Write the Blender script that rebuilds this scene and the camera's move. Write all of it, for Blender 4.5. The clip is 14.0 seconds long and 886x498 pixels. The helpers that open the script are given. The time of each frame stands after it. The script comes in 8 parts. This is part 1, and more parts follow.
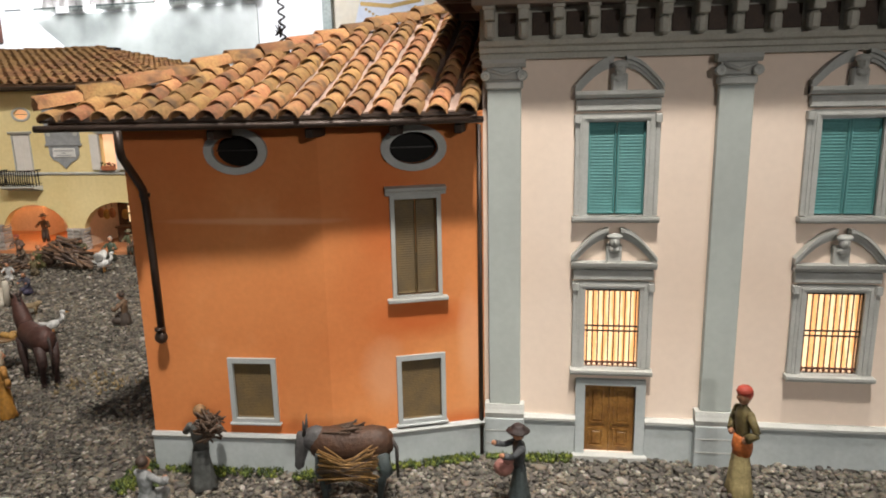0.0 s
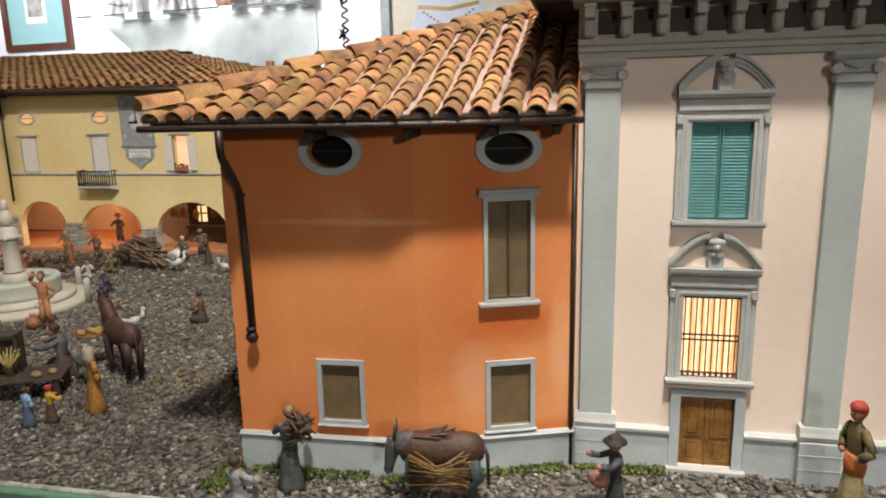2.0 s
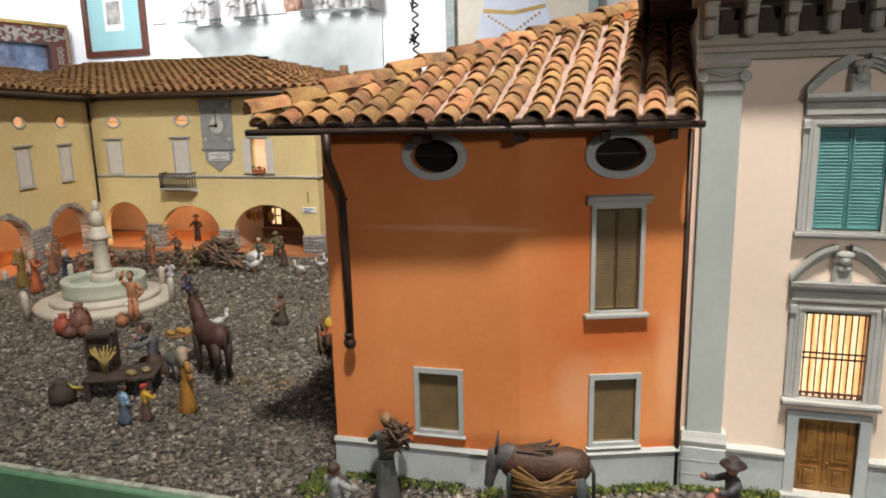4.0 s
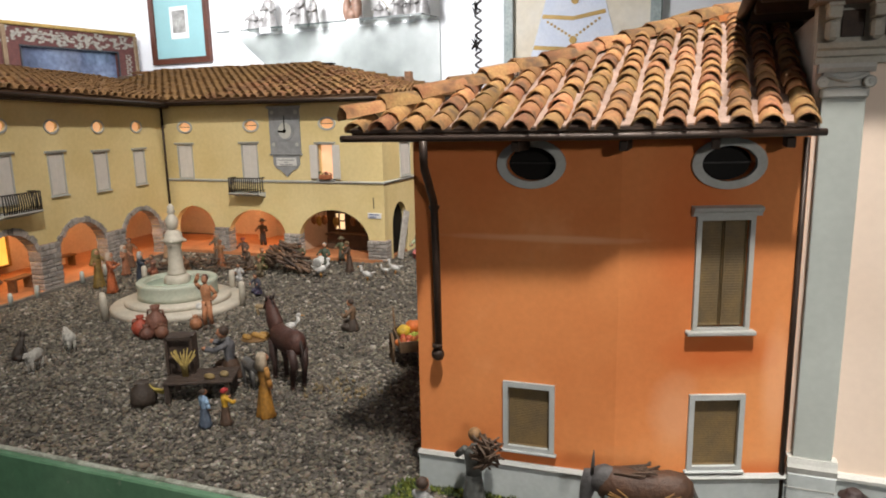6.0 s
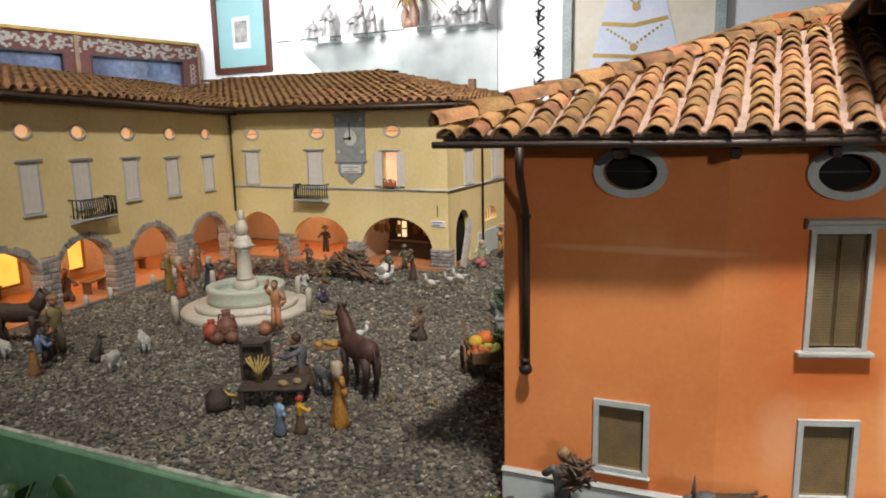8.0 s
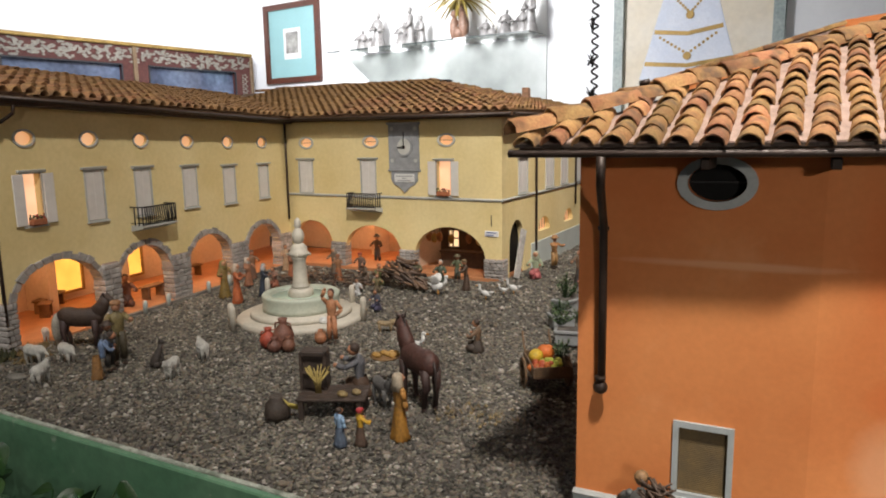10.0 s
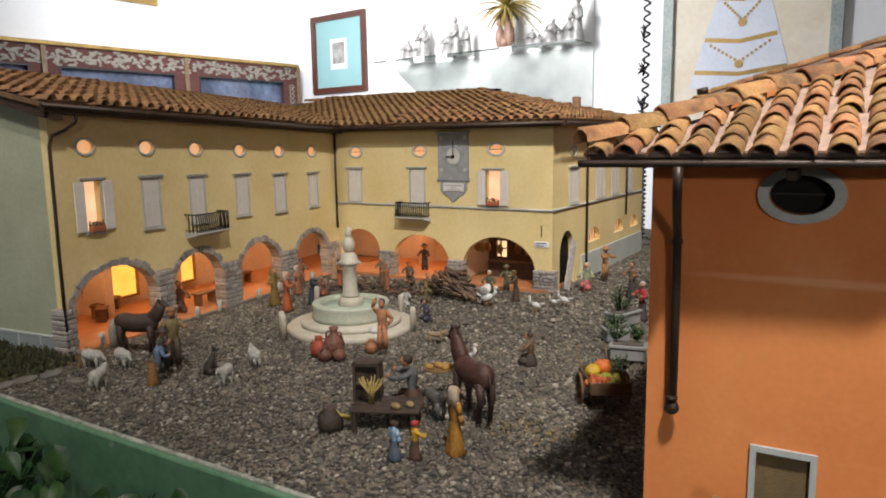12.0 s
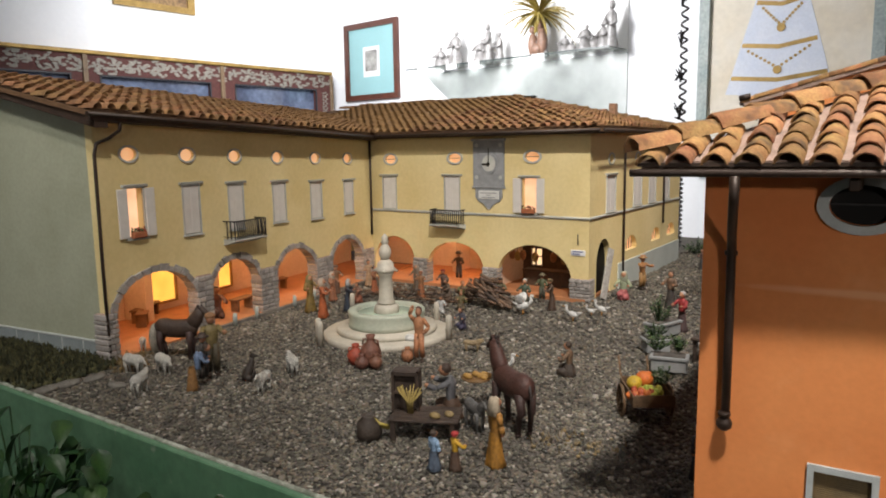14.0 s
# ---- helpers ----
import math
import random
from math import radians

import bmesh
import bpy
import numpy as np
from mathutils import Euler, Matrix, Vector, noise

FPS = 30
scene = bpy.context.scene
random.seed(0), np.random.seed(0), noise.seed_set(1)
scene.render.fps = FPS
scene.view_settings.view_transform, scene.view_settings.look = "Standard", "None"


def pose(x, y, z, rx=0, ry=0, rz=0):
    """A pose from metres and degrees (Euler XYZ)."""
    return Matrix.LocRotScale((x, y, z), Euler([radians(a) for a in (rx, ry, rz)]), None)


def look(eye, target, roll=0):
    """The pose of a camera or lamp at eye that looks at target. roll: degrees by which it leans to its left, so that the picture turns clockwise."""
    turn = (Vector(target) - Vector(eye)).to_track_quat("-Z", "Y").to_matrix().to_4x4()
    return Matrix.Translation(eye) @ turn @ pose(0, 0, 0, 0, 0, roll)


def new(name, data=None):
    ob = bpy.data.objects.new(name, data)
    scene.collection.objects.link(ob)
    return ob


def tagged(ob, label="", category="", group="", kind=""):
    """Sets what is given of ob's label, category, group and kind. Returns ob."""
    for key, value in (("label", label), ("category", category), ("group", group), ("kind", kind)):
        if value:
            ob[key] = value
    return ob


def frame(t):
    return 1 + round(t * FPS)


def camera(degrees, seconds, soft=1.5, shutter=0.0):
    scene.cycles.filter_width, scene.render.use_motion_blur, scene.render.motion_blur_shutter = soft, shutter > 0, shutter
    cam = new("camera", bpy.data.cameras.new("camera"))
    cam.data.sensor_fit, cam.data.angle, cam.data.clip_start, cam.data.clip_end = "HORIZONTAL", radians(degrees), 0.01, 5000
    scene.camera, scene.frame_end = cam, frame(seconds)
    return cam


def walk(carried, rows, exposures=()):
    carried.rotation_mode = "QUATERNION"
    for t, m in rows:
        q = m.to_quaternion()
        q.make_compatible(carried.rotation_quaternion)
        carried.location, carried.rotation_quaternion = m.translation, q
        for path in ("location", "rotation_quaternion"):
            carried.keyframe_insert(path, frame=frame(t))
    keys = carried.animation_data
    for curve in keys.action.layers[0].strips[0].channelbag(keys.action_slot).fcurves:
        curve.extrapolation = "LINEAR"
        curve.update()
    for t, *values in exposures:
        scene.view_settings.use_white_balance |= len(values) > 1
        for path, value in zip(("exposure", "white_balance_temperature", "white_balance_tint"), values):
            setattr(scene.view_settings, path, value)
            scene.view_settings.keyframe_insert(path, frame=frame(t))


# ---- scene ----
cam = camera(64.8, 14.0, soft=1.9)
PATH = [
    (0, (0.03, -0.022, 0.432), (-0.24, 1.912, 0.001), -1.2),
    (0.5, (0.017, -0.021, 0.432), (-0.284, 1.909, 0.003), -1.2),
    (1, (0.005, -0.019, 0.431), (-0.331, 1.906, 0.005), -1.2),
    (1.5, (-0.008, -0.017, 0.431), (-0.378, 1.903, 0.007), -1.3),
    (2, (-0.021, -0.016, 0.43), (-0.427, 1.897, 0.01), -1.3),
    (2.5, (-0.035, -0.013, 0.431), (-0.48, 1.891, 0.013), -1.3),
    (3, (-0.05, -0.012, 0.43), (-0.534, 1.884, 0.017), -1.3),
    (3.5, (-0.064, -0.01, 0.43), (-0.586, 1.877, 0.021), -1.3),
    (6, (-0.129, -0.002, 0.431), (-0.82, 1.835, 0.046), -1.2),
    (6.5, (-0.141, 0.0, 0.43), (-0.865, 1.826, 0.051), -1.1),
    (7, (-0.153, 0.002, 0.43), (-0.91, 1.815, 0.056), -1.1),
    (7.5, (-0.165, 0.002, 0.429), (-0.955, 1.803, 0.063), -1.1),
    (8, (-0.177, 0.004, 0.429), (-0.999, 1.791, 0.07), -1.1),
    (10.5, (-0.222, 0.011, 0.428), (-1.184, 1.735, 0.105), -1.0),
    (11, (-0.23, 0.012, 0.428), (-1.218, 1.722, 0.112), -1.0),
    (11.5, (-0.235, 0.011, 0.429), (-1.24, 1.712, 0.117), -0.9),
    (12, (-0.243, 0.014, 0.428), (-1.279, 1.698, 0.125), -0.9),
    (12.5, (-0.248, 0.014, 0.429), (-1.3, 1.689, 0.129), -1.0),
    (13, (-0.254, 0.012, 0.429), (-1.331, 1.672, 0.138), -0.9),
    (13.5, (-0.258, 0.014, 0.429), (-1.348, 1.665, 0.141), -0.8),
    (14, (-0.261, 0.012, 0.43), (-1.369, 1.653, 0.147), -0.9),
]
walk(cam, [(t, look(eye, target, roll)) for t, eye, target, roll in PATH])

# ---------------------------------------------------------------- light
world = bpy.data.worlds.new("room_air")
scene.world = world
world.use_nodes = True
world.node_tree.nodes["Background"].inputs["Color"].default_value = (1.0, 0.97, 0.93, 1)
world.node_tree.nodes["Background"].inputs["Strength"].default_value = 0.012


def disk_lamp(name, eye, target, size, watts, color, spread=180):
    data = bpy.data.lights.new(name, "AREA")
    data.shape, data.size, data.energy, data.color = "DISK", size, watts, color
    data.spread = radians(spread)
    ob = new(name, data)
    ob.matrix_world = look(eye, target)
    return ob


disk_lamp("spot_lamp", (0.12, -0.12, 2.25), (0.05, 0.75, 0.15), 0.14, 4.2, (1.0, 0.94, 0.87), 60)
disk_lamp("spot_lamp", (0.22, 0.40, 2.30), (0.15, 0.72, 0.10), 0.14, 3.2, (1.0, 0.94, 0.87), 50)
disk_lamp("spot_lamp", (1.05, -1.60, 0.85), (-0.15, 0.75, 0.25), 0.14, 4.0, (1.0, 0.95, 0.89), 100)
disk_lamp("spot_lamp", (0.15, -0.25, 2.40), (-1.02, 2.00, 0.25), 0.15, 17, (1.0, 0.93, 0.85), 76)
# added fill, out of view, aimed at the end wall
disk_lamp("spot_lamp", (-1.20, -0.80, 2.35), (-1.90, 0.85, 0.45), 0.30, 2.6, (1.0, 0.95, 0.88), 50)
# added fill that lifts the dim lane, with no known lamp behind it
disk_lamp("spot_lamp", (0.10, 1.35, 2.40), (-0.98, 2.10, 0.12), 0.15, 4.0, (1.0, 0.93, 0.85), 55)
# added disk hung out of view, only to brighten the white walls
disk_lamp("wall_washer_lamp", (-3.7, 3.2, 1.95), (-4.1, 6.0, 1.15), 1.2, 178, (0.98, 0.98, 1.0))

# ---------------------------------------------------------------- materials
MATS = {}


def mat(name, color, rough=0.8, var=0.18, scale=30.0, bump=0.15, tint=None, rand=0.0, metal=0.0, fine=9.0, stain=None, depth=0.002):
    """A surface with broad stains and fine grain; tint: second colour of the broad stains; rand: spread from piece to piece."""
    if name in MATS:
        return MATS[name]
    m = bpy.data.materials.new(name)
    m.use_nodes = True
    nt = m.node_tree
    N, L = nt.nodes, nt.links
    b = N["Principled BSDF"]
    b.inputs["Roughness"].default_value = rough
    b.inputs["Metallic"].default_value = metal
    tc = N.new("ShaderNodeTexCoord")
    n1 = N.new("ShaderNodeTexNoise")
    n1.inputs["Scale"].default_value, n1.inputs["Detail"].default_value = scale, 5
    n2 = N.new("ShaderNodeTexNoise")
    n2.inputs["Scale"].default_value, n2.inputs["Detail"].default_value = scale * fine, 4
    where = tc.outputs["Object"]
    if rand:
        ob_info, shift = N.new("ShaderNodeObjectInfo"), N.new("ShaderNodeVectorMath")
        shift.operation = "MULTIPLY_ADD"
        shift.inputs[1].default_value = (7.0, 5.0, 3.0)
        L.new(ob_info.outputs["Random"], shift.inputs[0])
        L.new(where, shift.inputs[2])
        where = shift.outputs["Vector"]
    L.new(where, n1.inputs["Vector"])
    L.new(where, n2.inputs["Vector"])
    c = Vector(color)
    c2 = Vector(tint) if tint else c * (1 - 1.6 * var)
    r1 = N.new("ShaderNodeValToRGB")
    r1.color_ramp.elements[0].position, r1.color_ramp.elements[1].position = 0.35, 0.68
    r1.color_ramp.elements[0].color = (*c2, 1)
    r1.color_ramp.elements[1].color = (*c, 1)
    L.new(n1.outputs["Fac"], r1.inputs["Fac"])
    r2 = N.new("ShaderNodeValToRGB")
    r2.color_ramp.elements[0].position, r2.color_ramp.elements[1].position = 0.3, 0.7
    g0, g1 = 1 - var, 1 + var * 0.6
    r2.color_ramp.elements[0].color = (g0, g0, g0, 1)
    r2.color_ramp.elements[1].color = (g1, g1, g1, 1)
    L.new(n2.outputs["Fac"], r2.inputs["Fac"])
    mx = N.new("ShaderNodeMix")
    mx.data_type, mx.blend_type = "RGBA", "MULTIPLY"
    mx.inputs[0].default_value = 1.0
    L.new(r1.outputs["Color"], mx.inputs[6])
    L.new(r2.outputs["Color"], mx.inputs[7])
    out = mx.outputs[2]
    if rand:
        oi = N.new("ShaderNodeObjectInfo")
        hs = N.new("ShaderNodeHueSaturation")
        mr = N.new("ShaderNodeMapRange")
        mr.inputs["To Min"].default_value, mr.inputs["To Max"].default_value = 1 - rand, 1 + rand
        L.new(oi.outputs["Random"], mr.inputs["Value"])
        L.new(mr.outputs["Result"], hs.inputs["Value"])
        wn = N.new("ShaderNodeTexWhiteNoise")
        wn.noise_dimensions = "1D"
        L.new(oi.outputs["Random"], wn.inputs["W"])
        mh = N.new("ShaderNodeMapRange")
        mh.inputs["To Min"].default_value, mh.inputs["To Max"].default_value = 0.5 - rand * 0.045, 0.5 + rand * 0.03
        L.new(wn.outputs["Value"], mh.inputs["Value"])
        L.new(mh.outputs["Result"], hs.inputs["Hue"])
        L.new(out, hs.inputs["Color"])
        out = hs.outputs["Color"]
    if stain:
        # blotches of another colour, with ragged edges
        n4, r4, m4 = N.new("ShaderNodeTexNoise"), N.new("ShaderNodeMapRange"), N.new("ShaderNodeMix")
        n4.inputs["Scale"].default_value, n4.inputs["Detail"].default_value = stain[1], 7
        n4.inputs["Roughness"].default_value = 0.62
        L.new(where, n4.inputs["Vector"])
        r4.inputs["From Min"].default_value, r4.inputs["From Max"].default_value = stain[2], stain[2] + 0.13
        r4.inputs["To Max"].default_value = stain[3]
        L.new(n4.outputs["Fac"], r4.inputs["Value"])
        m4.data_type = "RGBA"
        L.new(r4.outputs["Result"], m4.inputs[0])
        L.new(out, m4.inputs[6])
        m4.inputs[7].default_value = (*stain[0], 1)
        out = m4.outputs[2]
    L.new(out, b.inputs["Base Color"])
    if bump:
        bp = N.new("ShaderNodeBump")
        bp.inputs["Strength"].default_value, bp.inputs["Distance"].default_value = bump, depth
        L.new(n2.outputs["Fac"], bp.inputs["Height"])
        L.new(bp.outputs["Normal"], b.inputs["Normal"])
    MATS[name] = m
    return m


def glow(name, color, strength):
    if name in MATS:
        return MATS[name]
    m = bpy.data.materials.new(name)
    m.use_nodes = True
    N, L = m.node_tree.nodes, m.node_tree.links
    b = N["Principled BSDF"]
    tc, n1, r1 = N.new("ShaderNodeTexCoord"), N.new("ShaderNodeTexNoise"), N.new("ShaderNodeValToRGB")
    n1.inputs["Scale"].default_value = 14
    L.new(tc.outputs["Object"], n1.inputs["Vector"])
    r1.color_ramp.elements[0].position, r1.color_ramp.elements[1].position = 0.3, 0.7
    r1.color_ramp.elements[0].color = (color[0] * 0.85, color[1] * 0.7, color[2] * 0.55, 1)
    r1.color_ramp.elements[1].color = (*color, 1)
    L.new(n1.outputs["Fac"], r1.inputs["Fac"])
    L.new(r1.outputs["Color"], b.inputs["Emission Color"])
    b.inputs["Base Color"].default_value = (color[0] * 0.35, color[1] * 0.35, color[2] * 0.35, 1)
    b.inputs["Emission Strength"].default_value = strength
    MATS[name] = m
    return m


def glass(name, tint, rough=0.02):
    if name in MATS:
        return MATS[name]
    m = bpy.data.materials.new(name)
    m.use_nodes = True
    b = m.node_tree.nodes["Principled BSDF"]
    b.inputs["Base Color"].default_value = (*tint, 1)
    b.inputs["Roughness"].default_value = rough
    b.inputs["Transmission Weight"].default_value = 1.0
    b.inputs["IOR"].default_value = 1.1
    MATS[name] = m
    return m


ORANGE = mat("orange_limewash", (0.72, 0.275, 0.088), 0.85, 0.045, 5, 0.10, tint=(0.60, 0.185, 0.050), fine=30, stain=((0.74, 0.33, 0.135), 4.2, 0.56, 0.6))


def blotches(m, spots, color):
    """Patches of another colour, for wear and painted light: soft spots given as (centre, half width, half height,
    strength), with ragged edges.
    """
    N, L = m.node_tree.nodes, m.node_tree.links
    b = N["Principled BSDF"]
    out = b.inputs["Base Color"].links[0].from_socket
    tc, nz = N.new("ShaderNodeTexCoord"), N.new("ShaderNodeTexNoise")
    nz.inputs["Scale"].default_value, nz.inputs["Detail"].default_value = 22, 5
    L.new(tc.outputs["Object"], nz.inputs["Vector"])
    for c, rx, rz, k in spots:
        sub, mul, ln = N.new("ShaderNodeVectorMath"), N.new("ShaderNodeVectorMath"), N.new("ShaderNodeVectorMath")
        sub.operation, mul.operation, ln.operation = "SUBTRACT", "MULTIPLY", "LENGTH"
        sub.inputs[1].default_value = c
        mul.inputs[1].default_value = (1 / rx, 0, 1 / rz)
        L.new(tc.outputs["Object"], sub.inputs[0])
        L.new(sub.outputs["Vector"], mul.inputs[0])
        L.new(mul.outputs["Vector"], ln.inputs[0])
        ad, mr, mx = N.new("ShaderNodeMath"), N.new("ShaderNodeMapRange"), N.new("ShaderNodeMix")
        ad.operation = "ADD"
        L.new(ln.outputs["Value"], ad.inputs[0])
        L.new(nz.outputs["Fac"], ad.inputs[1])
        mr.inputs["From Min"].default_value, mr.inputs["From Max"].default_value = 1.05, 1.9
        mr.inputs["To Min"].default_value, mr.inputs["To Max"].default_value = k, 0.0
        L.new(ad.outputs["Value"], mr.inputs["Value"])
        mx.data_type = "RGBA"
        L.new(mr.outputs["Result"], mx.inputs[0])
        L.new(out, mx.inputs[6])
        mx.inputs[7].default_value = (*color, 1)
        out = mx.outputs[2]
    L.new(out, b.inputs["Base Color"])


ORANGE_FRONT = ORANGE.copy()
ORANGE_FRONT.name = "stained_orange_limewash"
# rust-red patches under the sills and high on the wall, a pale scuffed wash beside the lower window
blotches(ORANGE_FRONT, [((0.315, 0, 0.182), 0.045, 0.022, 0.75), ((0.352, 0, 0.044), 0.06, 0.014, 0.7), ((0.13, 0, 0.052), 0.09, 0.012, 0.5), ((0.06, 0, 0.39), 0.12, 0.05, 0.35), ((0.28, 0, 0.335), 0.035, 0.07, 0.45)], (0.56, 0.115, 0.018))
# last spot: painted streak of light let through between tiles and gutter
blotches(ORANGE_FRONT, [((0.275, 0, 0.115), 0.022, 0.035, 0.5), ((0.372, 0, 0.15), 0.012, 0.06, 0.45), ((0.14, 0, 0.30), 0.085, 0.0035, 0.6)], (0.76, 0.40, 0.22))
YELLOW = mat("yellow_limewash", (0.69, 0.57, 0.30), 0.85, 0.05, 6, 0.15, tint=(0.62, 0.495, 0.235), fine=16)
GREENISH = mat("pale_green_plaster", (0.34, 0.355, 0.265), 0.85, 0.06, 8, 0.2, tint=(0.29, 0.305, 0.22), fine=16)
CREAM = mat("cream_plaster", (0.83, 0.69, 0.575), 0.8, 0.025, 7, 0.08, tint=(0.79, 0.64, 0.52), fine=16)
GREYSTONE = mat("grey_green_paint", (0.43, 0.47, 0.44), 0.75, 0.04, 14, 0.1, tint=(0.38, 0.41, 0.385))
GREYTRIM = mat("grey_trim_paint", (0.45, 0.455, 0.43), 0.7, 0.07, 40, 0.15, tint=(0.38, 0.385, 0.36))
BLUEGREY = mat("blue_grey_plinth_paint", (0.46, 0.50, 0.50), 0.75, 0.06, 18, 0.15, tint=(0.38, 0.42, 0.42))
SHUTGREEN = mat("teal_shutter_paint", (0.085, 0.27, 0.265), 0.6, 0.10, 60, 0.1)
SHUTOLIVE = mat("olive_brown_shutter_paint", (0.165, 0.105, 0.036), 0.65, 0.14, 50, 0.15, tint=(0.115, 0.078, 0.034))
SHUTGREY = mat("light_grey_shutter_paint", (0.62, 0.59, 0.55), 0.6, 0.05, 60, 0.1)
DARK = mat("dark_opening", (0.012, 0.011, 0.010), 0.6, 0.1, 30, 0)
DARK.node_tree.nodes["Principled BSDF"].inputs["Specular IOR Level"].default_value = 0.1
DOORWOOD = mat("varnished_door_wood", (0.36, 0.18, 0.045), 0.4, 0.3, 60, 0.25, tint=(0.19, 0.085, 0.02))
PIPE = mat("dark_brown_metal", (0.045, 0.028, 0.020), 0.45, 0.2, 60, 0.1, metal=0.3)
IRON = mat("black_iron", (0.03, 0.026, 0.024), 0.5, 0.2, 80, 0.1, metal=0.4)
RUSTBAR = mat("rusty_bar", (0.16, 0.05, 0.025), 0.6, 0.2, 90, 0.1)
TILE = mat("terracotta_roof_tile", (0.375, 0.215, 0.082), 0.85, 0.25, 60, 0.5, tint=(0.32, 0.15, 0.062), rand=0.40, fine=6, stain=((0.085, 0.055, 0.035), 45, 0.52, 0.78))
TILEFAR = mat("brown_terracotta_tile", (0.29, 0.155, 0.062), 0.85, 0.25, 45, 0.35, tint=(0.19, 0.098, 0.042), rand=0.3, fine=6, stain=((0.06, 0.04, 0.025), 30, 0.56, 0.6))
MORTAR = mat("pinkish_mortar", (0.42, 0.295, 0.24), 0.95, 0.2, 60, 0.8)
FARMORTAR = mat("brown_mortar", (0.16, 0.085, 0.04), 0.95, 0.2, 60, 0.5)
EAVEWOOD = mat("dark_eave_wood", (0.052, 0.028, 0.016), 0.7, 0.25, 60, 0.2)
STONE = mat("grey_pier_stone", (0.36, 0.33, 0.305), 0.9, 0.2, 60, 0.5, rand=0.25)
ARCHROOM = mat("arcade_pink_plaster", (0.60, 0.43, 0.31), 0.85, 0.08, 12, 0.1)
ARCHFLOOR = mat("arcade_terracotta_floor", (0.45, 0.19, 0.08), 0.7, 0.15, 30, 0.2)
MARBLE = mat("white_fountain_marble", (0.50, 0.465, 0.39), 0.55, 0.10, 18, 0.12, tint=(0.40, 0.37, 0.31))
WATER = mat("pale_green_water", (0.42, 0.52, 0.42), 0.12, 0.08, 40, 0.05)
WHITE = mat("white_wall_paint", (0.82, 0.83, 0.85), 0.9, 0.02, 3, 0.03)
SOIL = mat("gravel_bed", (0.13, 0.115, 0.10), 0.95, 0.3, 40, 0.4)
GREENBOARD = mat("green_painted_board", (0.065, 0.165, 0.088), 0.6, 0.15, 9, 0.15, tint=(0.105, 0.215, 0.125), stain=((0.33, 0.36, 0.30), 26, 0.63, 0.8))
RIM = mat("worn_plaster_rim", (0.44, 0.46, 0.39), 0.9, 0.25, 40, 0.5, stain=((0.10, 0.12, 0.085), 26, 0.50, 0.8))
LITPANE = glow("lit_window_paper", (1.0, 0.72, 0.40), 1.3)


def curtain():
    """Glowing paper with soft upright folds of a deeper orange."""
    m = LITPANE.copy()
    m.name = "lit_pleated_curtain"
    N, L = m.node_tree.nodes, m.node_tree.links
    b = N["Principled BSDF"]
    tc, wv, rp = N.new("ShaderNodeTexCoord"), N.new("ShaderNodeTexWave"), N.new("ShaderNodeValToRGB")
    wv.inputs["Scale"].default_value, wv.inputs["Distortion"].default_value, wv.inputs["Detail"].default_value = 27, 2.5, 3
    L.new(tc.outputs["Object"], wv.inputs["Vector"])
    rp.color_ramp.elements[0].position, rp.color_ramp.elements[1].position = 0.25, 0.75
    rp.color_ramp.elements[0].color, rp.color_ramp.elements[1].color = (1.0, 0.47, 0.17, 1), (1.0, 0.78, 0.46, 1)
    L.new(wv.outputs["Fac"], rp.inputs["Fac"])
    L.new(rp.outputs["Color"], b.inputs["Emission Color"])
    return m


CURTAIN = curtain()
WARMPANE = glow("lit_oculus_paper", (1.0, 0.55, 0.28), 0.75)

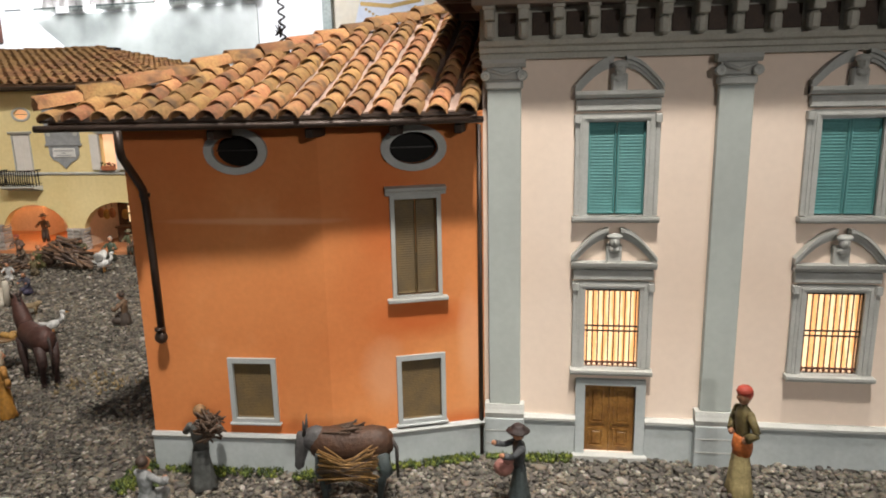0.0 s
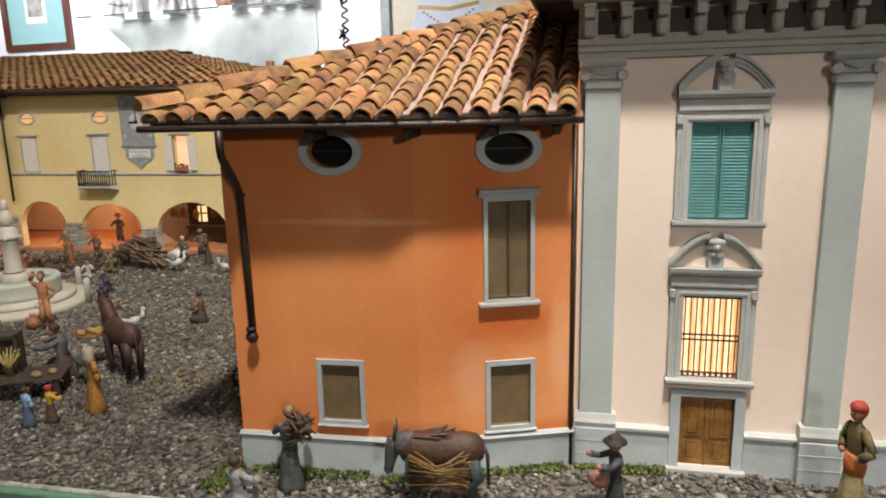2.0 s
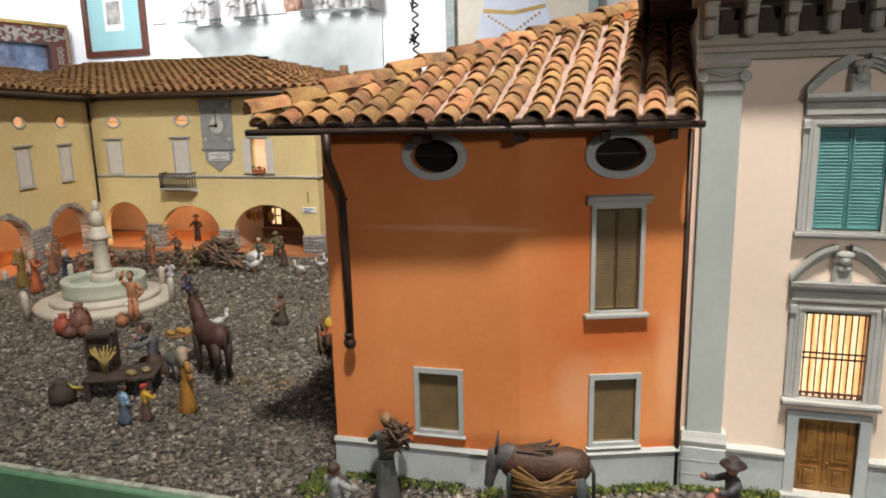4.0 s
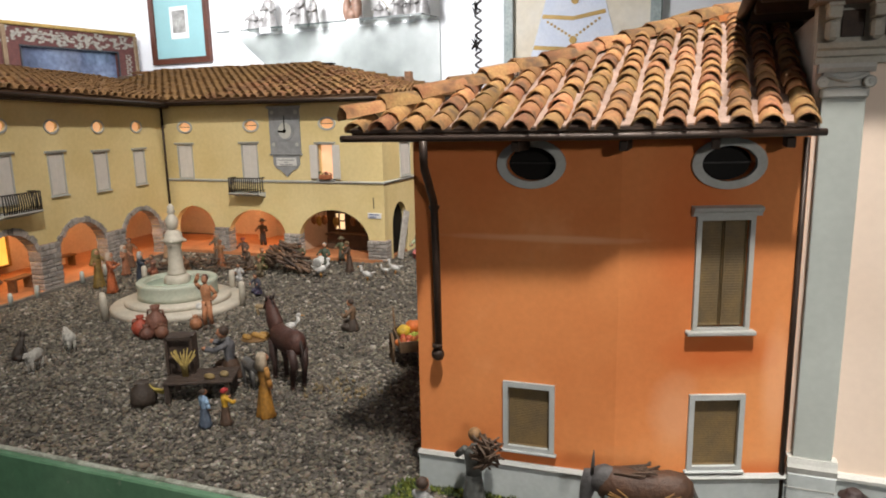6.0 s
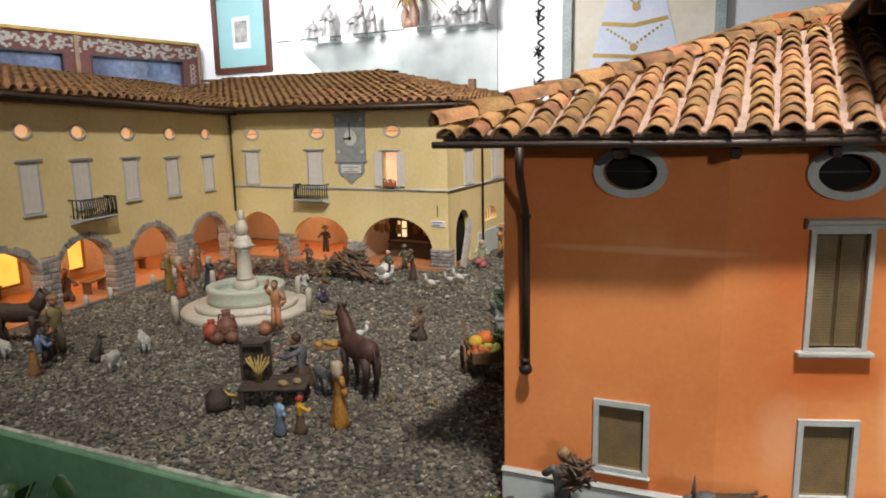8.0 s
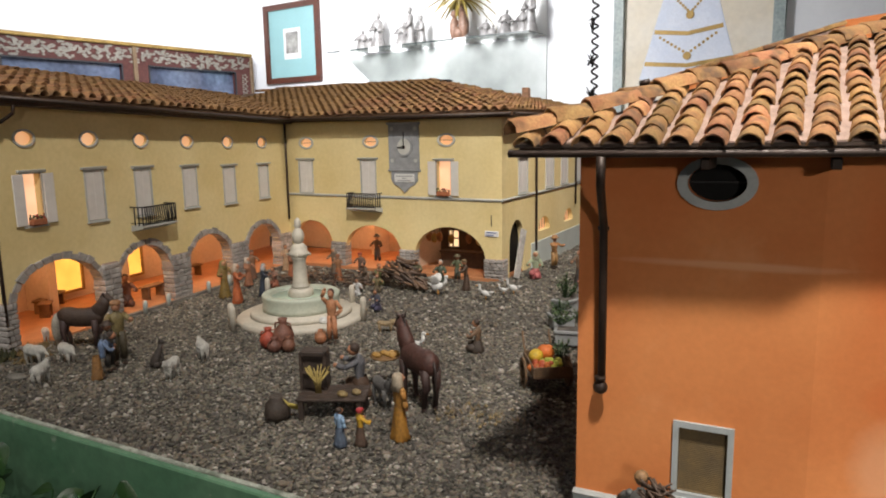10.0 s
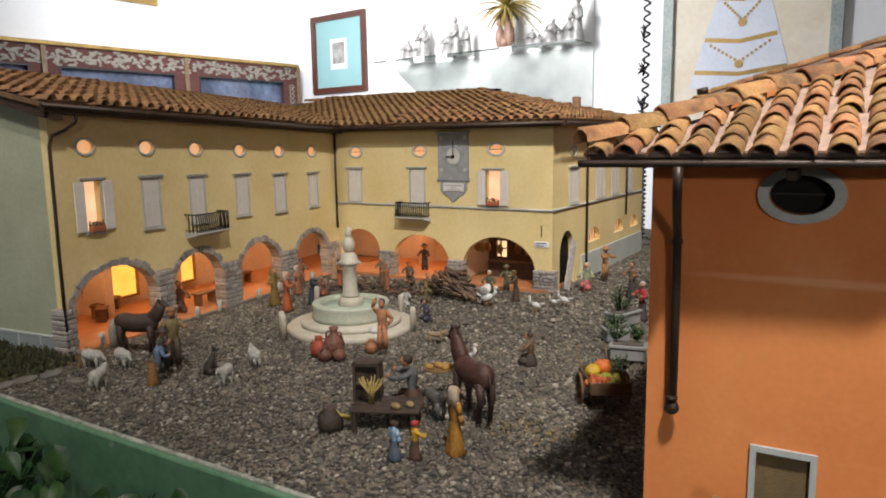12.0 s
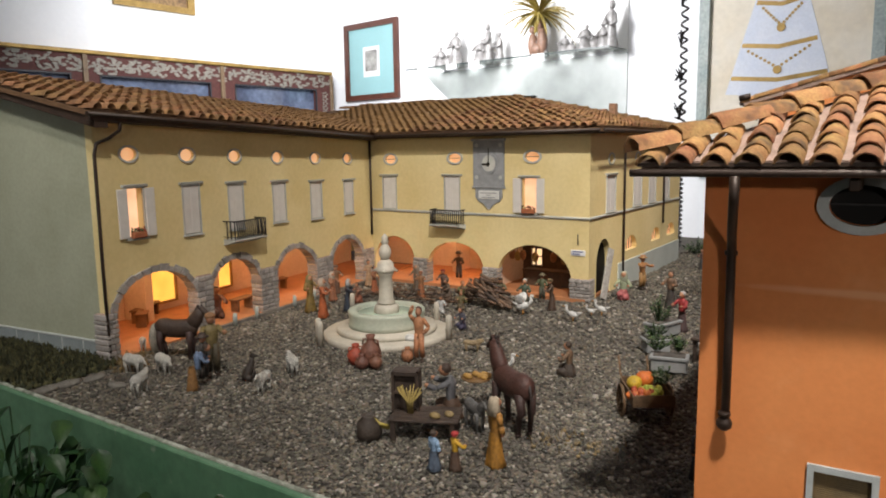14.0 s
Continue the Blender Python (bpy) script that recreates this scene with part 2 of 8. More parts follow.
# ---------------------------------------------------------------- mesh tools
class Shape:
    """Collects faces, in metres, for one mesh with one or more materials."""

    def __init__(self, m=None):
        self.v, self.f, self.k, self.s = [], [], [], []
        self.m = m or Matrix()
        self.slot = 0

    def add(self, verts, faces, smooth=False):
        n = len(self.v)
        self.v += [self.m @ Vector(p) for p in verts]
        for f in faces:
            self.f.append([n + i for i in f])
            self.k.append(self.slot)
            self.s.append(smooth)
        return self

    def box(self, x0, x1, y0, y1, z0, z1, b=0.0):
        if b <= 0:
            vs = [(x, y, z) for z in (z0, z1) for y in (y0, y1) for x in (x0, x1)]
            return self.add(vs, [(0, 2, 3, 1), (4, 5, 7, 6), (0, 1, 5, 4), (2, 6, 7, 3), (0, 4, 6, 2), (1, 3, 7, 5)])
        b = min(b, (x1 - x0) / 2.1, (y1 - y0) / 2.1, (z1 - z0) / 2.1)
        vs, idx = [], {}
        for sx in (0, 1):
            for sy in (0, 1):
                for sz in (0, 1):
                    X, Y, Z = (x0, x1)[sx], (y0, y1)[sy], (z0, z1)[sz]
                    dx, dy, dz = (b, -b)[sx], (b, -b)[sy], (b, -b)[sz]
                    for a, p in enumerate(((X, Y + dy, Z + dz), (X + dx, Y, Z + dz), (X + dx, Y + dy, Z))):
                        idx[sx, sy, sz, a] = len(vs)
                        vs.append(p)
        fs = []
        for a in range(3):
            o = [i for i in range(3) if i != a]
            for s in (0, 1):
                ring = []
                for p, q in ((0, 0), (1, 0), (1, 1), (0, 1)):
                    c = [0, 0, 0]
                    c[a], c[o[0]], c[o[1]] = s, p, q
                    ring.append(idx[(*c, a)])
                fs.append(ring)
                ring = None
            for p in (0, 1):
                for q in (0, 1):
                    c0, c1 = [0, 0, 0], [0, 0, 0]
                    c0[o[0]], c0[o[1]], c1[o[0]], c1[o[1]] = p, q, p, q
                    c1[a] = 1
                    fs.append([idx[(*c0, o[0])], idx[(*c1, o[0])], idx[(*c1, o[1])], idx[(*c0, o[1])]])
        for c in ((x, y, z) for x in (0, 1) for y in (0, 1) for z in (0, 1)):
            fs.append([idx[(*c, 0)], idx[(*c, 1)], idx[(*c, 2)]])
        return self.add(vs, fs)

    def tube(self, pts, r, seg=8, caps=True, r_end=None):
        pts = [Vector(p) for p in pts]
        vs, fs = [], []
        n = len(pts)
        side = None
        for i, p in enumerate(pts):
            d = (pts[min(i + 1, n - 1)] - pts[max(i - 1, 0)]).normalized()
            if side is None:
                side = d.orthogonal().normalized()
            side = (side - d * side.dot(d)).normalized()
            up = d.cross(side)
            rr = r if r_end is None else r + (r_end - r) * i / max(1, n - 1)
            for j in range(seg):
                a = 2 * math.pi * j / seg
                vs.append(p + side * (rr * math.cos(a)) + up * (rr * math.sin(a)))
        for i in range(n - 1):
            for j in range(seg):
                k = (j + 1) % seg
                fs.append((i * seg + j, i * seg + k, (i + 1) * seg + k, (i + 1) * seg + j))
        self.add(vs, fs, True)
        if caps:
            self.add(vs[:seg], [tuple(range(seg))[::-1]])
            self.add(vs[-seg:], [tuple(range(seg))])
        return self

    def loft(self, rings, seg=12):
        """A soft body through rings of (centre, side radius, upright radius); the rings stand square to the way."""
        cs = [Vector(r[0]) for r in rings]
        vs, fs = [], []
        n = len(cs)
        for i, (c, ra, rb) in enumerate(rings):
            d = (cs[min(i + 1, n - 1)] - cs[max(i - 1, 0)]).normalized()
            sd = Vector((1, 0, 0))
            up = sd.cross(d).normalized()
            for j in range(seg):
                a = 2 * math.pi * j / seg
                vs.append(Vector(c) + sd * (ra * math.cos(a)) + up * (rb * math.sin(a)))
        for i in range(n - 1):
            for j in range(seg):
                k = (j + 1) % seg
                fs.append((i * seg + j, i * seg + k, (i + 1) * seg + k, (i + 1) * seg + j))
        fs.append(tuple(range(seg))[::-1])
        fs.append(tuple(range((n - 1) * seg, n * seg)))
        return self.add(vs, fs, True)

    def robe(self, prof, k, seg=30, folds=9, deep=0.10, sy=0.85, turn=0.0):
        """A hanging garment: upright folds that deepen towards the hem, over (radius, height) rings of height k."""
        vs, fs = [], []
        top = prof[-1][1]
        for r, z in prof:
            d = deep * (1 - z / top) ** 0.7
            for j in range(seg):
                a = 2 * math.pi * j / seg
                w = 1 + d * math.sin(folds * a + turn + 1.5 * math.sin(2 * a) + 8 * z / k) + 0.5 * d * math.sin(4 * a + 2 * turn)
                vs.append((r * w * math.cos(a), sy * r * w * math.sin(a), z))
        n = len(prof)
        for i in range(n - 1):
            for j in range(seg):
                q = (j + 1) % seg
                fs.append((i * seg + j, i * seg + q, (i + 1) * seg + q, (i + 1) * seg + j))
        self.add(vs, fs, True)
        return self.add(vs[:seg], [tuple(range(seg))[::-1]])

    def lathe(self, prof, c=(0, 0, 0), seg=20, sx=1.0, sy=1.0, wob=0.0):
        vs, fs = [], []
        for r, z in prof:
            for j in range(seg):
                a = 2 * math.pi * j / seg
                w = 1 + wob * math.sin(3 * a + 40 * z) + wob * 0.7 * math.sin(7 * a + 1)
                vs.append((c[0] + sx * r * w * math.cos(a), c[1] + sy * r * w * math.sin(a), c[2] + z))
        n = len(prof)
        for i in range(n - 1):
            for j in range(seg):
                k = (j + 1) % seg
                fs.append((i * seg + j, i * seg + k, (i + 1) * seg + k, (i + 1) * seg + j))
        self.add(vs, fs, True)
        self.add(vs[-seg:], [tuple(range(seg))])
        self.add(vs[:seg], [tuple(range(seg))[::-1]])
        return self

    def ball(self, c, r, seg=12, rings=7, tilt=None):
        rx, ry, rz = (r, r, r) if isinstance(r, (int, float)) else r
        t = tilt or Matrix()
        vs, fs = [], []
        for i in range(rings + 1):
            p = math.pi * i / rings
            for j in range(seg):
                a = 2 * math.pi * j / seg
                vs.append(Vector(c) + t @ Vector((rx * math.sin(p) * math.cos(a), ry * math.sin(p) * math.sin(a), -rz * math.cos(p))))
        for i in range(rings):
            for j in range(seg):
                k = (j + 1) % seg
                fs.append((i * seg + j, i * seg + k, (i + 1) * seg + k, (i + 1) * seg + j))
        return self.add(vs, fs, True)

    def slab(self, loop, holes, y0, y1):
        """A plate in the x-z plane with holes, from y0 (front) to y1 (back)."""
        bm = bmesh.new()
        for lp in (loop, *holes):
            vs = [bm.verts.new((x, 0, z)) for x, z in lp]
            for i in range(len(vs)):
                bm.edges.new((vs[i], vs[(i + 1) % len(vs)]))
        bmesh.ops.triangle_fill(bm, use_beauty=True, edges=bm.edges[:], normal=(0, -1, 0))
        bm.verts.index_update()
        vs = [v.co.copy() for v in bm.verts]
        fs = [[v.index for v in f.verts] for f in bm.faces]
        bm.free()
        self.add([(p.x, y0, p.z) for p in vs], fs)
        self.add([(p.x, y1, p.z) for p in vs], [f[::-1] for f in fs])
        for lp in (loop, *holes):
            n = len(lp)
            self.add([(x, y0, z) for x, z in lp] + [(x, y1, z) for x, z in lp], [(i, (i + 1) % n, n + (i + 1) % n, n + i) for i in range(n)])
        return self

    def band(self, inner, outer, y0, y1):
        """A frame between two outlines of equal count, from y0 to y1."""
        n = len(inner)
        vs = [(x, y, z) for y in (y0, y1) for lp in (inner, outer) for x, z in lp]
        fs = []
        for i in range(n):
            j = (i + 1) % n
            fs += [(i, j, n + j, n + i), (2 * n + i, 3 * n + i, 3 * n + j, 2 * n + j), (n + i, n + j, 3 * n + j, 3 * n + i), (i, 2 * n + i, 2 * n + j, j)]
        return self.add(vs, fs)

    def prism(self, prof, x0, x1):
        """A moulding: outline in (y, z), run from x0 to x1."""
        n = len(prof)
        vs = [(x0, y, z) for y, z in prof] + [(x1, y, z) for y, z in prof]
        fs = [(i, (i + 1) % n, n + (i + 1) % n, n + i) for i in range(n)]
        self.add(vs, fs)
        return self.add(vs, [tuple(range(n))[::-1], tuple(range(n, 2 * n))])

    def mesh(self, name, mats):
        me = bpy.data.meshes.new(name)
        me.from_pydata([tuple(p) for p in self.v], [], self.f)
        for m in mats if isinstance(mats, (list, tuple)) else [mats]:
            me.materials.append(m)
        me.polygons.foreach_set("material_index", self.k)
        me.polygons.foreach_set("use_smooth", self.s)
        bm = bmesh.new()
        bm.from_mesh(me)
        bmesh.ops.remove_doubles(bm, verts=bm.verts[:], dist=1e-7)
        bmesh.ops.recalc_face_normals(bm, faces=bm.faces[:])
        bm.to_mesh(me)
        bm.free()
        me.update()
        return me


def oval(cx, cz, rx, rz, n=28):
    return [(cx + rx * math.cos(2 * math.pi * i / n), cz + rz * math.sin(2 * math.pi * i / n)) for i in range(n)]


def rect(x0, x1, z0, z1):
    return [(x0, z0), (x1, z0), (x1, z1), (x0, z1)]


def arch(x0, x1, zs, za, z0=0.0, n=18):
    """The outline of an arched opening from its left foot over the crown to its right foot."""
    c, r = (x0 + x1) / 2, (x1 - x0) / 2
    return [(x0, z0)] + [(c - r * math.cos(math.pi * i / n), zs + (za - zs) * math.sin(math.pi * i / n)) for i in range(n + 1)] + [(x1, z0)]


def thing(name, label, category, m=None, group="", kind=""):
    ob = new(name)
    ob.empty_display_size = 0.02
    ob.matrix_basis = m or Matrix()
    return tagged(ob, label, category, group, kind)


def part(name, shape, material, parent, label=""):
    """Links a shape as one mesh object under a thing or a part, in the thing's own measure."""
    ob = new(name, shape if isinstance(shape, bpy.types.Mesh) else shape.mesh(name, material))
    ob.parent = parent
    return tagged(ob, label)


def single(name, shape, material, label, category, m=None, group="", kind=""):
    ob = new(name, shape.mesh(name, material))
    ob.matrix_basis = m or Matrix()
    return tagged(ob, label, category, group, kind)

# ---------------------------------------------------------------- the room
BACK = pose(-2.33, 5.75, 0, 0, 0, -7)
LEFT = pose(-5.95, 6.19, 0, 0, 0, 83)
FLOOR_Z, CEIL_Z = -0.85, 2.75
single("floor", Shape().box(-8, 4, -3, 8, FLOOR_Z - 0.1, FLOOR_Z), mat("grey_floor_tile", (0.20, 0.185, 0.17), 0.5, 0.1, 3, 0.05), "worn grey tiled floor of the exhibition room", "floor", kind="structure")
single("ceiling", Shape().box(-8, 4, -3, 8, CEIL_Z, CEIL_Z + 0.1), WHITE, "plain white painted ceiling of the room", "ceiling", kind="structure")
single("wall_north", Shape(BACK).box(-3.7, 6.0, 0, 0.12, FLOOR_Z, CEIL_Z), WHITE, "bright white painted wall behind the model village", "wall", kind="structure")
single("wall_west", Shape(LEFT).box(-9.2, 0.1, 0, 0.12, FLOOR_Z, CEIL_Z), WHITE, "bright white painted side wall of the room", "wall", kind="structure")
single("wall_south", Shape().box(-8, 4, -2.6, -2.5, FLOOR_Z, CEIL_Z), WHITE, "plain white painted wall", "wall", kind="structure")
single("wall_east", Shape().box(3.4, 3.5, -3, 8, FLOOR_Z, CEIL_Z), WHITE, "plain white painted wall", "wall", kind="structure")

# ---------------------------------------------------------------- the platform and its gravel
single("ground", Shape().box(-2.3, 1.0, 0.60, 3.4, -0.06, -0.004), SOIL, "dark gravel bed of the model village", "ground", kind="structure")
base = thing("platform", "green painted wooden board round the model's base", "platform", kind="structure")
part("front_board", Shape().box(-2.4, 1.0, 0.586, 0.597, -0.45, 0.004, 0.002), GREENBOARD, base)
part("board_rim", Shape().box(-2.4, 1.0, 0.5972, 0.605, -0.04, 0.0055, 0.0015), RIM, base, "worn pale edge of the board")
part("plinth", Shape().box(-2.3, 0.98, 0.62, 3.38, FLOOR_Z, -0.065), GREENBOARD, base)


def pebbles(name, region, count, size, seed, label):
    """Loose stones, strewn over a region given as a test on (x, y)."""
    rng = np.random.default_rng(seed)
    x0, x1, y0, y1, keep = region
    xy = np.stack([rng.uniform(x0, x1, count), rng.uniform(y0, y1, count)], 1)
    xy = xy[keep(xy[:, 0], xy[:, 1])]
    n = len(xy)
    g = (1 + 5 ** 0.5) / 2
    ico = np.array([(-1, g, 0), (1, g, 0), (-1, -g, 0), (1, -g, 0), (0, -1, g), (0, 1, g), (0, -1, -g), (0, 1, -g), (g, 0, -1), (g, 0, 1), (-g, 0, -1), (-g, 0, 1)]) / 1.9
    tri = np.array([(0, 11, 5), (0, 5, 1), (0, 1, 7), (0, 7, 10), (0, 10, 11), (1, 5, 9), (5, 11, 4), (11, 10, 2), (10, 7, 6), (7, 1, 8), (3, 9, 4), (3, 4, 2), (3, 2, 6), (3, 6, 8), (3, 8, 9), (4, 9, 5), (2, 4, 11), (6, 2, 10), (8, 6, 7), (9, 8, 1)])
    s = size * rng.lognormal(0, 0.27, n)
    sc = np.stack([s * rng.uniform(0.75, 1.3, n), s * rng.uniform(0.6, 1.0, n), s * rng.uniform(0.32, 0.65, n)], 1)
    v = ico[None] * sc[:, None] * rng.uniform(0.7, 1.3, (n, 12, 1))
    a, t = rng.uniform(0, 6.28, n), rng.uniform(-0.5, 0.5, n)
    ct, st = np.cos(t)[:, None], np.sin(t)[:, None]
    v = np.stack([v[..., 0] * ct - v[..., 2] * st, v[..., 1], v[..., 0] * st + v[..., 2] * ct], -1)
    ca, sa = np.cos(a)[:, None], np.sin(a)[:, None]
    v = np.stack([v[..., 0] * ca - v[..., 1] * sa, v[..., 0] * sa + v[..., 1] * ca, v[..., 2]], -1)
    v[..., 0] += xy[:, :1]
    v[..., 1] += xy[:, 1:]
    v[..., 2] += (s * 0.12 - 0.003 + rng.uniform(-0.001, 0.0015, n))[:, None]
    f = tri[None] + 12 * np.arange(n)[:, None, None]
    me = bpy.data.meshes.new(name)
    me.vertices.add(n * 12)
    me.vertices.foreach_set("co", v.reshape(-1).astype(np.float32))
    me.loops.add(n * 60)
    me.loops.foreach_set("vertex_index", f.reshape(-1).astype(np.int32))
    me.polygons.add(n * 20)
    me.polygons.foreach_set("loop_start", np.arange(0, n * 60, 3, dtype=np.int32))
    me.update(calc_edges=True)
    me.materials.append(GRAVEL)
    ob = new(name, me)
    return tagged(ob, label, "gravel", kind="stuff")


def gravel_material():
    m = bpy.data.materials.new("mixed_gravel")
    m.use_nodes = True
    N, L = m.node_tree.nodes, m.node_tree.links
    b = N["Principled BSDF"]
    geo, ramp = N.new("ShaderNodeNewGeometry"), N.new("ShaderNodeValToRGB")
    L.new(geo.outputs["Random Per Island"], ramp.inputs["Fac"])
    cr = ramp.color_ramp
    cr.elements[0].color, cr.elements[1].color = (0.038, 0.034, 0.029, 1), (0.40, 0.37, 0.32, 1)
    for p, c in ((0.22, (0.083, 0.076, 0.062, 1)), (0.48, (0.127, 0.114, 0.091, 1)), (0.68, (0.184, 0.163, 0.128, 1)), (0.80, (0.155, 0.122, 0.087, 1)), (0.92, (0.235, 0.213, 0.175, 1))):
        cr.elements.new(p).color = c
    n1, mx, tc = N.new("ShaderNodeTexNoise"), N.new("ShaderNodeMix"), N.new("ShaderNodeTexCoord")
    n1.inputs["Scale"].default_value = 420
    L.new(tc.outputs["Object"], n1.inputs["Vector"])
    mx.data_type, mx.blend_type = "RGBA", "OVERLAY"
    mx.inputs[0].default_value = 0.35
    L.new(ramp.outputs["Color"], mx.inputs[6])
    L.new(n1.outputs["Color"], mx.inputs[7])
    n3, r3, m3 = N.new("ShaderNodeTexNoise"), N.new("ShaderNodeMapRange"), N.new("ShaderNodeMix")
    n3.inputs["Scale"].default_value = 5
    L.new(tc.outputs["Object"], n3.inputs["Vector"])
    r3.inputs["From Min"].default_value, r3.inputs["From Max"].default_value = 0.3, 0.7
    r3.inputs["To Min"].default_value, r3.inputs["To Max"].default_value = 0.70, 1.08
    L.new(n3.outputs["Fac"], r3.inputs["Value"])
    m3.data_type, m3.blend_type = "RGBA", "MULTIPLY"
    m3.inputs[0].default_value = 1
    L.new(mx.outputs[2], m3.inputs[6])
    L.new(r3.outputs["Result"], m3.inputs[7])
    hs = N.new("ShaderNodeHueSaturation")
    hs.inputs["Saturation"].default_value = 1.0
    L.new(m3.outputs[2], hs.inputs["Color"])
    L.new(hs.outputs["Color"], b.inputs["Base Color"])
    b.inputs["Roughness"].default_value = 0.75
    return m


GRAVEL = gravel_material()


def in_court(x, y):
    left = -1.642 - (y - 0.80) * 0.128
    return (y > 0.600) & (((x > left - 0.02) & (y < 1.80) & (y >= 0.8)) | ((y < 0.8) & (x > -1.60 - (0.8 - y) * 0.2)) | (x > -1.03)) & ~((x > -0.415) & (y > 0.71 + np.maximum(0, x + 0.2) * 0.36)) & (x < 0.62)


pebbles("gravel", (-1.85, 0.62, 0.59, 1.35, in_court), 92000, 0.0033, 1, "coarse mixed grey and tan gravel of the square")
pebbles("gravel", (-1.85, -0.30, 1.35, 3.2, in_court), 46000, 0.0042, 2, "coarse mixed grey and tan gravel of the square")

# ---------------------------------------------------------------- roof tiles
def tile_mesh(name, w, length, material, seed):
    """One bent clay tile, open end down-slope at -y, laid along y, resting at z = 0."""
    rng = random.Random(seed)
    sh, n = Shape(), 6
    vs = []
    for y, r in ((0.0, w * 0.5), (length, w * 0.40)):
        for t in (0.0, w * 0.085):
            for i in range(n + 1):
                a = math.pi * i / n
                vs.append((-(r - t) * math.cos(a) + rng.uniform(-1, 1) * w * 0.012, y + rng.uniform(-1, 1) * w * 0.03, (r - t) * math.sin(a) * (0.88 + 0.10 * math.sin(a) ** 6) + 0.0))
    k = n + 1
    fs = []
    for i in range(n):
        fs += [(i, i + 1, 2 * k + i + 1, 2 * k + i), (k + i, 3 * k + i, 3 * k + i + 1, k + i + 1), (i, k + i, k + i + 1, i + 1)]
    sh.add(vs, fs, True)
    return sh.mesh(name, material)


def lay(meshes, places, parent, name="roof_tile", limit=300, rest_label="rows of brown clay roof tiles", near=None):
    """Tiles as parts at each pose; those past the limit, farthest from near, joined into one part."""
    if near is not None:
        places = sorted(places, key=lambda m: (m.translation - near).length)
    for m in places[:limit]:
        ob = new(name, random.choice(meshes))
        ob.matrix_basis = m
        ob.parent = parent
    rest = places[limit:]
    if rest:
        me0 = meshes[0]
        sh = Shape()
        vs, fs = [v.co.copy() for v in me0.vertices], [tuple(p.vertices) for p in me0.polygons]
        for m in rest:
            sh.m = m
            sh.add(vs, fs, True)
        me = bpy.data.meshes.new("roof_tiles")
        me.from_pydata([tuple(p) for p in sh.v], [], sh.f)
        me.polygons.foreach_set("use_smooth", [True] * len(sh.f))
        me.materials.append(TILEJOIN)
        ob = new("roof_tiles", me)
        ob.parent = parent
        tagged(ob, rest_label, kind="stuff")


def slope_pose(p, up, normal, wob=0.0):
    """A tile's pose at p with its length along up."""
    up, normal = Vector(up).normalized(), Vector(normal).normalized()
    x = up.cross(normal).normalized()
    m = Matrix((x, up, x.cross(up))).transposed().to_4x4()
    m = Matrix.Translation(p) @ m
    if wob:
        m = m @ pose(random.uniform(-1, 1) * wob * 0.0005, 0, random.uniform(-0.3, 1) * wob * 0.0006, random.uniform(-1, 1) * wob, random.uniform(-1, 1) * wob * 1.5, random.uniform(-1, 1) * wob * 1.2)
    return m


def island_variant(base, name):
    """The far tiles' clay with its spread taken island by island."""
    m = base.copy()
    m.name = name
    N, L = m.node_tree.nodes, m.node_tree.links
    oi = [n for n in N if n.bl_idname == "ShaderNodeObjectInfo"][0]
    geo = N.new("ShaderNodeNewGeometry")
    for l in list(oi.outputs["Random"].links):
        L.new(geo.outputs["Random Per Island"], l.to_socket)
    return m


TILEJOIN = island_variant(TILEFAR, "brown_terracotta_tiles")

# ---------------------------------------------------------------- the orange house
house = thing("orange_house", "orange plastered model house with clay tile roof", "house", pose(-0.42, 0.697, 0))
OH = house.matrix_basis.inverted()
A0, A1, A2 = Vector((-0.422, 0.697, 0)), Vector((-0.205, 0.705, 0)), Vector((-0.033, 0.766, 0))
S1 = OH @ Matrix.Translation(A0) @ pose(0, 0, 0, 0, 0, math.degrees(math.atan2(A1.y - A0.y, A1.x - A0.x)))
S2 = OH @ Matrix.Translation(A1) @ pose(0, 0, 0, 0, 0, math.degrees(math.atan2(A2.y - A1.y, A2.x - A1.x)))
W1, W2 = (A1 - A0).length, (A2 - A1).length
TOP = 0.412
o1 = oval(0.127, 0.377, 0.026, 0.0175)
o2 = oval(0.104, 0.376, 0.027, 0.0175)
b1, b2, bw = rect(0.1012, 0.149, 0.064, 0.135), rect(0.081, 0.130, 0.054, 0.131), rect(0.080, 0.128, 0.209, 0.320)
part("front_wall", Shape(S1).slab(rect(-0.002, W1, 0, TOP), [o1, b1], 0, 0.02), ORANGE_FRONT, house)
part("front_wall", Shape(S2).slab(rect(0, W2, 0, TOP), [o2, b2, bw], 0, 0.02), ORANGE_FRONT, house)
part("side_wall", Shape(OH).box(-0.420, -0.40, 0.715, 1.45, 0, TOP), ORANGE, house)
for S, w, e0, e1 in ((S1, W1, -0.004, 0.0), (S2, W2, 0.0, 0.004)):
    part("plinth_band", Shape(S).box(e0, w + e1, -0.004, 0.004, -0.006, 0.0405, 0.001), BLUEGREY, house, "blue-grey painted plinth")
    part("plinth_cap", Shape(S).prism([(0, 0.040), (-0.006, 0.040), (-0.007, 0.0425), (-0.004, 0.0455), (0, 0.0455)], e0, w + e1), mat("white_plinth_line", (0.42, 0.435, 0.42), 0.8, 0.08, 60, 0.2), house)


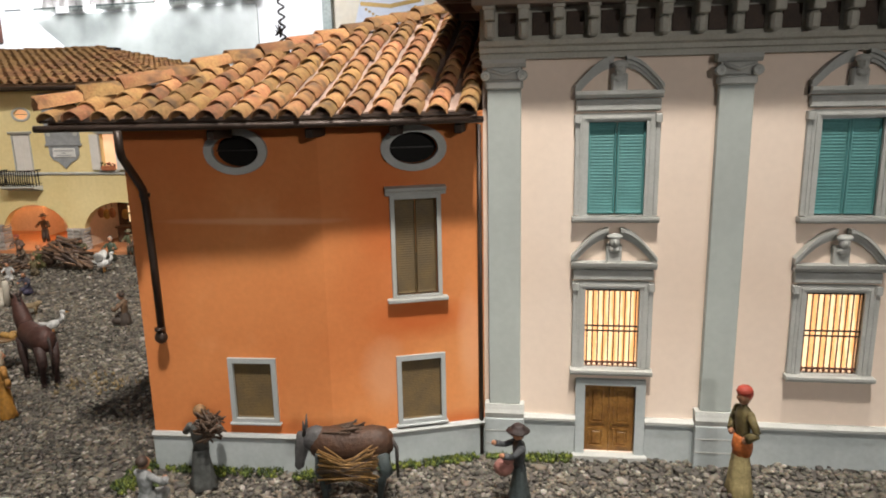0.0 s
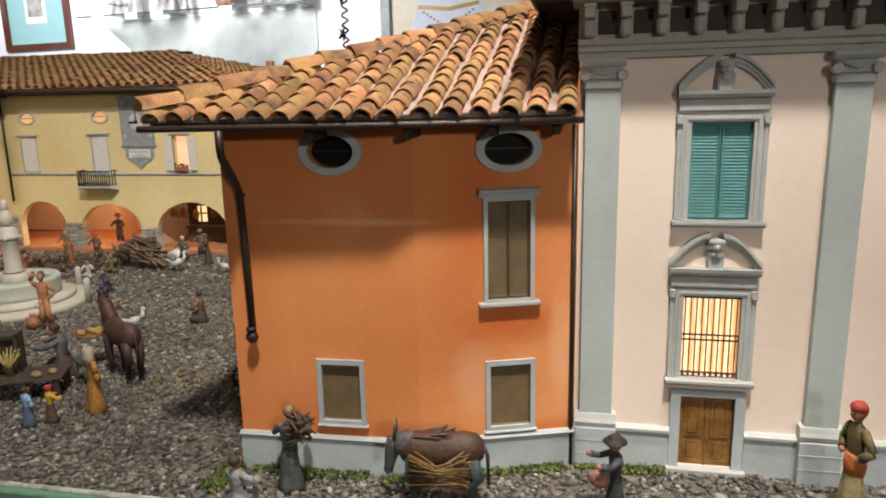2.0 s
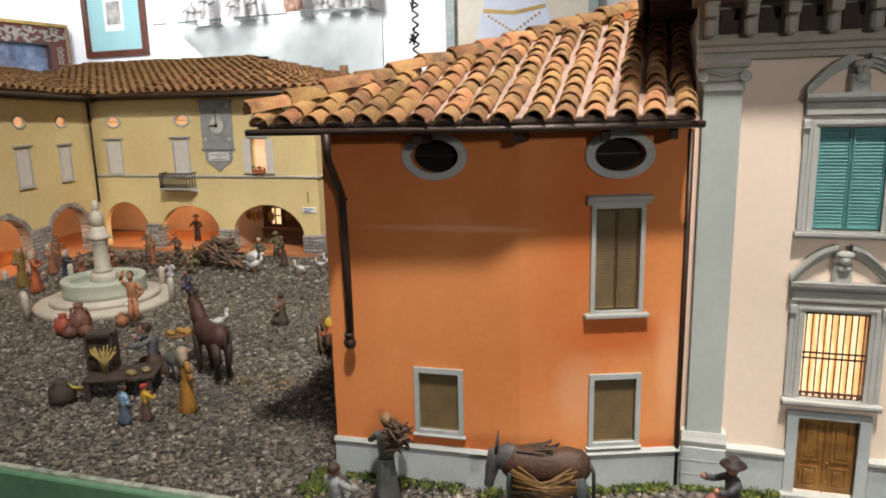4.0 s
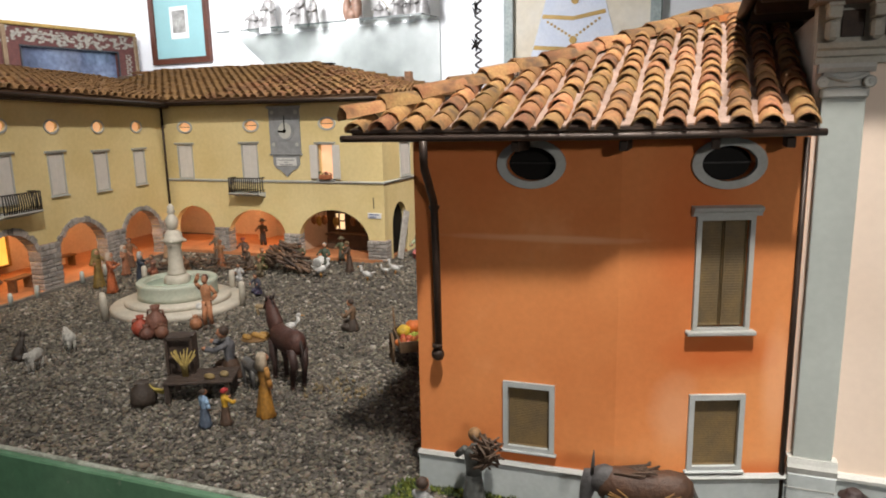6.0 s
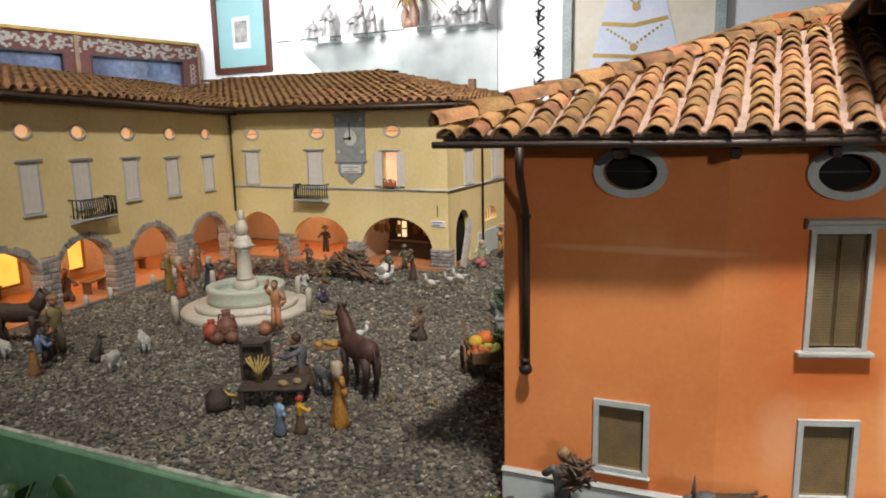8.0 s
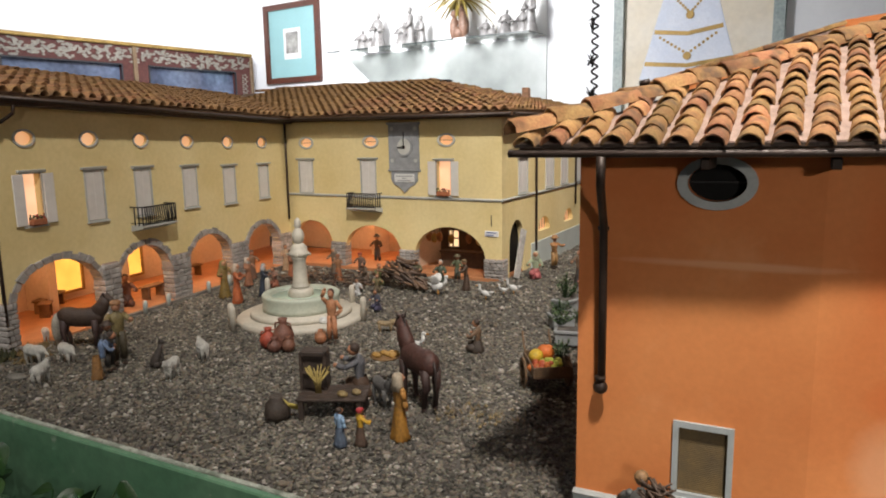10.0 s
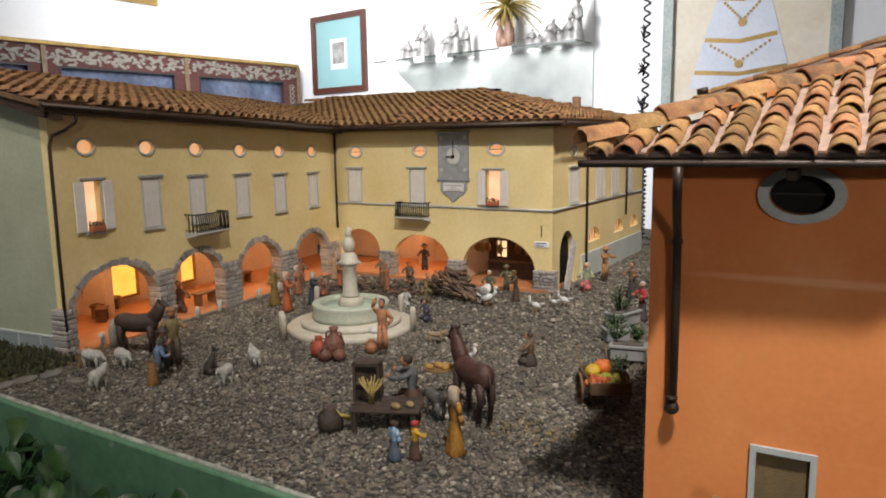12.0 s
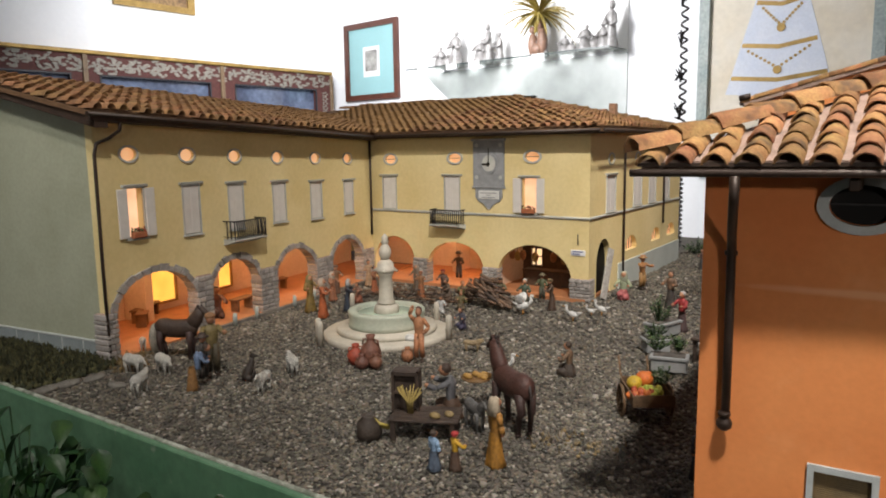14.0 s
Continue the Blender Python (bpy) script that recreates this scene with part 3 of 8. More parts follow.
def oculus(S, c, z, rx, rz, parent, wall_depth, pane, ring=1.36, bar=True, proud=0.004):
    ring_ob = part("oculus", Shape(S).band(oval(c, z, rx, rz), oval(c, z, rx * ring, rz * (ring + 0.08)), -proud, 0.003), GREYTRIM, parent, "grey oval window surround")
    part("pane", Shape(S).slab(oval(c, z, rx * 1.05, rz * 1.05), [], wall_depth, wall_depth + 0.002), pane, ring_ob)
    if bar:
        part("glazing_bar", Shape(S).box(c - rx, c + rx, wall_depth - 0.003, wall_depth - 0.0015, z - 0.0008, z + 0.0008), IRON, ring_ob)
    return ring_ob


def louvres(sh, x0, x1, z0, z1, y, n, d=0.0018):
    """Slats of a shutter leaf, tilted, between x0 and x1."""
    h = (z1 - z0) / n
    for i in range(n):
        z = z0 + i * h
        sh.prism([(y, z + h * 0.95), (y - d, z + h * 0.25), (y - d, z + h * 0.02), (y, z + h * 0.45)], x0, x1)


def shutter(S, x0, x1, z0, z1, y, material, parent, n=18, edge=0.10, name="shutter", d=0.0018):
    """A louvred leaf: stiles, rails and slats."""
    w = (x1 - x0) * edge
    leaf = part(name, Shape(S).box(x0, x0 + w, y - 0.003, y, z0, z1, 0.0006).box(x1 - w, x1, y - 0.003, y, z0, z1, 0.0006).box(x0 + w, x1 - w, y - 0.003, y, z0, z0 + w * 1.2, 0.0006).box(x0 + w, x1 - w, y - 0.003, y, z1 - w * 1.2, z1, 0.0006).box(x0 + w, x1 - w, y - 0.0006, y + 0.001, z0, z1), material, parent)
    sh = Shape(S)
    louvres(sh, x0 + w, x1 - w, z0 + w * 1.2, z1 - w * 1.2, y - 0.0004, n, d)
    part("slats", sh, material, leaf)
    return leaf


oculus(S1, 0.127, 0.377, 0.026, 0.0175, house, 0.012, DARK)
oculus(S2, 0.104, 0.376, 0.027, 0.0175, house, 0.012, DARK)
FRAMEWHITE = mat("pale_grey_window_frame", (0.42, 0.445, 0.44), 0.7, 0.08, 60, 0.2)
for S, (x0, x1, z0, z1) in ((S1, (0.1012, 0.149, 0.064, 0.135)), (S2, (0.081, 0.130, 0.054, 0.131))):
    win = part("window", Shape(S).band(rect(x0 + 0.001, x1 - 0.001, z0 + 0.001, z1 - 0.001), rect(x0 - 0.0045, x1 + 0.0045, z0 - 0.004, z1 + 0.005), -0.0035, 0.004), FRAMEWHITE, house, "pale grey window frame with a closed olive shutter")
    part("sill", Shape(S).box(x0 - 0.007, x1 + 0.007, -0.006, 0.002, z0 - 0.0065, z0 - 0.0035, 0.001), FRAMEWHITE, win)
    shutter(S, x0, x1, z0, z1, 0.004, SHUTOLIVE, win, 34, 0.035, d=0.0006)
win = part("window", Shape(S2).band(rect(0.080, 0.128, 0.209, 0.320), rect(0.0752, 0.1328, 0.206, 0.3245), -0.0045, 0.004), GREYTRIM, house, "tall window with closed olive shutters and grey cornice")
part("sill", Shape(S2).box(0.069, 0.139, -0.009, 0.002, 0.2015, 0.2062, 0.001), GREYTRIM, win)
part("lintel", Shape(S2).prism([(0.002, 0.3245), (-0.006, 0.3245), (-0.007, 0.328), (-0.010, 0.330), (-0.011, 0.333), (0.002, 0.335)], 0.070, 0.138), GREYTRIM, win)
shutter(S2, 0.081, 0.1036, 0.210, 0.319, 0.004, SHUTOLIVE, win, 38, 0.06, d=0.0008)
shutter(S2, 0.1044, 0.127, 0.210, 0.319, 0.004, SHUTOLIVE, win, 38, 0.06, d=0.0008)

# roof: eave in two runs, hip at the west, ridge behind
E0, E1, E2 = Vector((-0.467, 0.640, 0)), Vector((-0.215, 0.655, 0)), Vector((-0.036, 0.722, 0))
PITCH = 0.34


def eave_y(x):
    a, b = (E0, E1) if x < E1.x else (E1, E2)
    return a.y + (b.y - a.y) * (x - a.x) / (b.x - a.x)


def hip_y(x):
    return min(0.640 + (x + 0.467) * 1.22, 1.10)


def roof_z(x, y):
    return 0.4165 + PITCH * (y - eave_y(x))


sh = Shape(OH)
xs = [-0.467 + i * (0.467 - 0.036) / 24 for i in range(25)]
for a, b in zip(xs, xs[1:]):
    q = [(a, eave_y(a)), (b, eave_y(b)), (b, hip_y(b)), (a, hip_y(a))]
    top = [(x, y, roof_z(x, y)) for x, y in q]
    low = [(x, y, z - 0.008) for x, y, z in top]
    sh.add(top + low, [(0, 1, 2, 3), (7, 6, 5, 4), (0, 4, 5, 1), (1, 5, 6, 2), (2, 6, 7, 3), (3, 7, 4, 0)])
hipz = lambda x: roof_z(x, hip_y(x))
sh.add([(-0.467, 0.640, 0.415), (-0.09, 1.095, hipz(-0.09)), (-0.09, 1.60, hipz(-0.09)), (-0.467, 1.60, 0.415), (-0.09, 1.60, 0.40), (-0.09, 1.095, 0.40), (-0.467, 0.66, 0.405), (-0.467, 1.60, 0.405)], [(0, 1, 2, 3), (6, 7, 4, 5), (0, 3, 7, 6), (2, 4, 7, 3)])
roof = part("roof", sh, MORTAR, house, "mortared clay tile roof")
tiles = [tile_mesh("roof_tile", 0.0226, 0.044, TILE, i) for i in range(4)]
places = []
for i in range(16):
    x = -0.458 + i * 0.0275
    y = eave_y(x) - 0.015
    row = 0
    while y < hip_y(x) - 0.012 and x < -0.04:
        p = OH @ Vector((x + random.uniform(-1, 1) * 0.0012, y + random.uniform(-1, 1) * 0.002, roof_z(x, y) + 0.0015))
        places.append(slope_pose(p, (0.0, 1, PITCH - 0.085), (0, -PITCH, 1), 2.2))
        y += 0.0262
        row += 1
lay(tiles, places, roof, limit=400)
# ridge tiles up the hip
hipdir = Vector((0.377, 0.46, hipz(-0.09) - 0.415))
n = 14
places = []
for i in range(n):
    p = Vector((-0.474, 0.636, 0.420)) + hipdir * (i / n)
    places.append(slope_pose(OH @ (p + Vector((0, 0, 0.005))), hipdir + Vector((0, 0, -0.035)), (-0.25, -0.25, 1), 2.5))
lay([tile_mesh("ridge_tile", 0.030, 0.058, TILE, 9 + i) for i in range(3)], places, roof, name="ridge_tile")
# gutter and down pipe
g = [OH @ Vector((x, eave_y(x) - 0.012, 0.4065)) for x in (-0.473, -0.467, -0.36, -0.215, -0.13, -0.028)]
part("gutter", Shape().tube(g, 0.0035, 10), PIPE, house, "dark brown metal gutter")
pz = [(-0.385, 0.630, 0.404), (-0.385, 0.630, 0.386), (-0.386, 0.634, 0.377), (-0.393, 0.668, 0.350), (-0.395, 0.680, 0.338), (-0.3955, 0.683, 0.322), (-0.3955, 0.686, 0.25), (-0.396, 0.688, 0.172)]
pipe = part("down_pipe", Shape(OH).tube(pz, 0.0042, 10), PIPE, house, "dark brown metal down pipe")
part("pipe_shoe", Shape(OH).ball((-0.396, 0.685, 0.168), (0.0075, 0.006, 0.0075)), PIPE, pipe)
for z in (0.332, 0.178):
    part("pipe_clip", Shape(OH).lathe([(0.0055, -0.002), (0.0058, 0), (0.0055, 0.002)], (-0.396, 0.684, z), 10), PIPE, pipe)
sh = Shape(OH)
for a, b in ((E0, E1), (E1, E2)):
    q = [(a.x, a.y - 0.0125), (b.x, b.y - 0.0125), (b.x, b.y + 0.002), (a.x, a.y + 0.002)]
    sh.add([(x, y, z) for z in (0.4120, 0.4150) for x, y in q], [(3, 2, 1, 0), (4, 5, 6, 7), (0, 1, 5, 4), (1, 2, 6, 5), (2, 3, 7, 6), (3, 0, 4, 7)])
part("eave_lath", sh, EAVEWOOD, house)
part("eave_board", Shape(OH).add([(-0.463, 0.646, 0.404), (-0.215, 0.660, 0.404), (-0.036, 0.728, 0.404), (-0.036, 0.79, 0.409), (-0.205, 0.72, 0.409), (-0.463, 0.71, 0.409), (-0.463, 0.646, 0.410), (-0.215, 0.660, 0.410), (-0.036, 0.728, 0.410)], [(0, 1, 4, 5), (1, 2, 3, 4), (0, 6, 7, 1), (1, 7, 8, 2)]), EAVEWOOD, house)
for x in (-0.30, -0.20, -0.12, -0.055):
    part("rafter_end", Shape(OH).box(x - 0.004, x + 0.004, eave_y(x) + 0.004, eave_y(x) + 0.05, 0.392, 0.402, 0.001), EAVEWOOD, house)

# ---------------------------------------------------------------- the cream palace
palace = thing("cream_palace", "cream plastered model palace with grey pilasters and pediments", "building", pose(-0.031, 0.774, 0))
PW, PH = 0.66, 0.488
bays = (0.146, 0.387)
holes = []
for c in bays:
    holes += [rect(c - 0.031, c + 0.031, 0.296, 0.400), rect(c - 0.030, c + 0.031, 0.114, 0.210)]
holes[1] = rect(bays[0] - 0.030, bays[0] + 0.031, 0.114, 0.210)
holes.append(rect(0.118, 0.177, 0.004, 0.092))
part("front_wall", Shape().slab(rect(-0.002, PW, 0, PH), holes, 0, 0.02), CREAM, palace)
part("side_wall", Shape().box(-0.002, 0.016, 0.021, 0.9, 0, PH + 0.03), mat("grey_side_plaster", (0.36, 0.33, 0.28), 0.85, 0.08, 10, 0.2), palace)
part("back_wall", Shape().box(0.017, PW, 0.88, 0.9, 0, PH), CREAM, palace)
# plinth
for x0, x1 in ((-0.003, 0.107), (0.188, 0.246), (0.298, 0.50), (0.55, PW)):
    part("plinth_band", Shape().box(x0, x1, -0.005, 0.002, -0.01, 0.045, 0.001), BLUEGREY, palace, "blue-grey painted plinth")
    part("plinth_cap", Shape().prism([(0, 0.045), (-0.008, 0.045), (-0.008, 0.048), (-0.004, 0.051), (0, 0.051)], x0, x1), GREYTRIM, palace)


def pilaster(x0, x1):
    pl = part("pilaster", Shape().box(x0 + 0.002, x1 - 0.002, -0.010, 0.001, 0.066, 0.436, 0.0008), GREYSTONE, palace, "flat grey pilaster with scroll capital")
    part("pilaster_base", Shape().prism([(0, 0.050), (-0.015, 0.050), (-0.016, 0.056), (-0.014, 0.060), (-0.012, 0.066), (0, 0.066)], x0 - 0.003, x1 + 0.003), GREYTRIM, pl)
    ped = part("pedestal", Shape().box(x0 - 0.003, x1 + 0.003, -0.016, 0.001, -0.01, 0.0495, 0.001), BLUEGREY, pl)
    for z in (0.016, 0.033):
        part("joint", Shape().box(x0 - 0.0032, x1 + 0.0032, -0.0164, -0.01, z, z + 0.0012), GREYTRIM, ped)
    cap = Shape().box(x0, x1, -0.013, 0.001, 0.436, 0.446, 0.002).box(x0 + 0.001, x1 - 0.001, -0.012, 0.001, 0.4465, 0.460, 0.001)
    cap.prism([(0, 0.460), (-0.014, 0.460), (-0.017, 0.464), (-0.017, 0.468), (0, 0.468)], x0 - 0.003, x1 + 0.003)
    for x in (x0 + 0.001, x1 - 0.001):
        cap.m = pose(x, -0.013, 0.451, 90, 0, 0)
        cap.lathe([(0.0, -0.003), (0.003, -0.003), (0.0056, -0.002), (0.006, 0.0), (0.0056, 0.003), (0.0035, 0.0045), (0.0028, 0.003), (0.002, 0.004), (0, 0.0045)], seg=14)
    cap.m = Matrix()
    cap.tube([(x0 + 0.004, -0.014, 0.457), ((x0 + x1) / 2, -0.015, 0.452), (x1 - 0.004, -0.014, 0.457)], 0.002, 6)
    part("capital", cap, GREYTRIM, pl, "grey scroll capital")


for x0, x1 in ((0.002, 0.043), (0.247, 0.286), (0.502, 0.544)):
    pilaster(x0, x1)


def pediment(c, zb, w, rise, parent):
    """A broken curved pediment with a keystone head over a cornice."""
    p = part("pediment", Shape().prism([(0, zb), (-0.010, zb), (-0.013, zb + 0.004), (-0.014, zb + 0.008), (0, zb + 0.008)], c - w, c + w), GREYTRIM, parent, "grey curved pediment with a carved head")
    sh = Shape()
    for s in (-1, 1):
        pts = []
        for i in range(9):
            t = i / 8
            a = t * 1.5
            pts.append((c + s * w * (1 - 0.86 * t), -0.008, zb + 0.010 + rise * math.sin(a) / math.sin(1.5) * 0.92))
        for i in range(8):
            (xa, _, za), (xb, _, zb2) = pts[i], pts[i + 1]
            for off, th, pr in ((0.0, 0.0042, 0.011), (-0.0045, 0.0046, 0.0075), (-0.0085, 0.0040, 0.005)):
                vs = [(xa, -pr, za + off), (xb, -pr, zb2 + off), (xb, -pr, zb2 + off + th), (xa, -pr, za + off + th)]
                vs += [(x, 0.001, z) for x, _, z in vs]
                sh.add(vs, [(0, 1, 2, 3), (0, 4, 5, 1), (3, 2, 6, 7), (0, 3, 7, 4), (1, 5, 6, 2)])
    part("curved_cornice", sh, GREYTRIM, p)
    part("bracket", Shape().box(c - 0.0085, c + 0.0085, -0.010, 0.001, zb + 0.006, zb + rise * 0.80, 0.002), GREYTRIM, p)
    part("carved_boss", Shape().ball((c, -0.012, zb + rise * 0.92), (0.006, 0.005, 0.0075)).ball((c, -0.012, zb + rise * 1.06), (0.009, 0.005, 0.0042)).ball((c, -0.011, zb + rise * 0.66), (0.0065, 0.004, 0.005), 8, 5).ball((c, -0.017, zb + rise * 0.90), (0.002, 0.002, 0.003), 8, 5), GREYTRIM, p)


def surround(c, x0, x1, z0, z1, parent_label, ears=True):
    w = part("window", Shape().band(rect(x0, x1, z0, z1), rect(x0 - 0.0095, x1 + 0.0095, z0 - 0.001, z1 + 0.009), -0.0045, 0.004), GREYTRIM, palace, parent_label)
    part("architrave", Shape().band(rect(x0 - 0.004, x1 + 0.004, z0, z1 + 0.003), rect(x0 - 0.006, x1 + 0.006, z0 - 0.0005, z1 + 0.005), -0.0062, -0.004), GREYTRIM, w)
    part("sill", Shape().prism([(0.002, z0 - 0.007), (-0.011, z0 - 0.007), (-0.013, z0 - 0.004), (-0.013, z0 - 0.001), (0.002, z0 - 0.001)], x0 - 0.0165, x1 + 0.0165), GREYTRIM, w)
    for s in (x0 - 0.0122, x1 + 0.0122):
        part("side_pilaster", Shape().box(s - 0.0025, s + 0.0025, -0.005, 0.002, z0, z1 + 0.003, 0.0006).box(s - 0.0035, s + 0.0035, -0.008, 0.002, z1 - 0.002, z1 + 0.008, 0.001), GREYTRIM, w)
    return w


for c in bays:
    w = surround(c, c - 0.031, c + 0.031, 0.296, 0.400, "tall window with closed teal louvred shutters and pediment")
    shutter(Matrix(), c - 0.031, c - 0.0004, 0.297, 0.399, 0.004, SHUTGREEN, w, 28, 0.07, d=0.0012)
    shutter(Matrix(), c + 0.0004, c + 0.031, 0.297, 0.399, 0.004, SHUTGREEN, w, 28, 0.07, d=0.0012)
    part("frieze", Shape().box(c - 0.045, c + 0.045, -0.007, 0.002, 0.4115, 0.424, 0.001), GREYTRIM, w)
    pediment(c, 0.425, 0.0465, 0.033, w)
    w = surround(c, c - 0.030, c + 0.031, 0.114, 0.210, "lit barred window glowing warm under a grey pediment")
    part("pane", Shape().slab(rect(c - 0.032, c + 0.033, 0.112, 0.212), [], 0.012, 0.014), CURTAIN, w, "warm glowing pleated paper pane")
    part("frieze", Shape().box(c - 0.045, c + 0.045, -0.007, 0.002, 0.2215, 0.233, 0.001), GREYTRIM, w)
    grille = part("grille", Shape().box(c - 0.030, c + 0.031, 0.001, 0.003, 0.2065, 0.2085), IRON, w, "dark iron window grille")
    for z0, z1 in ((0.163, 0.1645), (0.157, 0.1585), (0.118, 0.1198)):
        part("crossbar", Shape().box(c - 0.030, c + 0.031, 0.001, 0.003, z0, z1), IRON, grille)
    for i in range(10):
        x = c - 0.027 + i * 0.0061
        part("bar", Shape().tube([(x, 0.0025, 0.114), (x, 0.0025, 0.2095)], 0.0008, 6), RUSTBAR, grille)
        part("spike", Shape().lathe([(0.0008, 0), (0.0017, 0.002), (0.0012, 0.005), (0.0003, 0.008)], (x, 0.0015, 0.115), 6), RUSTBAR, grille)
    pediment(c, 0.235, 0.0475, 0.036, w)

door = part("door", Shape().band([(0.118, 0.0), (0.177, 0.0), (0.177, 0.092), (0.118, 0.092)], [(0.107, -0.002), (0.188, -0.002), (0.188, 0.099), (0.107, 0.099)], -0.006, 0.004), BLUEGREY, palace, "small panelled wooden double door in a grey frame")
for x0, x1 in ((0.1185, 0.1473), (0.1477, 0.1765)):
    leaf = part("door_leaf", Shape().box(x0, x1, 0.002, 0.005, 0.004, 0.0915, 0.0006), DOORWOOD, door)
    for z0, z1 in ((0.009, 0.034), (0.040, 0.086)):
        xa, xb = x0 + 0.005, x1 - 0.005
        part("panel", Shape().band(rect(xa + 0.0025, xb - 0.0025, z0 + 0.0025, z1 - 0.0025), rect(xa, xb, z0, z1), 0.0005, 0.003).box(xa + 0.004, xb - 0.004, 0.0008, 0.003, z0 + 0.004, z1 - 0.004, 0.0008), DOORWOOD, leaf)
part("astragal", Shape().box(0.1465, 0.1485, 0.0, 0.003, 0.004, 0.0915, 0.0005), DOORWOOD, door)
part("door_knob", Shape().ball((0.150, -0.001, 0.040), 0.0012, 8, 5), mat("brass", (0.6, 0.4, 0.12), 0.35, 0.1, 60, 0, metal=1.0), door, "brass knob")
part("doorstep", Shape().box(0.103, 0.192, -0.012, 0.002, -0.006, 0.0035, 0.001), GREYTRIM, door)

# cornice with brackets
CORNICE = mat("cornice_paint", (0.43, 0.415, 0.355), 0.75, 0.1, 40, 0.2)
ent = part("cornice", Shape().prism([(0.001, 0.468), (-0.008, 0.468), (-0.008, 0.474), (-0.012, 0.475), (-0.012, 0.480), (-0.016, 0.482), (-0.018, 0.487), (0.001, 0.487)], -0.004, PW), CORNICE, palace, "grey bracketed cornice")
part("cornice_frieze", Shape().box(-0.004, PW, -0.004, 0.02, 0.4872, 0.522), CORNICE, ent)
part("cornice_crown", Shape().prism([(0.02, 0.5222), (-0.034, 0.5222), (-0.036, 0.527), (-0.040, 0.529), (-0.044, 0.534), (-0.046, 0.540), (0.02, 0.540)], -0.010, PW), mat("brown_crown_moulding", (0.23, 0.185, 0.145), 0.7, 0.12, 40, 0.2), ent)
x = 0.002
while x < PW - 0.02:
    part("bracket", Shape().box(x, x + 0.011, -0.028, -0.004, 0.508, 0.522, 0.001).box(x, x + 0.011, -0.019, -0.004, 0.489, 0.5078, 0.003).box(x - 0.001, x + 0.012, -0.031, -0.004, 0.5185, 0.522, 0.0005), CORNICE, ent)
    part("frieze_panel", Shape().box(x + 0.014, x + 0.033, -0.006, -0.0035, 0.4925, 0.5165, 0.0005), EAVEWOOD, ent, "dark recessed panel")
    x += 0.0364
eave = part("roof_eave", Shape().box(-0.052, PW + 0.02, -0.07, 0.92, 0.548, 0.560, 0.002), EAVEWOOD, palace, "dark brown timber eave")
part("roof_gutter", Shape().tube([(-0.058, -0.06, 0.549), (-0.060, 0.3, 0.549), (-0.060, 0.9, 0.549)], 0.008, 10), PIPE, eave)
x = -0.045
for i in range(9):
    y = 0.03 + i * 0.1
    part("rafter_end", Shape().box(-0.052, 0.02, y, y + 0.014, 0.534, 0.5475, 0.001), EAVEWOOD, eave)
part("roof", Shape().add([(-0.06, -0.07, 0.561), (PW, -0.07, 0.561), (PW, 0.42, 0.68), (0.25, 0.42, 0.68), (-0.06, 0.92, 0.561), (PW, 0.92, 0.561)], [(0, 1, 2, 3), (0, 3, 4), (3, 2, 5, 4), (0, 4, 5, 1)]), TILEJOIN, palace, "brown tiled roof")
part("corner_pipe", Shape().tube([(-0.0055, -0.012, 0.40), (-0.0055, -0.012, 0.0)], 0.0028, 8), PIPE, palace, "thin dark drain pipe")

# ---------------------------------------------------------------- the yellow arcaded building
court = thing("arcaded_building", "yellow plastered model building with stone arcades and tiled roof", "building", pose(-1.642, 0.80, 0))
CI = court.matrix_basis.inverted()
LM = CI @ pose(-1.642, 0.80, 0, 0, 0, 97.3)
FM = CI @ pose(-1.774, 1.83, 0)
RM = CI @ pose(-0.999, 1.835, 0, 0, 0, 90)
LL, FL, RL = 1.04, 0.775, 0.88


def arcade_loop(length, top0, top1, arches):
    lp = [(0.0, 0.0)]
    for a in arches:
        lp += arch(*a)
    return lp + [(length, 0.0), (length, top1), (0.0, top0)]


left_arches = [(0.018, 0.245, 0.085, 0.170), (0.290, 0.468, 0.080, 0.163), (0.532, 0.713, 0.075, 0.157), (0.791, 0.967, 0.072, 0.154)]
far_arches = [(0.010, 0.174, 0.068, 0.148), (0.225, 0.435, 0.060, 0.141), (0.483, 0.723, 0.052, 0.149)]
left_oculi = [(0.082, 0.430), (0.243, 0.426), (0.398, 0.421), (0.562, 0.415), (0.732, 0.410), (0.899, 0.406)]
far_oculi = [(0.084, 0.400), (0.335, 0.402), (0.600, 0.405)]
left_windows = [(0.067, 0.111, 0.252, 0.357), (0.223, 0.272, 0.242, 0.355), (0.370, 0.420, 0.238, 0.350), (0.538, 0.588, 0.240, 0.345), (0.705, 0.755, 0.234, 0.338), (0.876, 0.922, 0.235, 0.334)]
far_windows = [(0.051, 0.104, 0.240, 0.343), (0.297, 0.350, 0.235, 0.345), (0.566, 0.615, 0.243, 0.343)]
right_windows = [(0.12, 0.19), (0.355, 0.43), (0.51, 0.58), (0.67, 0.74)]
hl = [oval(u, z, 0.021, 0.0145, 20) for u, z in left_oculi] + [rect(*w) for w in left_windows]
hf = [oval(u, z, 0.023, 0.0145, 20) for u, z in far_oculi] + [rect(*w) for w in far_windows]
part("court_wall", Shape(LM).slab(arcade_loop(LL, 0.512, 0.480, left_arches), hl, 0, 0.022), YELLOW, court)
part("court_wall", Shape(FM).slab(arcade_loop(FL, 0.480, 0.480, far_arches), hf, 0, 0.022), YELLOW, court)
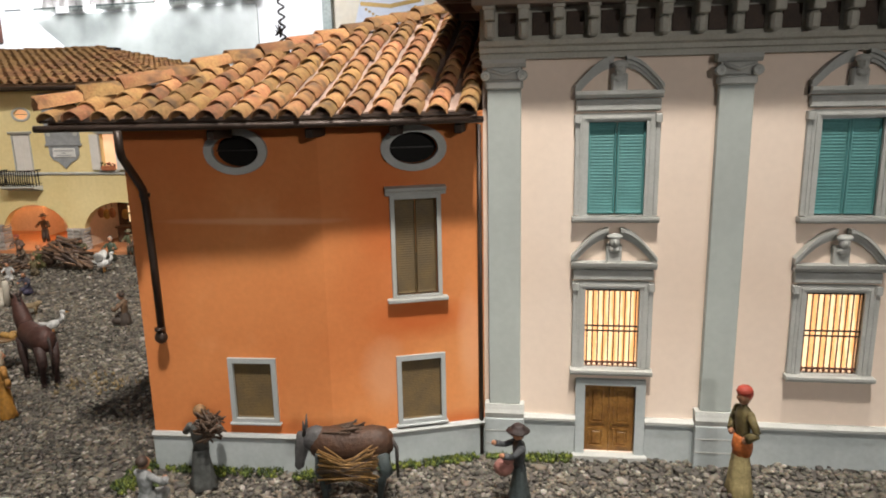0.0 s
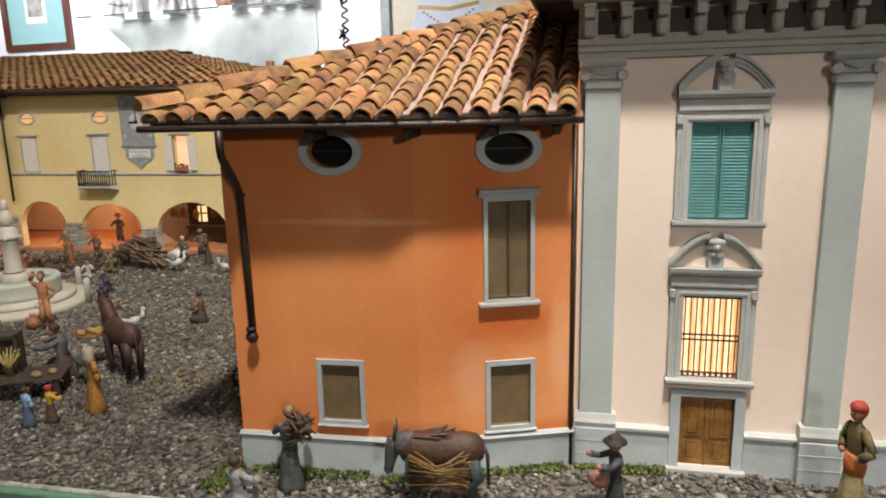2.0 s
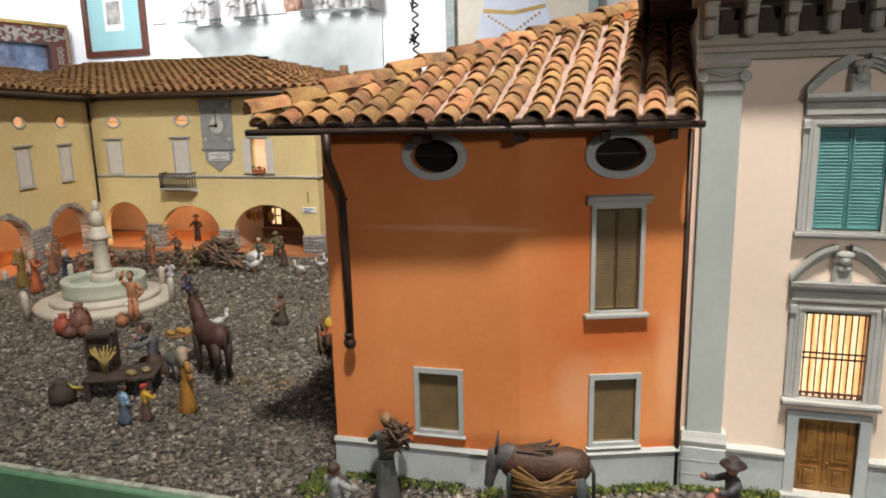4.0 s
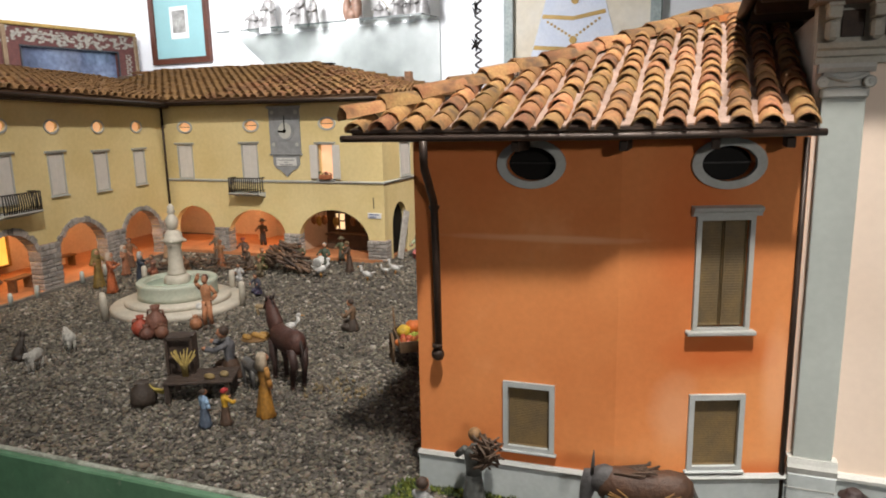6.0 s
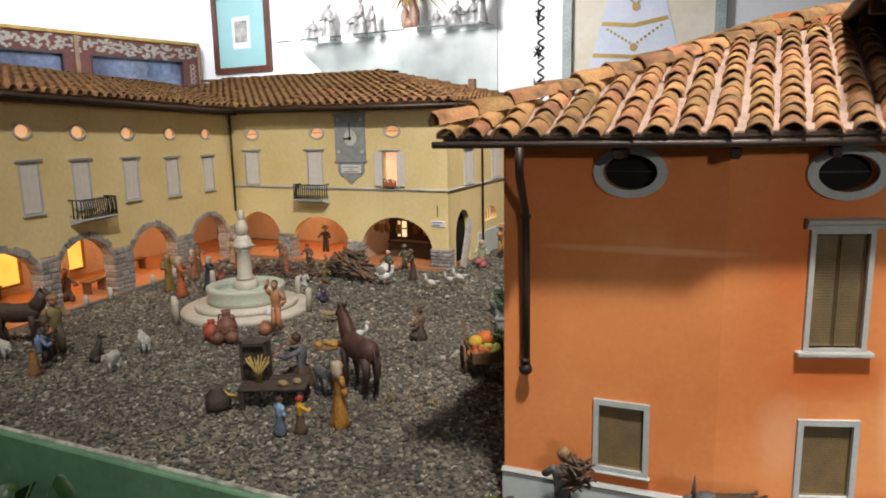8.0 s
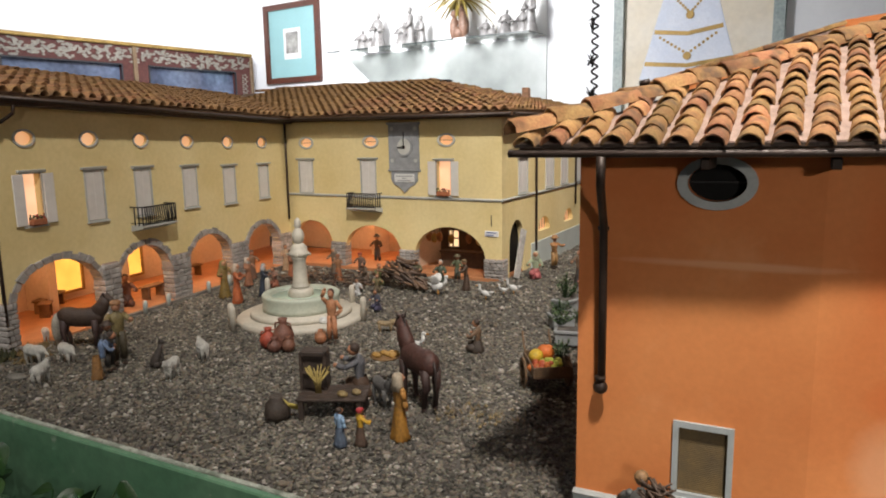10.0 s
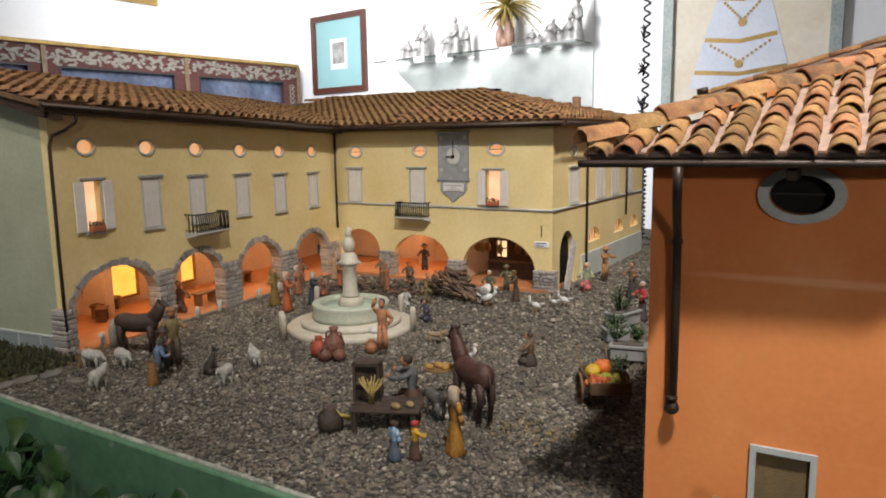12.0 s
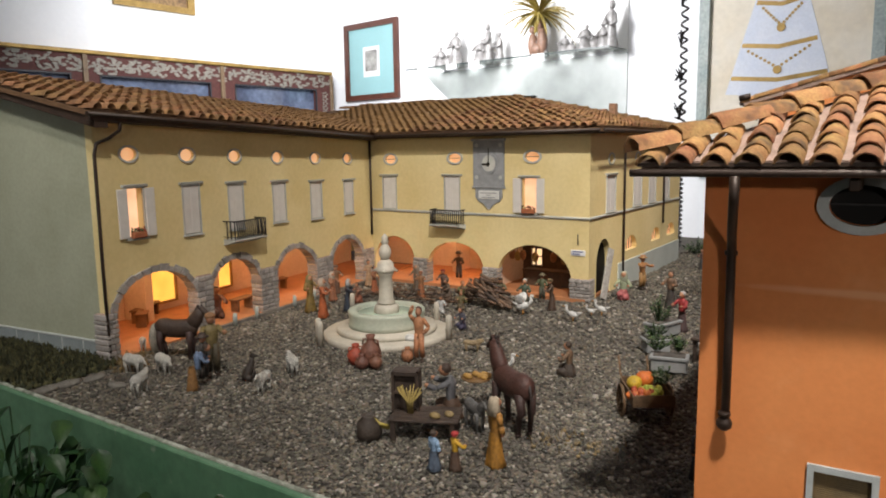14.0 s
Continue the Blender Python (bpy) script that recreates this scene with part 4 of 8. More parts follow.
hr = [rect(a, b, 0.245, 0.345) for a, b in right_windows] + [oval(a, 0.395, 0.020, 0.014, 16) for a in (0.155, 0.39, 0.70)]
rl = [(0.0, 0.0)] + arch(0.05, 0.165, 0.09, 0.165) + [(RL, 0.0), (RL, 0.480), (0.0, 0.480)]
lun = [[(c - r, 0.105)] + [(c - r * math.cos(math.pi * i / 10), 0.105 + 0.045 * math.sin(math.pi * i / 10)) for i in range(1, 10)] + [(c + r, 0.105)] for c, r in ((0.345, 0.055), (0.60, 0.05), (0.78, 0.05))]
part("lane_wall", Shape(RM).slab(rl, hr + lun, 0, 0.022), YELLOW, court)
part("lane_plinth", Shape(RM).box(0.225, RL, -0.004, 0.004, -0.01, 0.075, 0.001), GREYSTONE, court, "grey painted plinth")
SM = LM @ Matrix.Translation((0, 0.44, 0)) @ pose(0, 0, 0, 0, 0, -90)
part("end_wall", Shape(SM).slab([(0.0, 0.0), (0.4385, 0.0), (0.4385, 0.508), (0.0, 0.610)], [], 0.0005, 0.02), GREENISH, court, "pale green plastered end wall")
part("end_plinth", Shape(SM).box(0.0, 0.435, -0.004, 0.004, -0.02, 0.036, 0.001), mat("dull_blue_grey_paint", (0.24, 0.275, 0.28), 0.75, 0.08, 18, 0.15), court, "blue-grey plinth with pale joints")
part("end_plinth_line", Shape(SM).box(0.0, 0.436, -0.0055, 0.002, 0.036, 0.040, 0.0006), FRAMEWHITE, court)
for x in (0.05, 0.13, 0.21, 0.29, 0.36):
    part("plinth_joint", Shape(SM).box(x, x + 0.003, -0.0052, 0.0, -0.02, 0.036), FRAMEWHITE, court)
part("lane_back_wall", Shape(CI).box(-1.95, -1.0, 2.70, 2.715, 0, 0.48), YELLOW, court)
part("outer_wall", Shape(LM).box(0.02, 1.9, 0.43, 0.44, 0, 0.50), YELLOW, court)

# rooms behind the arches
part("arcade_floor", Shape(LM).box(0.02, 1.30, -0.012, 0.43, -0.02, 0.004).box(0, 0.001, 0, 0.001, 0, 0.001), ARCHFLOOR, court)
part("arcade_floor", Shape(FM).box(0.0, 0.77, -0.012, 0.30, -0.02, 0.0055), ARCHFLOOR, court)
part("arcade_kerb", Shape(LM).box(0.26, 1.03, -0.024, -0.013, -0.01, 0.006, 0.001), mat("dull_kerb_stone", (0.20, 0.18, 0.155), 0.9, 0.2, 60, 0.4), court)
part("arcade_back", Shape(LM).box(0.021, 1.30, 0.27, 0.28, 0.0, 0.20), ARCHROOM, court)
part("arcade_back", Shape(FM).box(-0.28, 0.455, 0.29, 0.30, 0.0, 0.20), ARCHROOM, court)
part("arcade_ceiling", Shape(LM).box(0.021, 1.30, 0.0225, 0.27, 0.20, 0.205), ARCHROOM, court)
part("arcade_ceiling", Shape(FM).box(0.0, 0.77, 0.0225, 0.29, 0.1995, 0.2045), ARCHROOM, court)
for u in (0.268, 0.50, 0.752):
    part("cross_wall", Shape(LM).box(u - 0.012, u + 0.012, 0.19, 0.27, 0.004, 0.20), ARCHROOM, court)
part("cross_wall", Shape(FM).box(0.452, 0.462, 0.03, 0.29, 0.004, 0.20), ARCHROOM, court)
part("cross_wall", Shape(FM).box(0.19, 0.206, 0.20, 0.29, 0.004, 0.20), ARCHROOM, court)
DIMWOOD = mat("dark_shop_wood", (0.10, 0.055, 0.03), 0.7, 0.25, 40, 0.2)
part("shop_back", Shape(FM).slab(rect(0.462, 0.77, 0.0, 0.20), [rect(0.491, 0.529, 0.052, 0.106)], 0.21, 0.22), DIMWOOD, court)
shopwin = part("shop_window", Shape(FM).box(0.489, 0.531, 0.222, 0.224, 0.050, 0.108), LITPANE, court, "lit shop window")
part("glazing_bar", Shape(FM).box(0.508, 0.512, 0.205, 0.209, 0.052, 0.106).box(0.491, 0.529, 0.205, 0.209, 0.080, 0.084), DIMWOOD, shopwin)
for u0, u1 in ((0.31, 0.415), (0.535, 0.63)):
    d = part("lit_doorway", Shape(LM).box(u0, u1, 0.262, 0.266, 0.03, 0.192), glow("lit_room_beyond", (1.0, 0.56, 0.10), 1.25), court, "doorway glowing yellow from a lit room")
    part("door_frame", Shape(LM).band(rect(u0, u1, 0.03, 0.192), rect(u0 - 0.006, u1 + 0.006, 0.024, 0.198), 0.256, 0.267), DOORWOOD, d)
part("slatted_door", Shape(FM).box(0.36, 0.43, 0.270, 0.288, 0.006, 0.15, 0.002), mat("orange_wood_door", (0.42, 0.18, 0.07), 0.6, 0.2, 40, 0.2), court)

# stone arch bands and piers
def arch_band(M, a, seed, w=0.013):
    """A ring of rough stones round an arch, each wedge of its own size and set a little in or out."""
    rng = random.Random(seed)
    x0, x1, zs, za = a
    c, r, h = (x0 + x1) / 2, (x1 - x0) / 2, za - zs
    band = part("arch_band", Shape(M).slab(arch(x0, x1, zs, za, zs - 0.003) + [(c + (r + w * 0.8) * math.cos(math.pi * i / 18), zs + (h + w * 0.8) * math.sin(math.pi * i / 18)) for i in range(19)], [], -0.002, 0.0005), MORTAR, court, "rough grey stone arch band")
    t = 0.0
    while t < math.pi - 0.02:
        e = min(math.pi, t + rng.uniform(0.13, 0.26))
        if math.pi - e < 0.09:
            e = math.pi
        ww, pr, g = w * rng.uniform(0.8, 1.25), rng.uniform(0.004, 0.0075), 0.012
        vs = []
        for y in (-pr, 0.025):
            for ang, rr in ((t + g, -0.0012), (e - g, -0.0012), (e - g, ww), (t + g, ww)):
                vs.append((c - (r + rr) * math.cos(ang) + rng.uniform(-1, 1) * 0.0008, y, zs + (h + rr) * math.sin(ang) + rng.uniform(-1, 1) * 0.0008))
        part("stone", Shape(M).add(vs, [(0, 1, 2, 3), (7, 6, 5, 4), (0, 4, 5, 1), (1, 5, 6, 2), (2, 6, 7, 3), (3, 7, 4, 0)]), STONE, band)
        t = e


def pier(M, u0, u1, top, seed):
    rng = random.Random(seed)
    u0, u1 = u0 - 0.003, u1 + 0.003
    p = part("pier", Shape(M).box(u0 + 0.003, u1 - 0.003, -0.004, 0.024, 0.0, top), MORTAR, court, "rough grey stone pier")
    z = 0.0
    while z < top - 0.004:
        h = rng.uniform(0.009, 0.014)
        h = min(h, top - z)
        x = u0
        while x < u1 - 0.004:
            w = rng.uniform(0.014, 0.026)
            if x + w > u1 - 0.008:
                w = u1 - x
            d = rng.uniform(0.0, 0.003)
            part("stone", Shape(M).box(x + 0.0006, x + w - 0.0006, -0.008 - d, 0.028 + d, z + 0.0006, z + h - 0.0006, 0.0018), STONE, p)
            x += w
        z += h


for k, a in enumerate(left_arches):
    arch_band(LM, a, 60 + k)
pier(LM, -0.010, 0.018, 0.100, 1)
pier(LM, 0.245, 0.290, 0.138, 2)
pier(LM, 0.468, 0.532, 0.120, 3)
pier(LM, 0.713, 0.791, 0.112, 4)
pier(LM, 0.967, 1.030, 0.105, 5)
pier(FM, 0.174, 0.225, 0.082, 6)
pier(FM, 0.435, 0.483, 0.072, 7)
pier(FM, 0.723, 0.780, 0.062, 8)

# windows
for u, z in left_oculi:
    oculus(LM, u, z, 0.021, 0.0145, court, 0.007, WARMPANE, 1.22, False, 0.003)
for u, z in far_oculi:
    oculus(FM, u, z, 0.023, 0.0145, court, 0.007, WARMPANE, 1.28, True, 0.003)


def small_window(M, w, lit=False, shut=True):
    u0, u1, z0, z1 = w
    f = part("window", Shape(M).band(rect(u0, u1, z0, z1), rect(u0 - 0.003, u1 + 0.003, z0 - 0.003, z1 + 0.003), -0.003, 0.003), GREYTRIM, court, "narrow window with light grey shutters" if not lit else "open window lit from inside with folded shutters and a flower box")
    part("lintel", Shape(M).prism([(0.002, z1 + 0.003), (-0.006, z1 + 0.003), (-0.008, z1 + 0.008), (0.002, z1 + 0.009)], u0 - 0.010, u1 + 0.010), GREYTRIM, f)
    part("sill", Shape(M).box(u0 - 0.006, u1 + 0.006, -0.007, 0.002, z0 - 0.006, z0 - 0.003, 0.0006), GREYTRIM, f)
    if lit:
        part("pane", Shape(M).box(u0, u1, 0.019, 0.021, z0, z1), glow("lit_room_pane", (1.0, 0.60, 0.36), 1.0), f, "warm lit pane")
        for s in (-1, 1):
            c = u0 if s < 0 else u1
            a, b = (c - 0.026, c - 0.001) if s < 0 else (c + 0.001, c + 0.026)
            part("shutter", Shape(M).box(a, b, -0.008, -0.005, z0, z1, 0.0008), SHUTGREY, f)
        part("flower_box", Shape(M).box(u0 + 0.004, u1 - 0.004, -0.014, -0.002, z0 - 0.002, z0 + 0.012, 0.002), mat("terracotta_pot", (0.36, 0.12, 0.05), 0.8, 0.15, 60, 0.2), f)
        sh = Shape(M)
        rng = random.Random(u0)
        for i in range(26):
            sh.slot = 1 if i % 4 == 0 else 0
            sh.ball((rng.uniform(u0 + 0.004, u1 - 0.004), -0.008 + rng.uniform(-1, 1) * 0.005, z0 + 0.013 + rng.uniform(0, 0.008)), rng.uniform(0.0018, 0.0032), 6, 4)
        part("flowers", sh, [mat("small_leaf_green", (0.035, 0.07, 0.02), 0.7, 0.2, 90, 0), mat("red_petal", (0.35, 0.05, 0.03), 0.6, 0.2, 90, 0)], f)
    else:
        part("recess", Shape(M).box(u0, u1, 0.016, 0.018, z0, z1), DARK, f)
        m = (u0 + u1) / 2
        for a, b in ((u0 + 0.0005, m - 0.0002), (m + 0.0002, u1 - 0.0005)):
            part("shutter", Shape(M).box(a, b, 0.0, 0.003, z0 + 0.0005, z1 - 0.0005, 0.0006), SHUTGREY, f)
    return f


for i, w in enumerate(left_windows):
    small_window(LM, w, i == 0)
for i, w in enumerate(far_windows):
    small_window(FM, w, i == 2)
for a, b in right_windows:
    small_window(RM, (a, b, 0.245, 0.345))
for a in (0.155, 0.39, 0.70):
    oculus(RM, a, 0.395, 0.020, 0.014, court, 0.018, DARK, 1.22, False, 0.003)
for c, r in ((0.345, 0.055), (0.60, 0.05), (0.78, 0.05)):
    l = part("lunette", Shape(RM).slab([(c - r, 0.105)] + [(c - r * math.cos(math.pi * i / 10), 0.105 + 0.045 * math.sin(math.pi * i / 10)) for i in range(1, 10)] + [(c + r, 0.105)], [], 0.016, 0.018), WARMPANE, court, "lit half-round window")
    for k in range(1, 5):
        x = c - r + 2 * r * k / 5
        part("bar", Shape(RM).tube([(x, 0.012, 0.106), (c + (x - c) * 1.05, 0.012, 0.145 - abs(x - c) * 0.3)], 0.001, 6), IRON, l)
part("lane_arch_door", Shape(RM).box(0.05, 0.165, 0.018, 0.02, 0, 0.166), DARK, court)


def balcony(M, u0, u1, z):
    b = part("balcony", Shape(M).prism([(0.002, z - 0.016), (-0.020, z - 0.010), (-0.036, z - 0.006), (-0.040, z - 0.004), (-0.040, z), (0.002, z)], u0, u1), GREYTRIM, court, "small stone balcony with black iron railing")
    rail = part("railing", Shape(M).tube([(u0 + 0.002, 0.0, z + 0.045), (u0 + 0.002, -0.037, z + 0.045), (u1 - 0.002, -0.037, z + 0.045), (u1 - 0.002, 0.0, z + 0.045)], 0.0018, 6).tube([(u0 + 0.002, 0.0, z + 0.006), (u0 + 0.002, -0.037, z + 0.006), (u1 - 0.002, -0.037, z + 0.006), (u1 - 0.002, 0.0, z + 0.006)], 0.001, 6), IRON, b, "black iron railing")
    n = int((u1 - u0) / 0.007)
    for i in range(n + 1):
        x = u0 + 0.002 + (u1 - u0 - 0.004) * i / n
        bulge = -0.041 if 0 < i < n else -0.037
        part("baluster", Shape(M).tube([(x, -0.037, z), (x, bulge, z + 0.015), (x, -0.037, z + 0.045)], 0.0018, 5), IRON, rail)
    for x in (u0 + 0.002, u1 - 0.002):
        for y in (-0.012, -0.024):
            part("baluster", Shape(M).tube([(x, y, z), (x, y, z + 0.045)], 0.0018, 5), IRON, rail)


balcony(LM, 0.345, 0.462, 0.215)
balcony(FM, 0.262, 0.372, 0.199)
part("string_course", Shape(FM).prism([(0.001, 0.229), (-0.003, 0.229), (-0.005, 0.232), (-0.005, 0.235), (0.001, 0.237)], 0.0, FL + 0.004), GREYTRIM, court, "thin grey string course")
part("string_course", Shape(RM).prism([(0.001, 0.229), (-0.003, 0.229), (-0.005, 0.232), (-0.005, 0.235), (0.001, 0.237)], -0.002, RL), GREYTRIM, court, "thin grey string course")
# clock panel
CLK = mat("grey_clock_panel", (0.29, 0.30, 0.31), 0.8, 0.14, 50, 0.3)
panel = [(0.403, 0.455), (0.403, 0.315), (0.410, 0.310), (0.410, 0.285), (0.420, 0.272), (0.436, 0.266), (0.448, 0.254), (0.456, 0.247), (0.464, 0.254), (0.476, 0.266), (0.492, 0.272), (0.502, 0.285), (0.502, 0.310), (0.509, 0.315), (0.509, 0.455)]
clock = part("clock_panel", Shape(FM).slab(panel, [], -0.004, 0.001), CLK, court, "grey painted clock panel with an inscribed plaque")
part("panel_cornice", Shape(FM).prism([(0, 0.452), (-0.008, 0.452), (-0.010, 0.458), (0, 0.459)], 0.399, 0.513), CLK, clock)
part("panel_moulding", Shape(FM).prism([(0, 0.312), (-0.006, 0.312), (-0.007, 0.316), (0, 0.318)], 0.400, 0.512), CLK, clock)
face = part("clock_face", Shape(FM).slab(oval(0.458, 0.386, 0.024, 0.025), [], -0.0055, -0.0035), mat("pale_clock_face", (0.50, 0.50, 0.46), 0.7, 0.1, 60, 0.1), clock)
part("clock_ring", Shape(FM).band(oval(0.458, 0.386, 0.023, 0.024), oval(0.458, 0.386, 0.030, 0.031), -0.0065, -0.0035), CLK, face)
part("hour_pointer", Shape(FM).box(0.436, 0.459, -0.0085, -0.007, 0.382, 0.386), DARK, face)
part("minute_pointer", Shape(FM).box(0.4568, 0.4592, -0.0085, -0.007, 0.384, 0.430), DARK, face)
part("pointer_boss", Shape(FM).slab(oval(0.458, 0.385, 0.005, 0.005, 12), [], -0.0095, -0.007), DARK, face)
for x, z in ((0.415, 0.44), (0.497, 0.44), (0.415, 0.345), (0.497, 0.345)):
    part("painted_roundel", Shape(FM).slab(oval(x, z, 0.006, 0.006, 12), [], -0.005, -0.0035), GREYTRIM, clock)
plaque = part("plaque", Shape(FM).box(0.422, 0.492, -0.0065, -0.0035, 0.280, 0.305, 0.0008), mat("white_plaque", (0.62, 0.62, 0.60), 0.7, 0.06, 60, 0), clock)
for x0, x1, z in ((0.428, 0.486, 0.298), (0.450, 0.464, 0.2915), (0.434, 0.480, 0.285)):
    part("inscription_bar", Shape(FM).box(x0, x1, -0.007, -0.006, z - 0.0013, z + 0.0013), CLK, plaque)
sg = part("street_sign", Shape(FM).box(0.722, 0.765, -0.003, 0.001, 0.128, 0.144, 0.0005), mat("white_enamel_sign", (0.7, 0.7, 0.72), 0.4, 0.05, 60, 0), court, "small white street sign with blue bars")
for z, x1 in ((0.1395, 0.758), (0.1325, 0.750)):
    part("sign_bar", Shape(FM).box(0.727, x1, -0.0036, -0.0025, z - 0.0014, z + 0.0014), mat("blue_sign_paint", (0.05, 0.09, 0.25), 0.5, 0.1, 60, 0), sg)
part("sign_bracket", Shape(FM).tube([(0.744, -0.004, 0.158), (0.744, -0.006, 0.190)], 0.0015, 6), IRON, court)

# roofs
def zL(u, y):
    return 0.513 - 0.034 * u + 0.218 * (y + 0.045)


def zF(y):
    return 0.480 + 0.242 * (y + 0.045)


RIDGE_L, RIDGE_F = 0.44, 0.46
E = -0.045
sh = Shape(LM)
u0, u1 = -0.035, 1.62
sh.add([(u0, E, zL(u0, E)), (u1, E, zL(u1, E)), (u1, RIDGE_L, zL(u1, RIDGE_L)), (u0, RIDGE_L, zL(u0, RIDGE_L)), (u1, 0.9, 0.44), (u0, 0.9, 0.48)] + [(u0, E, zL(u0, E) - 0.010), (u1, E, zL(u1, E) - 0.010), (u1, RIDGE_L, zL(u1, RIDGE_L) - 0.010), (u0, RIDGE_L, zL(u0, RIDGE_L) - 0.010)], [(0, 1, 2, 3), (3, 2, 4, 5), (6, 9, 8, 7), (0, 6, 7, 1), (0, 3, 9, 6)])
roofL = part("roof", sh, FARMORTAR, court, "brown clay tile roof")
sh = Shape(FM)
XE = FL + 0.045
hx, hz = XE - (RIDGE_F - E), zF(RIDGE_F)
sh.add([(-0.6, E, zF(E)), (XE, E, zF(E)), (hx, RIDGE_F, hz), (-0.6, RIDGE_F, hz), (XE, 0.92, zF(E)), (-0.6, 0.92, zF(E)), (-0.6, E, zF(E) - 0.01), (XE, E, zF(E) - 0.01), (XE, 0.92, zF(E) - 0.01), (-0.6, 0.92, zF(E) - 0.01)], [(0, 1, 2, 3), (1, 4, 2), (2, 4, 5, 3), (6, 9, 8, 7), (0, 6, 7, 1), (1, 7, 8, 4)])
roofF = part("roof", sh, FARMORTAR, court, "brown clay tile roof with a hip")
ft = [tile_mesh("roof_tile", 0.0245, 0.046, TILEFAR, 20 + i) for i in range(3)]
FMi, LMi = FM.inverted(), LM.inverted()
places = []
nL, nF = (LM.to_3x3() @ Vector((0.034, -0.25, 1))), Vector((0, -0.27, 1))
upL = LM.to_3x3() @ Vector((0, 1, 0.05))
i = 0
while u0 + 0.012 + i * 0.0300 < 1.35:
    u = u0 + 0.012 + i * 0.0300
    y = E - 0.008
    while y < RIDGE_L:
        p = LM @ Vector((u + random.uniform(-1, 1) * 0.0015, y, zL(u, y) + 0.0075 + random.uniform(-0.0012, 0.0012)))
        q = FMi @ p
        if q.y < E + 0.01 or zF(q.y) < p.z - 0.002:
            places.append(slope_pose(p, upL, nL, 3.0))
        y += 0.034
    i += 1
lay(ft, places, roofL, limit=300, near=CI @ Vector((-1.60, 0.8, 0.5)))
places = []
i = 0
while XE - 0.012 - i * 0.0300 > -0.45:
    x = XE - 0.012 - i * 0.0300
    y = E - 0.008
    while y < min(RIDGE_F, E + XE - x - 0.004):
        p = FM @ Vector((x + random.uniform(-1, 1) * 0.0015, y, zF(y) + 0.0075 + random.uniform(-0.0012, 0.0012)))
        q = LMi @ p
        if q.y < E + 0.01 or zL(q.x, q.y) < p.z + 0.002:
            places.append(slope_pose(p, (0, 1, 0.07), nF, 3.0))
        y += 0.034
    i += 1
i = 0
while E + i * 0.0300 < 0.9:
    y = E + 0.012 + i * 0.0300
    d = 0.0
    while d < min(y - E, 0.93 - y, RIDGE_F - E) - 0.004:
        p = FM @ Vector((XE - d + 0.008, y, zF(E + d) + 0.0075 + random.uniform(-0.0012, 0.0012)))
        places.append(slope_pose(p, (-1, 0, 0.07), (0.27, 0, 1), 3.0))
        d += 0.034
    i += 1
lay(ft, places, roofF, limit=300, near=CI @ Vector((-1.05, 1.8, 0.5)))
rt = [tile_mesh("ridge_tile", 0.024, 0.046, TILEFAR, 30 + i) for i in range(2)]
places = []
hd = Vector((hx - XE, RIDGE_F - E, hz - zF(E)))
for k in range(15):
    places.append(slope_pose(FM @ (Vector((XE, E, zF(E) + 0.008)) + hd * (k / 15)), hd + Vector((0, 0, -0.05)), (0.1, -0.1, 1), 1.5))
for k in range(28):
    places.append(slope_pose(FM @ Vector((hx - 0.03 * k, RIDGE_F, hz + 0.003)), (-1, 0, 0.02), (0, 0, 1), 1.5))
lay(rt, places, roofF, name="ridge_tile")
places = []
for k in range(46):
    u = u0 + 0.03 * k
    places.append(slope_pose(LM @ Vector((u, RIDGE_L, zL(u, RIDGE_L) + 0.003)), LM.to_3x3() @ Vector((1, 0, 0.0)), (0, 0, 1), 1.5))
lay(rt, places, roofL, name="ridge_tile")
for M, a, b, za, zb in ((LM, -0.05, LL - 0.06, zL(-0.05, E), zL(LL, E)), (FM, 0.03, XE + 0.005, zF(E), zF(E))):
    part("gutter", Shape(M).tube([(a, E - 0.012, za - 0.006), ((a + b) / 2, E - 0.012, (za + zb) / 2 - 0.006), (b, E - 0.012, zb - 0.006)], 0.0045, 8), PIPE, court, "dark brown gutter")
part("gutter", Shape(FM).tube([(XE + 0.012, E, zF(E) - 0.006), (XE + 0.012, 0.9, zF(E) - 0.006)], 0.0045, 8), PIPE, court, "dark brown gutter")
ZA, ZB = zL(-0.04, E), zL(LL - 0.06, E)
part("eave_fascia", Shape(LM).add([(u, y, z) for u, zt in ((-0.04, ZA), (LL - 0.06, ZB)) for y in (-0.0525, -0.038) for z in (zt - 0.018, zt - 0.004)], [(0, 1, 5, 4), (2, 6, 7, 3), (1, 3, 7, 5), (0, 4, 6, 2), (0, 2, 3, 1), (4, 5, 7, 6)]), EAVEWOOD, court)
part("eave_fascia", Shape(FM).box(0.0, XE - 0.002, -0.0530, -0.0405, 0.4655, 0.4755), EAVEWOOD, court)
part("eave_soffit", Shape(LM).add([(u, y, zt + d) for u, zt in ((-0.03, ZA), (1.02, ZB)) for y in (-0.0375, -0.0005) for d in (-0.018, -0.014)], [(0, 1, 5, 4), (2, 6, 7, 3), (1, 3, 7, 5), (0, 4, 6, 2), (0, 2, 3, 1), (4, 5, 7, 6)]), EAVEWOOD, court)
part("eave_soffit", Shape(FM).box(0.0, XE - 0.005, -0.040, 0.0, 0.466, 0.470), EAVEWOOD, court)
